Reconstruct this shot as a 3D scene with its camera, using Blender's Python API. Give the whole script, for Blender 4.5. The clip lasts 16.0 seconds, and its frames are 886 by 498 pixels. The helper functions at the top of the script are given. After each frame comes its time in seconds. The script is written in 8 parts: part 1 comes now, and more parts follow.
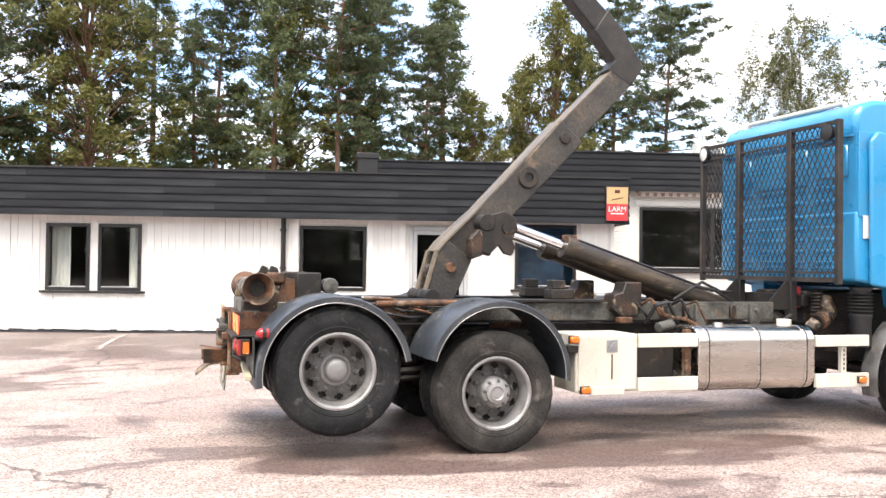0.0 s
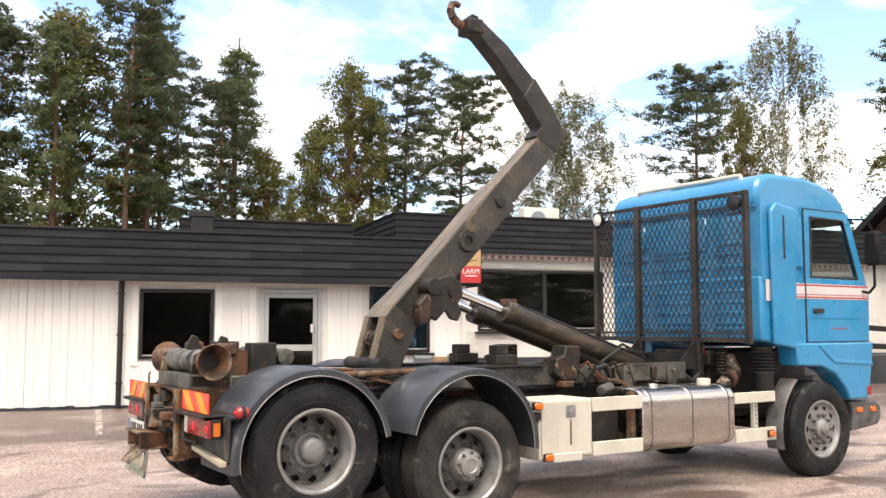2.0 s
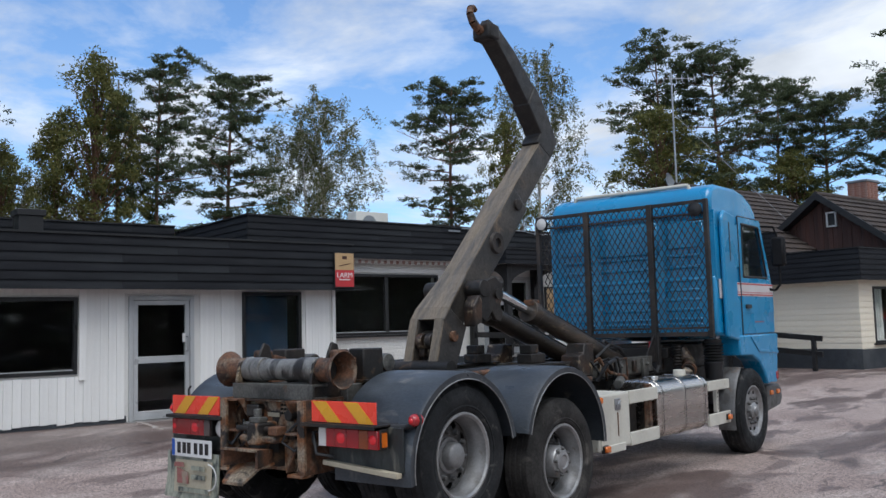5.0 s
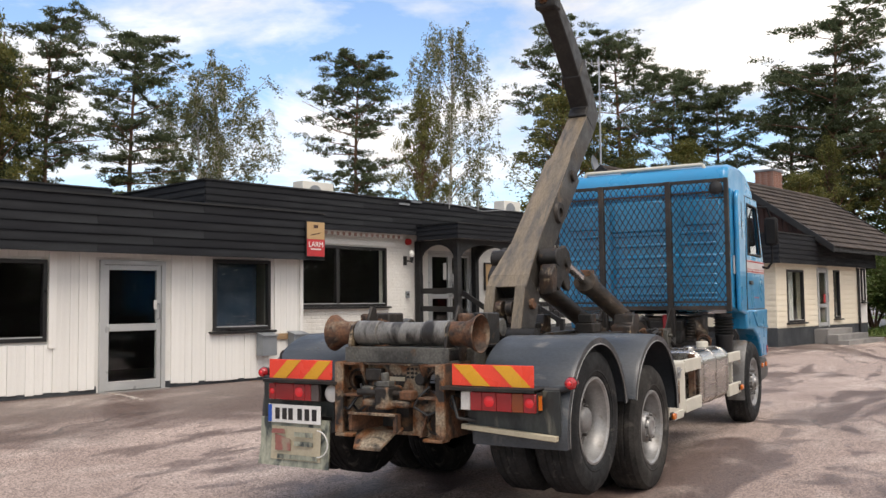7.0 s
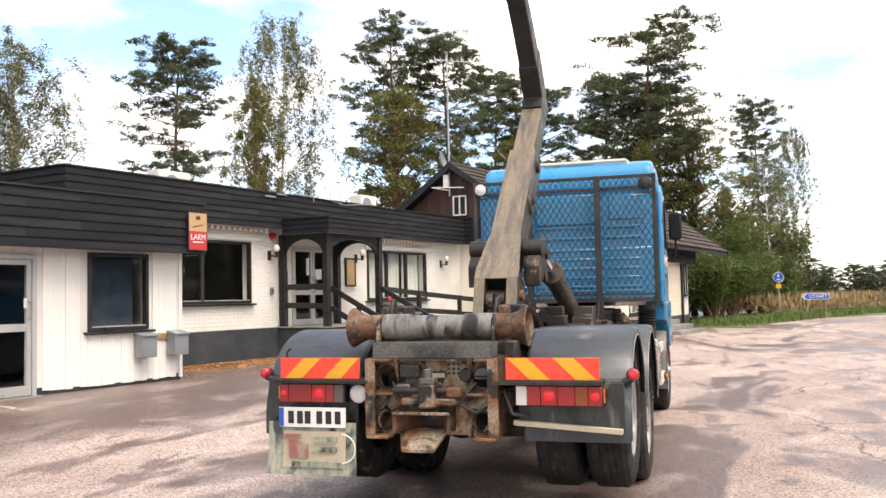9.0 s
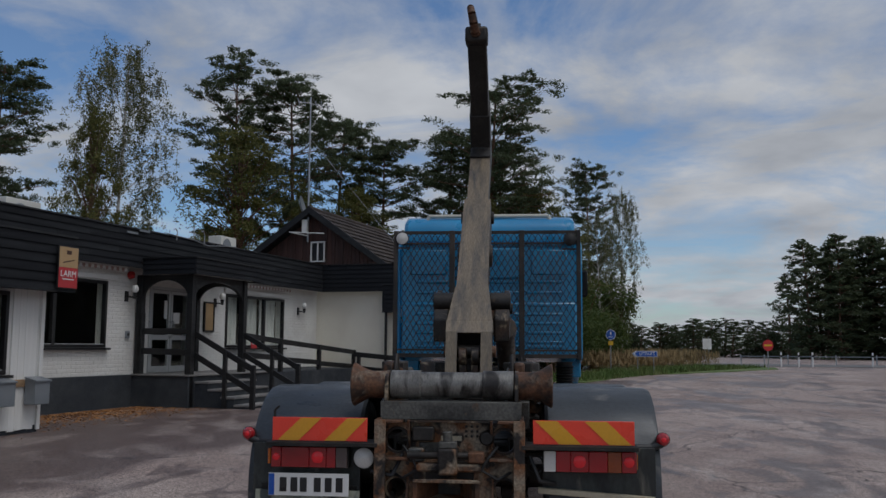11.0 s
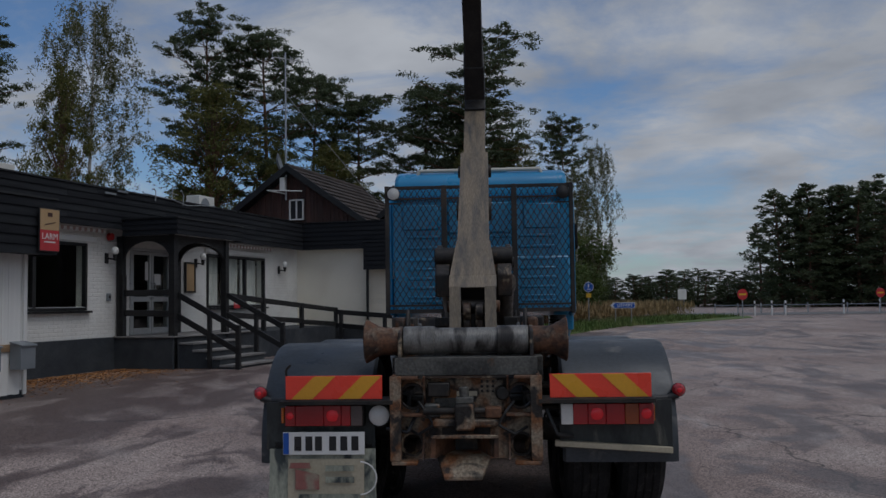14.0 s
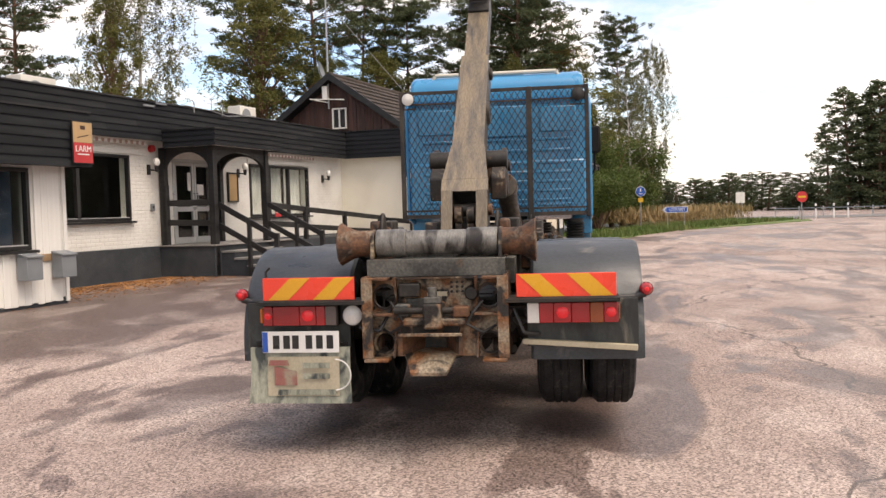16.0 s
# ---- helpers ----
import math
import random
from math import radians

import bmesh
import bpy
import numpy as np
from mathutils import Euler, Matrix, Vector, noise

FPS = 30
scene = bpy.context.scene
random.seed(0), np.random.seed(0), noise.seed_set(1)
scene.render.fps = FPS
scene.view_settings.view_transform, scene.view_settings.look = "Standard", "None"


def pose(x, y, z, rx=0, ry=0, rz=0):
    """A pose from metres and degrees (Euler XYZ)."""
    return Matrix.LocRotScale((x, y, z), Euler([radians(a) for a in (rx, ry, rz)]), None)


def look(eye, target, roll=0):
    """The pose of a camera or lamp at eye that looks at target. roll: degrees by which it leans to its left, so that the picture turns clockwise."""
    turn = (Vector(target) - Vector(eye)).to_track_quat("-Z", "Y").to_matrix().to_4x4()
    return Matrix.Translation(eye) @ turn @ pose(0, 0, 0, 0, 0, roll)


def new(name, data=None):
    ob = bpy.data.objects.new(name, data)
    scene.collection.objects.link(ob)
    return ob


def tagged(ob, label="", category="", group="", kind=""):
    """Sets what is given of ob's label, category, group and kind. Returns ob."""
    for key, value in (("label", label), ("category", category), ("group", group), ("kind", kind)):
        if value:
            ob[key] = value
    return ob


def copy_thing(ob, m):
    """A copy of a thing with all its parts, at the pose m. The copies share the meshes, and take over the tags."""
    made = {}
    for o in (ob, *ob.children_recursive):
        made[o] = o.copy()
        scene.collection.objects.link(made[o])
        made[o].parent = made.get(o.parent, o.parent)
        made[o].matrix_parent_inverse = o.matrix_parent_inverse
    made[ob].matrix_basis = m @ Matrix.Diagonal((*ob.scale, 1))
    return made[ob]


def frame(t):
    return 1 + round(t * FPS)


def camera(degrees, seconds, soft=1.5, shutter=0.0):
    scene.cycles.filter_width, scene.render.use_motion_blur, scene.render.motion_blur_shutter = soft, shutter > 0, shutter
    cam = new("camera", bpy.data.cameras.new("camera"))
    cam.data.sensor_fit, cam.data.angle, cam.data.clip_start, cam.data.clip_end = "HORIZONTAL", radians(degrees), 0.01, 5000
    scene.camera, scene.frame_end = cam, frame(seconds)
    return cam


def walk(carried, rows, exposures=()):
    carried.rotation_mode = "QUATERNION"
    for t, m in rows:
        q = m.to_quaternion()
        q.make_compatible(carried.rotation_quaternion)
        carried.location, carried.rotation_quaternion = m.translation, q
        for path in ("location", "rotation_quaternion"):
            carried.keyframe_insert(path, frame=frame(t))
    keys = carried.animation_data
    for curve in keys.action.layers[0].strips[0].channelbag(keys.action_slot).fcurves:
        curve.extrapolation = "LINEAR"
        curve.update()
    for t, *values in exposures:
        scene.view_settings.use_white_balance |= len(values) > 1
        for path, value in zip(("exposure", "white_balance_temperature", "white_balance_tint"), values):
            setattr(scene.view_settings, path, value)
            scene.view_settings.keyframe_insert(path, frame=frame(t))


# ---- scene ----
cam = camera(52.4, 16.0)
METRES, EYE, TILT, LEAN, TURN = 11.2, 1.6, 0.0, 0.0, -18.5
ROWS = [
    (0.0, 0.0, 0.0, 0.0, -0.01, 1.04, -0.76),
    (0.5, -0.0222, 0.0156, -0.0003, -3.83, 1.75, -0.07),
    (1.0, -0.0662, 0.0239, 0.0011, -8.63, 3.57, -0.34),
    (1.5, -0.1094, 0.0334, 0.003, -11.74, 4.63, -0.37),
    (2.0, -0.1529, 0.0484, 0.0041, -15.23, 4.95, 0.04),
    (2.5, -0.1983, 0.0596, 0.0044, -18.87, 4.84, 0.32),
    (3.0, -0.2394, 0.0794, 0.0019, -21.25, 5.05, 0.22),
    (3.5, -0.2878, 0.0987, 0.0035, -23.94, 5.43, 0.23),
    (4.0, -0.3337, 0.118, 0.0049, -26.69, 5.65, 0.97),
    (4.5, -0.3729, 0.1441, 0.0055, -29.8, 5.64, 1.23),
    (5.0, -0.4159, 0.1706, 0.005, -34.24, 5.03, 1.59),
    (7.5, -0.5739, 0.3158, -0.0019, -45.5, 3.26, 0.89),
    (8.0, -0.5948, 0.3483, -0.0024, -49.23, 2.99, 1.64),
    (8.5, -0.6065, 0.3831, -0.0018, -52.21, 2.85, 2.02),
    (9.0, -0.6247, 0.423, -0.0021, -55.75, 3.11, 1.18),
    (11.5, -0.6503, 0.5618, 0.0039, -69.33, 7.48, -0.22),
    (12.0, -0.652, 0.5681, 0.0046, -69.87, 9.65, -0.08),
    (12.5, -0.6523, 0.5703, 0.0047, -69.6, 11.51, -0.09),
    (13.0, -0.6514, 0.5714, 0.0049, -69.36, 12.1, -0.19),
    (13.5, -0.6522, 0.5715, 0.0042, -69.35, 9.12, 0.1),
    (14.0, -0.6487, 0.5719, 0.0025, -69.21, 3.32, 0.86),
    (14.5, -0.6486, 0.5695, 0.0019, -68.78, 0.56, 1.13),
    (15.0, -0.6494, 0.5654, 0.001, -68.43, -1.27, 1.04),
    (15.5, -0.6462, 0.5537, 0.001, -67.36, -2.55, 1.87),
    (16.0, -0.6355, 0.5199, -0.0014, -65.23, -2.47, 1.62),
]
EXPOSURES = [(0.0, 1.6, 6900, 12), (1.5, 1.38, 7050, 12), (2.0, 1.1, 7400, 13), (2.5, 0.72, 7350, 11), (3.0, 0.40, 7000, 9), (3.5, 0.12, 6300, 9), (5.0, -0.1, 5850, 8), (7.5, 0.62, 7250, 13), (9.0, 1.1, 7350, 14), (11.3, -1.45, 5800, 9), (12.5, -2.2, 5450, 8), (13.0, -2.25, 5450, 8), (13.5, -1.62, 5450, 8), (14.0, -1.4, 5850, 10), (14.5, -0.55, 6600, 12), (15.2, 0.08, 7100, 13), (16.0, 0.6, 7700, 16)]
walk(cam, [(t, pose(0, 0, EYE, TILT, LEAN, TURN) @ pose(METRES * x, METRES * y, METRES * z, 90 + pitch, roll, yaw)) for t, x, y, z, yaw, pitch, roll in ROWS], EXPOSURES)

# ---- sky and sun ----
SUN_AZ, SUN_EL = radians(232), radians(62)   # bearing from +x towards +y, height
world = bpy.data.worlds.new("sky")
scene.world = world
world.use_nodes = True
wn, wl = world.node_tree.nodes, world.node_tree.links
wn.clear()
w_out = wn.new("ShaderNodeOutputWorld")
w_bg = wn.new("ShaderNodeBackground")
w_sky = wn.new("ShaderNodeTexSky")
w_sky.sky_type, w_sky.sun_disc = "NISHITA", False
w_sky.sun_elevation, w_sky.sun_rotation = SUN_EL, radians(90) - SUN_AZ
w_sky.air_density, w_sky.dust_density = 1.0, 0.6
w_co = wn.new("ShaderNodeTexCoord")
w_sep = wn.new("ShaderNodeSeparateXYZ")
w_add = wn.new("ShaderNodeMath")
w_add.operation, w_add.inputs[1].default_value = "ADD", 0.16
w_abs = wn.new("ShaderNodeMath")
w_abs.operation = "ABSOLUTE"
w_div = wn.new("ShaderNodeVectorMath")
w_div.operation = "DIVIDE"
w_n1 = wn.new("ShaderNodeTexNoise")
w_n1.inputs["Scale"].default_value, w_n1.inputs["Detail"].default_value, w_n1.inputs["Roughness"].default_value = 1.5, 12, 0.60
w_n1.inputs["Distortion"].default_value = 0.35
w_r1 = wn.new("ShaderNodeMapRange")
w_r1.inputs[1].default_value, w_r1.inputs[2].default_value = 0.36, 0.58
w_bias = wn.new("ShaderNodeMath")   # the cloud thins towards the north
w_bias.operation, w_bias.inputs[1].default_value = "MULTIPLY_ADD", -0.10
w_n2 = wn.new("ShaderNodeTexNoise")
w_n2.inputs["Scale"].default_value, w_n2.inputs["Detail"].default_value = 2.2, 10
w_cc = wn.new("ShaderNodeMix")
w_cc.data_type = "RGBA"
w_cc.inputs["A"].default_value, w_cc.inputs["B"].default_value = (0.30, 0.33, 0.39, 1), (1.45, 1.42, 1.38, 1)
w_mul = wn.new("ShaderNodeMix")
w_mul.data_type, w_mul.blend_type = "RGBA", "MULTIPLY"
w_mul.inputs["Factor"].default_value, w_mul.inputs["B"].default_value = 1.0, (0.15, 0.168, 0.188, 1)
w_mix = wn.new("ShaderNodeMix")
w_mix.data_type = "RGBA"
wl.new(w_co.outputs["Generated"], w_sep.inputs[0])
wl.new(w_sep.outputs["Z"], w_abs.inputs[0])
wl.new(w_abs.outputs[0], w_add.inputs[0])
wl.new(w_co.outputs["Generated"], w_div.inputs[0])
wl.new(w_add.outputs[0], w_div.inputs[1])
wl.new(w_div.outputs[0], w_n1.inputs["Vector"])
wl.new(w_div.outputs[0], w_n2.inputs["Vector"])
wl.new(w_sep.outputs["Y"], w_bias.inputs[0])
wl.new(w_n1.outputs["Fac"], w_bias.inputs[2])
wl.new(w_bias.outputs[0], w_r1.inputs["Value"])
wl.new(w_n2.outputs["Fac"], w_cc.inputs["Factor"])
wl.new(w_sky.outputs[0], w_mul.inputs["A"])
wl.new(w_r1.outputs[0], w_mix.inputs["Factor"])
wl.new(w_mul.outputs["Result"], w_mix.inputs["A"])
wl.new(w_cc.outputs["Result"], w_mix.inputs["B"])
wl.new(w_mix.outputs["Result"], w_bg.inputs["Color"])
w_bg.inputs["Strength"].default_value = 1.0
wl.new(w_bg.outputs[0], w_out.inputs[0])

sun_data = bpy.data.lights.new("sun", "SUN")
sun_data.energy, sun_data.angle, sun_data.color = 2.2, radians(40), (1.0, 0.93, 0.84)
sun = new("sun", sun_data)
sun.matrix_world = look((40 * math.cos(SUN_AZ) * math.cos(SUN_EL), 40 * math.sin(SUN_AZ) * math.cos(SUN_EL), 40 * math.sin(SUN_EL)), (0, 0, 0))


# ---- materials ----
def material(name, base, second=None, rough=0.6, metal=0.0, big=1.2, amount=(0.45, 0.65), fine=40.0, grain=0.25, bump=0.15, stretch=(1, 1, 1), third=None, third_range=(0.58, 0.7), third_scale=4.0, vary=0.0, coat=0.0, rough_var=0.15, transmission=0.0, emit=None, specular=0.5):
    """A node material: base and second colour mixed by broad noise, a third as patches, grain and relief by fine noise."""
    m = bpy.data.materials.new(name)
    m.use_nodes = True
    n, l = m.node_tree.nodes, m.node_tree.links
    b = n["Principled BSDF"]
    b.inputs["Metallic"].default_value = metal
    co = n.new("ShaderNodeTexCoord")
    mp = n.new("ShaderNodeMapping")
    mp.inputs["Scale"].default_value = stretch
    l.new(co.outputs["Object"], mp.inputs[0])

    def noise_node(scale, detail=6.0, distort=0.0):
        t = n.new("ShaderNodeTexNoise")
        t.inputs["Scale"].default_value, t.inputs["Detail"].default_value, t.inputs["Distortion"].default_value = scale, detail, distort
        l.new(mp.outputs[0], t.inputs["Vector"])
        return t

    def ranged(node, lo, hi, to_lo=0.0, to_hi=1.0):
        r = n.new("ShaderNodeMapRange")
        for k, v in enumerate((lo, hi, to_lo, to_hi)):
            r.inputs[k + 1].default_value = v
        l.new(node.outputs["Fac"], r.inputs["Value"])
        return r.outputs[0]

    def mixed(fac, a, c, blend="MIX"):
        x = n.new("ShaderNodeMix")
        x.data_type, x.blend_type = "RGBA", blend
        for sock, v in (("Factor", fac), ("A", a), ("B", c)):
            if isinstance(v, (int, float)):
                x.inputs[sock].default_value = v
            elif isinstance(v, tuple):
                x.inputs[sock].default_value = (*v[:3], 1)
            else:
                l.new(v, x.inputs[sock])
        return x.outputs["Result"]

    colour = mixed(ranged(noise_node(big, 8.0, 0.3), *amount), tuple(base), tuple(second if second else [c * 0.8 for c in base]))
    if third:
        colour = mixed(ranged(noise_node(third_scale, 9.0, 0.6), *third_range), colour, tuple(third))
    fine_n = noise_node(fine, 4.0)
    g = ranged(fine_n, 0.3, 0.7, 1 - grain, 1 + grain)
    gray = n.new("ShaderNodeCombineColor")
    for k in range(3):
        l.new(g, gray.inputs[k])
    colour = mixed(1.0, colour, gray.outputs[0], "MULTIPLY")
    if vary:
        info = n.new("ShaderNodeObjectInfo")
        v = n.new("ShaderNodeMapRange")
        v.inputs[3].default_value, v.inputs[4].default_value = 1 - vary, 1 + vary
        l.new(info.outputs["Random"], v.inputs["Value"])
        vg = n.new("ShaderNodeCombineColor")
        for k in range(3):
            l.new(v.outputs[0], vg.inputs[k])
        colour = mixed(1.0, colour, vg.outputs[0], "MULTIPLY")
    l.new(colour, b.inputs["Base Color"])
    l.new(ranged(noise_node(big * 3, 5.0), 0.3, 0.7, max(0.02, rough - rough_var), min(1.0, rough + rough_var)), b.inputs["Roughness"])
    if bump:
        bm_node = n.new("ShaderNodeBump")
        bm_node.inputs["Strength"].default_value, bm_node.inputs["Distance"].default_value = bump, 0.01
        l.new(fine_n.outputs["Fac"], bm_node.inputs["Height"])
        l.new(bm_node.outputs[0], b.inputs["Normal"])
    b.inputs["Coat Weight"].default_value = coat
    b.inputs["Specular IOR Level"].default_value = specular
    b.inputs["Transmission Weight"].default_value = transmission
    if emit:
        b.inputs["Emission Color"].default_value, b.inputs["Emission Strength"].default_value = (*emit[:3], 1), emit[3]
    return m


def leaf_material(name, base, second):
    """Leaves: colour varied leaf by leaf, thin enough to let some light through."""
    m = bpy.data.materials.new(name)
    m.use_nodes = True
    n, l = m.node_tree.nodes, m.node_tree.links
    b = n["Principled BSDF"]
    geo = n.new("ShaderNodeNewGeometry")
    x = n.new("ShaderNodeMix")
    x.data_type = "RGBA"
    x.inputs["A"].default_value, x.inputs["B"].default_value = (*base, 1), (*second, 1)
    l.new(geo.outputs["Random Per Island"], x.inputs["Factor"])
    l.new(x.outputs["Result"], b.inputs["Base Color"])
    b.inputs["Roughness"].default_value = 0.65
    tr = n.new("ShaderNodeBsdfTranslucent")
    l.new(x.outputs["Result"], tr.inputs["Color"])
    add = n.new("ShaderNodeMixShader")
    add.inputs[0].default_value = 0.48
    l.new(b.outputs[0], add.inputs[1])
    l.new(tr.outputs[0], add.inputs[2])
    l.new(add.outputs[0], n["Material Output"].inputs[0])
    return m


M_BOARD_WHITE = material("white_board_paint", (0.78, 0.77, 0.74), (0.70, 0.69, 0.66), 0.55, big=0.7, fine=60, grain=0.05, bump=0.12, stretch=(6, 6, 0.6), third=(0.45, 0.43, 0.38), third_range=(0.66, 0.8), third_scale=1.5, vary=0.03)
M_BOARD_BLACK = material("black_board_stain", (0.009, 0.010, 0.013), (0.018, 0.020, 0.023), 0.75, specular=0.25, big=0.8, fine=30, grain=0.25, bump=0.3, stretch=(0.5, 6, 6), vary=0.08)
M_ROOF_FELT = material("black_roof_felt", (0.035, 0.035, 0.037), (0.06, 0.06, 0.06), 0.85, fine=120, grain=0.4)
M_BRICK_WHITE = material("white_painted_brick", (0.74, 0.73, 0.69), (0.64, 0.62, 0.58), 0.6, big=0.9, fine=25, grain=0.06, bump=0.25, third=(0.52, 0.49, 0.43), third_range=(0.66, 0.82), third_scale=1.8)
M_RENDER_CREAM = material("cream_render", (0.82, 0.77, 0.65), (0.76, 0.70, 0.58), 0.75, big=0.8, fine=70, grain=0.08, bump=0.2)
M_SIDING = material("cream_siding", (0.80, 0.73, 0.59), (0.74, 0.67, 0.53), 0.6, big=1.0, fine=30, grain=0.05, stretch=(0.5, 0.5, 4), vary=0.04)
M_PLINTH = material("dark_grey_plinth", (0.028, 0.033, 0.040), (0.05, 0.055, 0.06), 0.8, fine=50, grain=0.25, bump=0.3)
M_FRAME_BLACK = material("black_window_frame", (0.009, 0.009, 0.010), (0.018, 0.018, 0.018), 0.4, fine=60, grain=0.2, bump=0.05)
M_FRAME_GREY = material("grey_door_frame", (0.50, 0.51, 0.51), (0.42, 0.43, 0.43), 0.4, 0.3, fine=80, grain=0.05, bump=0.03)
M_TRIM_WHITE = material("white_trim_paint", (0.72, 0.71, 0.68), (0.62, 0.61, 0.58), 0.5, fine=60, grain=0.05, bump=0.05)
# the dimness of the rooms is put into this near-black colour
M_ROOM_SHADE = material("room_shade_colour", (0.05, 0.048, 0.045), (0.035, 0.034, 0.032), 0.9, fine=30, grain=0.05)
M_CURTAIN = material("white_curtain", (0.62, 0.62, 0.60), (0.5, 0.5, 0.49), 0.9, big=3, fine=90, grain=0.08, stretch=(4, 4, 0.5))
M_BLUE_BLIND = material("blue_window_blind", (0.008, 0.022, 0.045), (0.012, 0.03, 0.06), 0.8, fine=90, grain=0.08)
M_STEP = material("concrete_step", (0.24, 0.23, 0.22), (0.16, 0.155, 0.15), 0.85, fine=60, grain=0.2, bump=0.3)
M_WOOD_BLACK = material("black_painted_timber", (0.009, 0.009, 0.010), (0.018, 0.018, 0.018), 0.5, big=2, fine=40, grain=0.25, bump=0.2, stretch=(1, 1, 5))
M_WOOD_BROWN = material("red_brown_board", (0.06, 0.025, 0.018), (0.04, 0.018, 0.014), 0.7, big=1, fine=30, grain=0.3, bump=0.3, stretch=(6, 6, 0.5), vary=0.2)
M_WOOD_RAW = material("raw_pine_batten", (0.36, 0.24, 0.13), (0.28, 0.18, 0.1), 0.7, fine=40, grain=0.2, stretch=(0.5, 6, 6))
M_TILE = material("brown_roof_tile", (0.036, 0.026, 0.021), (0.055, 0.040, 0.032), 0.8, big=1.0, fine=25, grain=0.3, bump=0.3, third=(0.075, 0.068, 0.05), third_range=(0.62, 0.75), third_scale=3)
M_BRICK_RED = material("red_chimney_brick", (0.24, 0.11, 0.08), (0.32, 0.2, 0.16), 0.85, big=9, fine=40, grain=0.3, bump=0.4)
M_GREY_BOX = material("grey_sheet_metal", (0.22, 0.24, 0.26), (0.18, 0.20, 0.22), 0.45, 0.2, fine=60, grain=0.06, bump=0.03)
M_WHITE_METAL = material("white_enamelled_steel", (0.66, 0.65, 0.60), (0.56, 0.55, 0.5), 0.45, fine=60, grain=0.06, bump=0.03, third=(0.3, 0.24, 0.17), third_range=(0.68, 0.8), third_scale=3)
M_GALV = material("galvanised_steel", (0.42, 0.43, 0.44), (0.34, 0.35, 0.36), 0.4, 0.8, fine=60, grain=0.1, bump=0.03)
M_LAMP_GLASS = material("frosted_lamp_glass", (0.75, 0.75, 0.72), (0.68, 0.68, 0.66), 0.3, fine=60, grain=0.03, bump=0)
M_RED = material("red_plastic", (0.45, 0.02, 0.02), (0.36, 0.015, 0.015), 0.35, fine=60, grain=0.05, bump=0)
M_SIGN_RED = material("red_sign_enamel", (0.50, 0.035, 0.04), (0.42, 0.03, 0.035), 0.4, fine=60, grain=0.04, bump=0)
M_SIGN_TAN = material("tan_sign_enamel", (0.45, 0.30, 0.15), (0.38, 0.25, 0.12), 0.45, fine=60, grain=0.06, bump=0)
M_SIGN_WHITE = material("white_sign_enamel", (0.72, 0.71, 0.69), (0.64, 0.63, 0.61), 0.4, fine=60, grain=0.03, bump=0)
M_SIGN_BLUE = material("blue_sign_enamel", (0.015, 0.09, 0.42), (0.012, 0.075, 0.35), 0.35, fine=60, grain=0.04, bump=0)
M_SIGN_YELLOW = material("yellow_sign_enamel", (0.62, 0.38, 0.02), (0.52, 0.32, 0.02), 0.4, fine=60, grain=0.04, bump=0)
M_AWNING = material("faded_awning_stripe", (0.30, 0.17, 0.14), (0.38, 0.26, 0.22), 0.8, fine=60, grain=0.08, bump=0.05)
M_GRASS = material("meadow_grass", (0.085, 0.14, 0.030), (0.13, 0.15, 0.045), 0.9, big=0.8, fine=40, grain=0.4, bump=0.4)
M_REED = material("dry_reed", (0.36, 0.26, 0.13), (0.20, 0.15, 0.07), 0.9, big=3, fine=40, grain=0.2, bump=0)
M_BARK_PINE = material("pine_bark", (0.13, 0.075, 0.05), (0.20, 0.10, 0.055), 0.9, big=0.35, fine=12, grain=0.4, bump=0.6, stretch=(3, 3, 0.8))
M_BARK_BIRCH = material("birch_bark", (0.50, 0.48, 0.44), (0.36, 0.34, 0.31), 0.8, big=3, fine=14, grain=0.25, bump=0.3, stretch=(1, 1, 3), third=(0.06, 0.05, 0.05), third_range=(0.6, 0.68), third_scale=3)
M_NEEDLE = leaf_material("pine_needles", (0.050, 0.072, 0.034), (0.115, 0.138, 0.066))
M_SPRUCE = leaf_material("dark_foliage", (0.074, 0.106, 0.048), (0.170, 0.200, 0.090))
M_BIRCH_LEAF = leaf_material("birch_leaves", (0.085, 0.105, 0.046), (0.20, 0.19, 0.080))
M_LEAFY = leaf_material("broad_leaves", (0.078, 0.098, 0.028), (0.215, 0.195, 0.055))
M_BUSH_LEAF = leaf_material("bush_leaves", (0.05, 0.09, 0.022), (0.13, 0.165, 0.045))


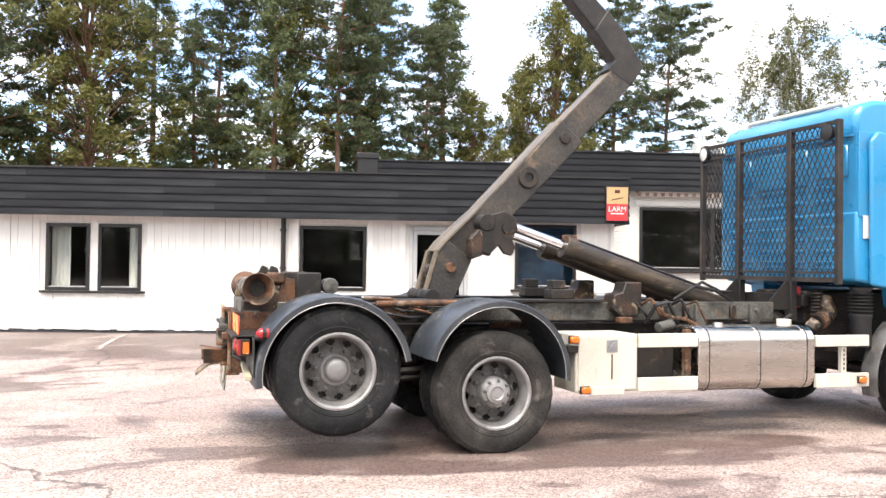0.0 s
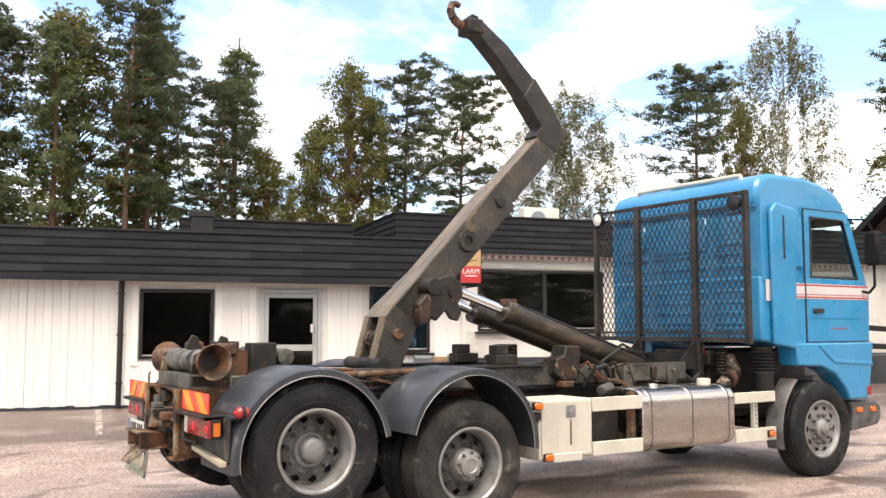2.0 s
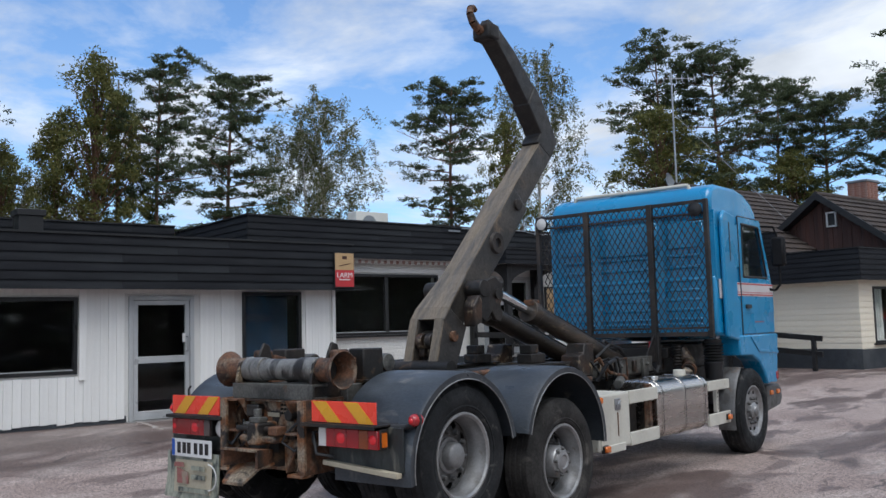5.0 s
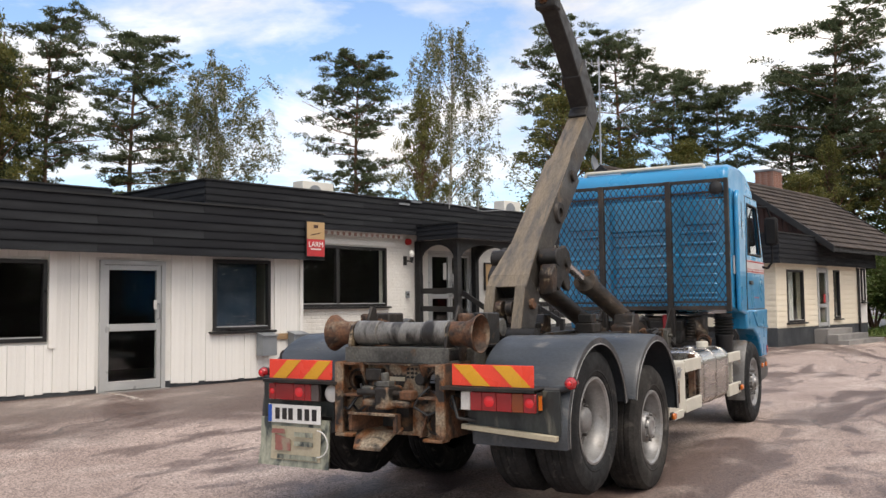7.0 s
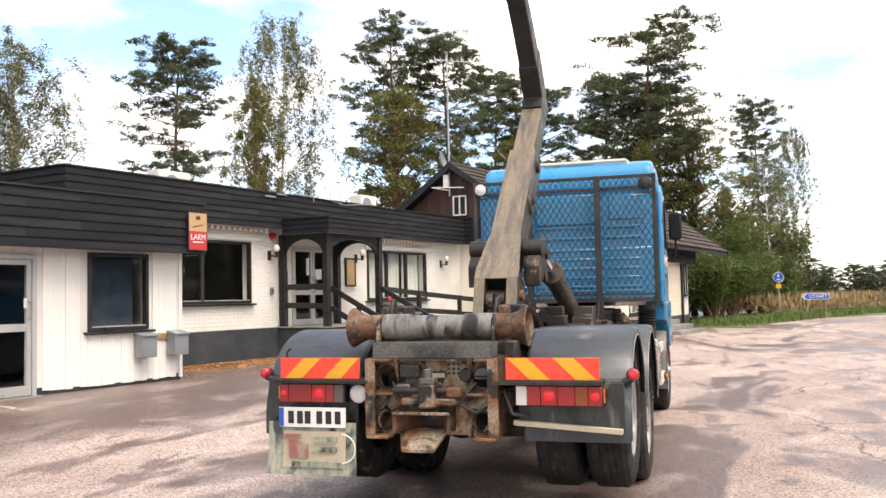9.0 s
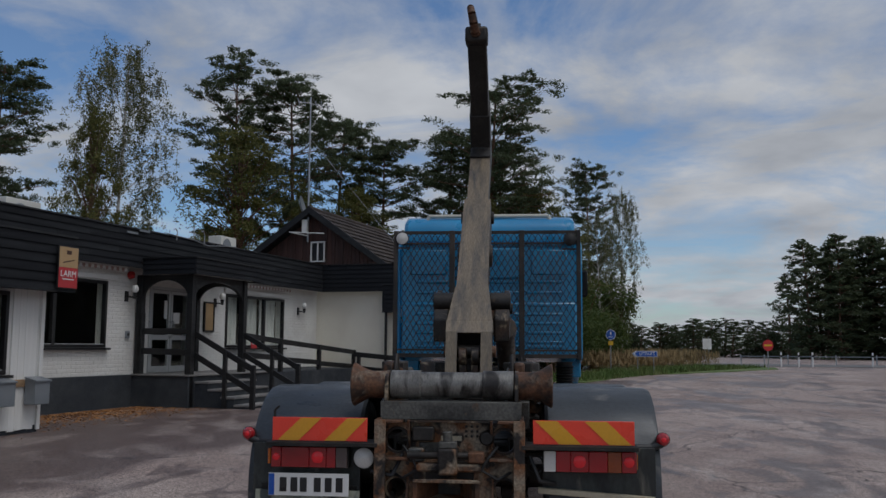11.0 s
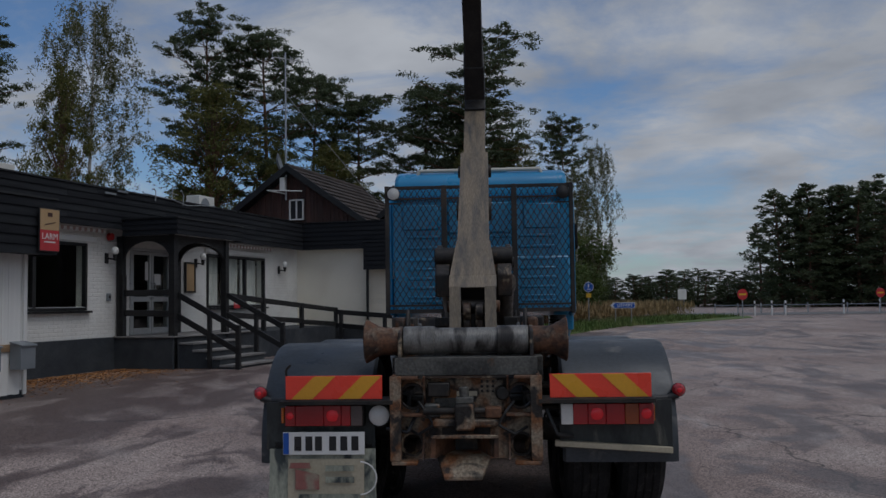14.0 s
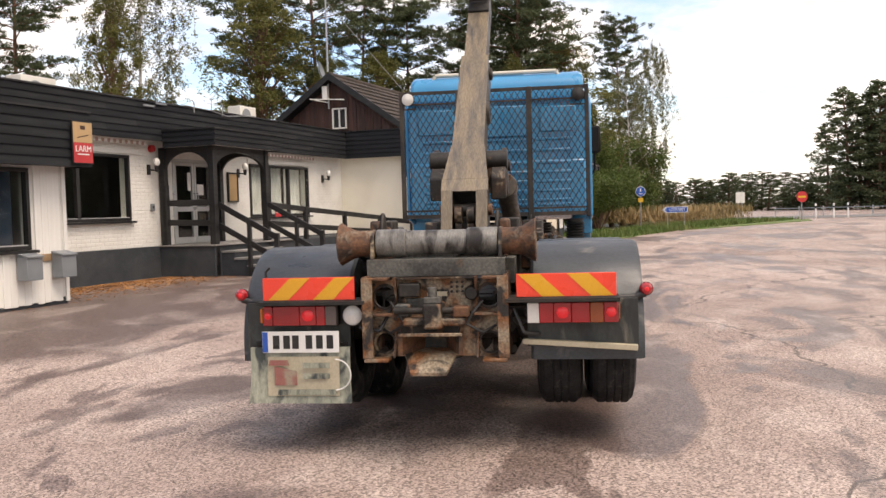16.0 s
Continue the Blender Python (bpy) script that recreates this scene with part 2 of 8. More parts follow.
def asphalt_material():
    m = bpy.data.materials.new("worn_damp_asphalt")
    m.use_nodes = True
    n, l = m.node_tree.nodes, m.node_tree.links
    b = n["Principled BSDF"]
    co = n.new("ShaderNodeTexCoord")

    def tex(scale, detail, distort=0.0, stretch=(1, 1, 1)):
        mp = n.new("ShaderNodeMapping")
        mp.inputs["Scale"].default_value = stretch
        mp.inputs["Rotation"].default_value = (0, 0, radians(-12))
        t = n.new("ShaderNodeTexNoise")
        t.inputs["Scale"].default_value, t.inputs["Detail"].default_value, t.inputs["Distortion"].default_value = scale, detail, distort
        l.new(co.outputs["Object"], mp.inputs[0])
        l.new(mp.outputs[0], t.inputs["Vector"])
        return t.outputs["Fac"]

    def rng(v, lo, hi, a=0.0, z=1.0):
        r = n.new("ShaderNodeMapRange")
        for k, q in enumerate((lo, hi, a, z)):
            r.inputs[k + 1].default_value = q
        l.new(v, r.inputs["Value"])
        return r.outputs[0]

    def mix(f, a, c, blend="MIX"):
        x = n.new("ShaderNodeMix")
        x.data_type, x.blend_type = "RGBA", blend
        for sock, v in (("Factor", f), ("A", a), ("B", c)):
            if isinstance(v, float):
                x.inputs[sock].default_value = v
            elif isinstance(v, tuple):
                x.inputs[sock].default_value = (*v, 1)
            else:
                l.new(v, x.inputs[sock])
        return x.outputs["Result"]

    colour = mix(rng(tex(0.22, 7, 0.4), 0.38, 0.62), (0.245, 0.186, 0.163), (0.352, 0.284, 0.250))
    damp = rng(tex(0.36, 12, 0.9, (0.75, 1.3, 1)), 0.54, 0.585)
    streak = rng(tex(1.1, 12, 0.7, (0.7, 1.5, 1)), 0.562, 0.598, 0.0, 0.75)
    both = n.new("ShaderNodeMath")
    both.operation = "MAXIMUM"
    l.new(damp, both.inputs[0])
    l.new(streak, both.inputs[1])
    damp = both.outputs[0]
    # damp strip along the front, also standing in for the building's shadow
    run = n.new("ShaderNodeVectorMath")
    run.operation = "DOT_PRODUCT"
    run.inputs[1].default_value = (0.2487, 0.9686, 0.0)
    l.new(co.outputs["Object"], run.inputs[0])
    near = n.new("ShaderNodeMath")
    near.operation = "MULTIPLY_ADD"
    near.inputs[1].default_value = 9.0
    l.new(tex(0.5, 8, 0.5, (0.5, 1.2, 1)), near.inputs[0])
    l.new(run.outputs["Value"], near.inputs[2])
    wet_shade_strip = rng(near.outputs[0], 17.9, 18.9)
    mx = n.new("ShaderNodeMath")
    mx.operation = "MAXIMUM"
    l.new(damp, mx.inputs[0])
    l.new(wet_shade_strip, mx.inputs[1])
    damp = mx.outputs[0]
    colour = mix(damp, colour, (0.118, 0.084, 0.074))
    colour = mix(rng(tex(1.1, 9, 0.6, (0.7, 1.3, 1)), 0.50, 0.95), colour, (0.46, 0.39, 0.35))
    vor = n.new("ShaderNodeTexVoronoi")
    vor.inputs["Scale"].default_value = 78
    l.new(co.outputs["Object"], vor.inputs["Vector"])
    sep = n.new("ShaderNodeSeparateColor")
    l.new(vor.outputs["Color"], sep.inputs[0])
    g = rng(sep.outputs[0], 0, 1, 0.34, 1.72)
    gc = n.new("ShaderNodeCombineColor")
    for k in range(3):
        l.new(g, gc.inputs[k])
    colour = mix(1.0, colour, gc.outputs[0], "MULTIPLY")
    crack = n.new("ShaderNodeTexVoronoi")
    crack.feature = "DISTANCE_TO_EDGE"
    crack.inputs["Scale"].default_value, crack.inputs["Randomness"].default_value = 0.12, 1.0
    wob = n.new("ShaderNodeTexNoise")
    wob.inputs["Scale"].default_value, wob.inputs["Detail"].default_value = 1.2, 8
    l.new(co.outputs["Object"], wob.inputs["Vector"])
    va = n.new("ShaderNodeVectorMath")
    va.operation = "ADD"
    l.new(co.outputs["Object"], va.inputs[0])
    l.new(wob.outputs["Color"], va.inputs[1])
    l.new(va.outputs[0], crack.inputs["Vector"])
    thin = rng(crack.outputs["Distance"], 0.0010, 0.0030, 0.75, 0.0)
    colour = mix(thin, colour, (0.045, 0.04, 0.038))
    l.new(colour, b.inputs["Base Color"])
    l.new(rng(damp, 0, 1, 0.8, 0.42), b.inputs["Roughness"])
    bp = n.new("ShaderNodeBump")
    bp.inputs["Strength"].default_value, bp.inputs["Distance"].default_value = 0.35, 0.006
    l.new(vor.outputs["Distance"], bp.inputs["Height"])
    l.new(bp.outputs[0], b.inputs["Normal"])
    return m


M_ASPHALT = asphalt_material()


def glass_material(name, tint=(0.9, 0.94, 0.92)):
    m = bpy.data.materials.new(name)
    m.use_nodes = True
    b = m.node_tree.nodes["Principled BSDF"]
    b.inputs["Base Color"].default_value = (*tint, 1)
    b.inputs["Roughness"].default_value, b.inputs["IOR"].default_value, b.inputs["Transmission Weight"].default_value = 0.015, 1.36, 1.0
    return m


M_GLASS = glass_material("window_glass")
M_GLASS_TINT = glass_material("tinted_cab_glass", (0.80, 0.85, 0.83))


# ---- mesh tools ----
class Shape:
    """Vertices and faces gathered from simple solids."""

    def __init__(self):
        self.v, self.f = [], []

    def add(self, vs, fs):
        k = len(self.v)
        self.v += [tuple(p) for p in vs]
        self.f += [tuple(k + i for i in f) for f in fs]
        return self

    def box(self, x0, x1, y0, y1, z0, z1, m=None):
        vs = [Vector((x, y, z)) for z in (z0, z1) for y in (y0, y1) for x in (x0, x1)]
        if m:
            vs = [m @ p for p in vs]
        return self.add(vs, [(0, 2, 3, 1), (4, 5, 7, 6), (0, 1, 5, 4), (2, 6, 7, 3), (0, 4, 6, 2), (1, 3, 7, 5)])

    def cbox(self, x0, x1, y0, y1, z0, z1, c):
        """A box with chamfered edges."""
        k = len(self.v)
        lo, hi = (x0, y0, z0), (x1, y1, z1)
        idx = {}
        for sx in (0, 1):
            for sy in (0, 1):
                for sz in (0, 1):
                    corner = [(lo, hi)[s][a] for a, s in enumerate((sx, sy, sz))]
                    for a in range(3):
                        p = list(corner)
                        for b, s in enumerate((sx, sy, sz)):
                            if b != a:
                                p[b] += c if s == 0 else -c
                        idx[(sx, sy, sz, a)] = len(self.v)
                        self.v.append(tuple(p))
        for a in range(3):
            b, d = [(1, 2), (0, 2), (0, 1)][a]
            for s in (0, 1):
                ring = []
                for sb, sd in ((0, 0), (1, 0), (1, 1), (0, 1)):
                    key = [0, 0, 0]
                    key[a], key[b], key[d] = s, sb, sd
                    ring.append(idx[(*key, a)])
                self.f.append(tuple(ring))
            for sb in (0, 1):
                for sd in (0, 1):
                    q = []
                    for s, ax in ((0, b), (1, b), (1, d), (0, d)):
                        key = [0, 0, 0]
                        key[a], key[b], key[d] = s, sb, sd
                        q.append(idx[(*key, ax)])
                    self.f.append(tuple(q))
        for sx in (0, 1):
            for sy in (0, 1):
                for sz in (0, 1):
                    self.f.append(tuple(idx[(sx, sy, sz, a)] for a in range(3)))
        return self

    def prism(self, pts, axis, a, b):
        """A flat outline pushed from a to b along an axis; the outline gives the other two axes in order."""
        n = len(pts)

        def at(p, h):
            q = list(p)
            q.insert("xyz".index(axis), h)
            return q
        vs = [at(p, a) for p in pts] + [at(p, b) for p in pts]
        return self.add(vs, [tuple(range(n))[::-1], tuple(range(n, 2 * n))] + [(i, (i + 1) % n, n + (i + 1) % n, n + i) for i in range(n)])

    def lathe(self, profile, origin=(0, 0, 0), way=(0, 0, 1), seg=24, close=False):
        """Rings (radius, height) turned round the line through origin along way."""
        q = Vector(way).normalized().to_track_quat("Z", "Y").to_matrix()
        o = Vector(origin)
        vs, fs = [], []
        for r, h in profile:
            for i in range(seg):
                a = 2 * math.pi * i / seg
                vs.append(o + q @ Vector((r * math.cos(a), r * math.sin(a), h)))
        rows = len(profile)
        for j in range(rows if close else rows - 1):
            for i in range(seg):
                k = (i + 1) % seg
                j2 = (j + 1) % rows
                fs.append((j * seg + i, j * seg + k, j2 * seg + k, j2 * seg + i))
        return self.add(vs, fs)

    def cyl(self, p0, p1, r0, r1=None, seg=16):
        p0, p1 = Vector(p0), Vector(p1)
        r1 = r0 if r1 is None else r1
        h = (p1 - p0).length
        self.lathe([(0.0001, 0), (r0, 0), (r1, h), (0.0001, h)], p0, p1 - p0, seg)
        return self

    def tube(self, pts, r, seg=8):
        pts = [Vector(p) for p in pts]
        for a, b in zip(pts, pts[1:]):
            self.cyl(a, b, r, r, seg)
        return self

    def bar(self, p0, p1, w, h, up=(0, 0, 1)):
        """A square bar from p0 to p1, w across and h along up."""
        p0, p1 = Vector(p0), Vector(p1)
        d = (p1 - p0).normalized()
        side = d.cross(Vector(up)).normalized() * (w / 2)
        top = side.cross(d).normalized() * (h / 2)
        vs = [p + a * side + b * top for p in (p0, p1) for a, b in ((-1, -1), (1, -1), (1, 1), (-1, 1))]
        return self.add(vs, [(0, 3, 2, 1), (4, 5, 6, 7), (0, 1, 5, 4), (1, 2, 6, 5), (2, 3, 7, 6), (3, 0, 4, 7)])

    def mesh(self, name, mat, tidy=True, angle=38):
        me = bpy.data.meshes.new(name)
        me.from_pydata(self.v, [], self.f)
        if tidy:
            bm = bmesh.new()
            bm.from_mesh(me)
            bmesh.ops.recalc_face_normals(bm, faces=bm.faces)
            bm.to_mesh(me)
            bm.free()
        me.polygons.foreach_set("use_smooth", [True] * len(me.polygons))
        me.set_sharp_from_angle(angle=radians(angle))
        me.materials.append(mat)
        return me


def part(name, shape, mat, parent=None, label="", bevel=0.0, m=None, tidy=True, angle=38):
    """One mesh object under a thing or part."""
    ob = new(name, shape if isinstance(shape, bpy.types.Mesh) else shape.mesh(name, mat, tidy, angle))
    if parent:
        ob.parent = parent
    if m is not None:
        ob.matrix_basis = m
    if bevel:
        mod = ob.modifiers.new("edges", "BEVEL")
        mod.width, mod.segments, mod.limit_method, mod.angle_limit = bevel, 2, "ANGLE", radians(40)
    return tagged(ob, label)


def thing(name, m, label, category, group="", kind=""):
    ob = new(name)
    ob.matrix_basis = m
    return tagged(ob, label, category, group, kind)


def lettering(name, text, size, mat, parent, m, depth=0.002):
    """Words in the built-in font, as a mesh."""
    cu = bpy.data.curves.new(name, "FONT")
    cu.body, cu.size, cu.extrude, cu.align_x, cu.align_y = text, size, depth, "CENTER", "CENTER"
    tmp = bpy.data.objects.new(name, cu)
    me = bpy.data.meshes.new_from_object(tmp)
    bpy.data.objects.remove(tmp)
    bpy.data.curves.remove(cu)
    me.materials.clear()
    me.materials.append(mat)
    ob = new(name, me)
    ob.parent, ob.matrix_basis = parent, m
    return ob


# ---- the plan of the long building: origin at a window corner, x along the wall, y into the building ----
B = pose(2.785, 16.711, 0, 0, 0, -14.4)
B_INV = B.inverted()


def smooth01(v):
    v = min(1.0, max(0.0, v))
    return v * v * (3 - 2 * v)


def ground_z(x, y):
    p = B_INV @ Vector((x, y, 0))
    front = smooth01((p.y + 5.2) / 4.8) * smooth01((60 - p.x) / 30) * smooth01((p.x + 60) / 30)
    dx = max(19.0 - p.x, p.x - 28.0, 0)
    dy = max(-3.4 - p.y, p.y - 3.0, 0)
    east = smooth01((x - 9.0) / 34.0)
    return max(0.29 * front, 0.29 * smooth01(1 - math.hypot(dx, dy) / 5.0), 0.46 * east)


def make_ground():
    def axis(lo, hi, step, far):
        a = [lo + i * step for i in range(int((hi - lo) / step) + 1)]
        out = [d for d in (2, 5, 10, 18, 30, 50, 90, 160, 300, 600, far)]
        return [lo - d for d in out[::-1]] + a + [hi + d for d in out]
    xs, ys = axis(-16, 50, 0.75, 1500), axis(-16, 24, 0.75, 1500)
    s = Shape()
    s.v = [(x, y, ground_z(x, y)) for y in ys for x in xs]
    w = len(xs)
    s.f = [(j * w + i, j * w + i + 1, (j + 1) * w + i + 1, (j + 1) * w + i) for j in range(len(ys) - 1) for i in range(w - 1)]
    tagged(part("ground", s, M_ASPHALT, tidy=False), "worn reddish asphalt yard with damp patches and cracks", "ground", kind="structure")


make_ground()


# ---- the long building ----
def wall_with_openings(name, x0, x1, y0, y1, z0, z1, openings, mat, label):
    """A wall along x with thickness y0..y1 and openings (x0, x1, z0, z1) through it."""
    xs = sorted({x0, x1, *[o[0] for o in openings], *[o[1] for o in openings]})
    s = Shape()
    for a, b in zip(xs, xs[1:]):
        cuts = sorted((o[2], o[3]) for o in openings if o[0] < (a + b) / 2 < o[1])
        z = z0
        for c, d in cuts:
            if c > z:
                s.box(a, b, y0, y1, z, c)
            z = d
        if z < z1:
            s.box(a, b, y0, y1, z, z1)
    return tagged(part(name, s, mat, m=B), label, "wall", kind="structure")


OPEN_1 = [(-4.58, -3.80, 1.06, 2.28), (-3.65, -2.88, 1.06, 2.28), (0.0, 1.23, 1.10, 2.30), (2.03, 3.13, 0.30, 2.32), (4.03, 5.20, 1.17, 2.39)]
OPEN_2 = [(7.10, 10.22, 1.55, 2.92), (11.66, 13.28, 0.98, 2.92), (14.79, 17.85, 1.55, 2.92)]
WALL_L, WALL_R = -14.0, 5.9
wall_1 = wall_with_openings("wall_1", WALL_L, WALL_R, 0.0, 0.16, 0.05, 2.9, OPEN_1, M_TRIM_WHITE, "white-painted timber wall clad in upright boards")
wall_2 = wall_with_openings("wall_2", 5.9, 20.0, 2.31, 2.55, 0.05, 4.0, OPEN_2, M_BRICK_WHITE, "white-painted brick wall above a dark plinth")
s = Shape().box(5.74, 5.9, 0.16, 2.31, 0.05, 2.9)
tagged(part("wall_3", s, M_TRIM_WHITE, m=B), "short white end wall of the timber wing", "wall", kind="structure")
s = Shape().box(20.0, 20.2, -0.2, 2.55, 0.05, 4.0)
tagged(part("wall_4", s, M_RENDER_CREAM, m=B, bevel=0.004), "plain cream-rendered wall", "wall", kind="structure")
# unseen walls and partition, added to close off the sky behind the windows
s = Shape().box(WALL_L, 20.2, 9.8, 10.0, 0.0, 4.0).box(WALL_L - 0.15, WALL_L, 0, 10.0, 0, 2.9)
tagged(part("wall_5", s, M_ROOM_SHADE, m=B), "plain rear wall of the long building", "wall", kind="structure")
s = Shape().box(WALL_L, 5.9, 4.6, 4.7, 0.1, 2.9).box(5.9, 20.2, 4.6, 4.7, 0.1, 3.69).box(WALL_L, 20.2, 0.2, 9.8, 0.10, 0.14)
tagged(part("wall_6", s, M_ROOM_SHADE, m=B), "near-black inner partition and floor, added to darken the windows", "wall", kind="structure")
for nm, box in (("roof_1", (WALL_L - 0.2, 6.0, -0.33, 10.0, 2.92, 3.12)), ("roof_2", (5.25, 20.2, 2.02, 10.0, 3.70, 3.92))):
    tagged(part(nm, Shape().box(*box), M_ROOF_FELT, m=B), "flat black felt roof", "roof", kind="structure")
s = Shape().box(WALL_L, 6.05, -0.39, 0.0, 2.43, 2.47)
tagged(part("ceiling", s, M_WOOD_BLACK, m=B), "black boarded soffit under the eaves", "soffit", kind="structure")

# upright boards of the timber wall
BOARD = {}


def board_mesh(key, dims, mat):
    if key not in BOARD:
        BOARD[key] = Shape().cbox(0, dims[0], -dims[1], 0, 0, dims[2], 0.003).mesh("board", mat, angle=20)
    return BOARD[key]


rnd = random.Random(4)
pitch, n_boards = 0.128, int((WALL_R + 9.3) / 0.128)
for i in range(n_boards):
    a = -9.3 + i * pitch
    spans = [(0.345 + rnd.uniform(-0.014, 0.014), 2.44)]
    for o in OPEN_1:
        if a + pitch - 0.01 > o[0] - 0.06 and a < o[1] + 0.06:
            spans = [(lo, hi) for z0, z1 in spans for lo, hi in ((z0, min(z1, o[2] - 0.04)), (max(z0, o[3] + 0.04), z1)) if hi - lo > 0.03]
    for lo, hi in spans:
        h = round(hi - lo, 2)
        part("board", board_mesh(("w", h), (pitch - 0.003, 0.018 + (i % 2) * 0.013, h), M_BOARD_WHITE), None, wall_1, m=pose(a, -0.001, lo))
part("corner_board", Shape().box(5.86, 5.93, -0.035, 0.06, 0.33, 2.44), M_BOARD_WHITE, wall_1, bevel=0.004)
for a, b in ((WALL_L, 2.0), (3.16, 5.90)):
    part("foot", Shape().box(a, b, -0.008, 0.0, 0.05, 0.40), M_PLINTH, wall_1, "dark foot of the wall under the boards")


# black lapped fascia boards
def fascia(name, path, z0, z1, count, label):
    """Lapped boards along a path of plan points (building plan), each board tilted over the one below."""
    s = Shape()
    root = None
    h = (z1 - z0) / count
    for k, (p, q) in enumerate(zip(path, path[1:])):
        p, q = Vector((*p, 0)), Vector((*q, 0))
        length = (q - p).length
        d = (q - p).normalized()
        ang = math.degrees(math.atan2(d.y, d.x))
        base = Shape().box(0, length, 0.012, 0.09, z0 + 0.02, z1 - 0.02)
        if root is None:
            root = tagged(part(name, base, M_WOOD_BLACK, m=B @ pose(p.x, p.y, 0, 0, 0, ang)), label, "fascia", kind="structure")
            inv = root.matrix_basis.inverted()
        else:
            part("backing", base, M_WOOD_BLACK, root, m=inv @ B @ pose(p.x, p.y, 0, 0, 0, ang))
        pieces = max(1, round(length / 4.2))
        for j in range(count):
            shift = (j % 3) * 0.9
            cuts = [0.0] + [c for c in (shift + 4.2 * t - 1.0 for t in range(pieces + 2)) if 0.4 < c < length - 0.4] + [length]
            for a, b in zip(cuts, cuts[1:]):
                key = ("f", round(b - a, 2), round(h, 3))
                if key not in BOARD:
                    w, t = b - a - 0.004, 0.022
                    BOARD[key] = Shape().prism([(0.008, 0), (-t, 0), (-t, 0.012), (0.0, h + 0.012), (0.008, h + 0.012)], "x", 0, w).mesh("board", M_BOARD_BLACK, angle=20)
                part("board", BOARD[key], None, root, m=inv @ B @ pose(p.x, p.y, 0, 0, 0, ang) @ pose(a, 0, z0 + j * h, 0, 0, 0))
        part("coping", Shape().box(-0.01, length + 0.01, -0.035, 0.10, z1, z1 + 0.03), M_FRAME_BLACK, root, m=inv @ B @ pose(p.x, p.y, 0, 0, 0, ang))
    return root


fascia("fascia_1", [(WALL_L, -0.40), (6.10, -0.40), (6.10, 2.0)], 2.41, 3.25, 6, "black-stained lapped timber fascia of the low roof")
fascia("fascia_2", [(5.12, 5.7), (5.12, 1.97), (19.68, 1.97), (19.68, -0.9)], 3.24, 4.05, 6, "black-stained lapped timber fascia of the high roof")
fascia("fascia_3", [(0.9, 5.72), (5.1, 5.72)], 3.5, 4.2, 4, "black-stained fascia of the set-back roof")


# windows
def window(name, x0, x1, z0, z1, y, mullions, label, frame_mat=None, sill=True, curtain="", proud=0.04, fw=0.06):
    fm = frame_mat or M_FRAME_BLACK
    s = Shape()
    s.box(x0, x1, y - proud, y + 0.06, z0, z0 + fw).box(x0, x1, y - proud, y + 0.06, z1 - fw, z1)
    s.box(x0, x0 + fw, y - proud, y + 0.06, z0 + fw, z1 - fw).box(x1 - fw, x1, y - proud, y + 0.06, z0 + fw, z1 - fw)
    for mx in mullions:
        s.box(mx - 0.045, mx + 0.045, y - proud + 0.008, y + 0.055, z0 + fw, z1 - fw)
    w = tagged(part(name, s, fm, m=B, bevel=0.004), label, "window", kind="structure")
    edges = [x0 + fw] + list(mullions) + [x1 - fw]
    for a, b in zip(edges, edges[1:]):
        a2, b2 = a + (0.045 if a in mullions else 0), b - (0.045 if b in mullions else 0)
        pane = part("pane", Shape().box(a2 - 0.005, b2 + 0.005, y + 0.012, y + 0.018, z0 + fw - 0.005, z1 - fw + 0.005), M_GLASS, w)
        pane.visible_shadow = False
        part("bead", Shape().box(a2, b2, y - proud + 0.012, y + 0.01, z0 + fw, z0 + fw + 0.016), M_FRAME_GREY, w)
    if sill:
        part("sill", Shape().box(x0 - 0.08, x1 + 0.08, y - 0.11, y - 0.002, z0 - 0.05, z0 - 0.006), fm, w, bevel=0.004)
    return w


def curtain(x0, x1, z0, z1, y, mat, label):
    s = Shape()
    n = max(6, int((x1 - x0) / 0.025))
    pts = [(x0 + (x1 - x0) * i / n, y + 0.022 * math.sin(i * 1.15) + 0.01 * math.sin(i * 0.37)) for i in range(n + 1)]
    outline = pts + [(p[0], p[1] + 0.006) for p in pts[::-1]]
    for k in range(n):
        a, b, c, d = outline[k], outline[k + 1], outline[2 * n - k], outline[2 * n + 1 - k]
        s.add([(*q, z) for z in (z0, z1) for q in (a, b, c, d)], [(0, 1, 5, 4), (2, 3, 7, 6), (4, 5, 6, 7), (0, 3, 2, 1)])
    return tagged(part("curtain", s, mat, m=B, tidy=False), label, "curtain")


window("window_1", -4.58, -3.80, 1.06, 2.28, 0.0, [], "black-framed window with a white curtain drawn aside")
window("window_2", -3.65, -2.88, 1.06, 2.28, 0.0, [], "black-framed window with a white curtain at its edge")
window("window_3", 0.0, 1.23, 1.10, 2.30, 0.0, [], "large black-framed shop window of dark glass", sill=False)
window("window_4", 4.03, 5.20, 1.17, 2.39, 0.0, [], "black-framed window with a dark blue blind")
curtain(-4.55, -4.22, 1.1, 2.26, 0.22, M_CURTAIN, "white pleated curtain inside a window")
curtain(-3.15, -2.9, 1.1, 2.26, 0.22, M_CURTAIN, "white pleated curtain inside a window")
tagged(part("blind", Shape().box(4.08, 4.98, 0.10, 0.11, 1.22, 2.36), M_BLUE_BLIND, m=B), "dark blue roller blind drawn down inside the window", "blind")
window("window_5", 7.10, 10.22, 1.55, 2.92, 2.31, [8.72], "wide black-framed restaurant window of dark glass")
window("window_6", 14.79, 17.85, 1.55, 2.92, 2.31, [15.75, 16.75], "wide black-framed window with pale blinds behind")
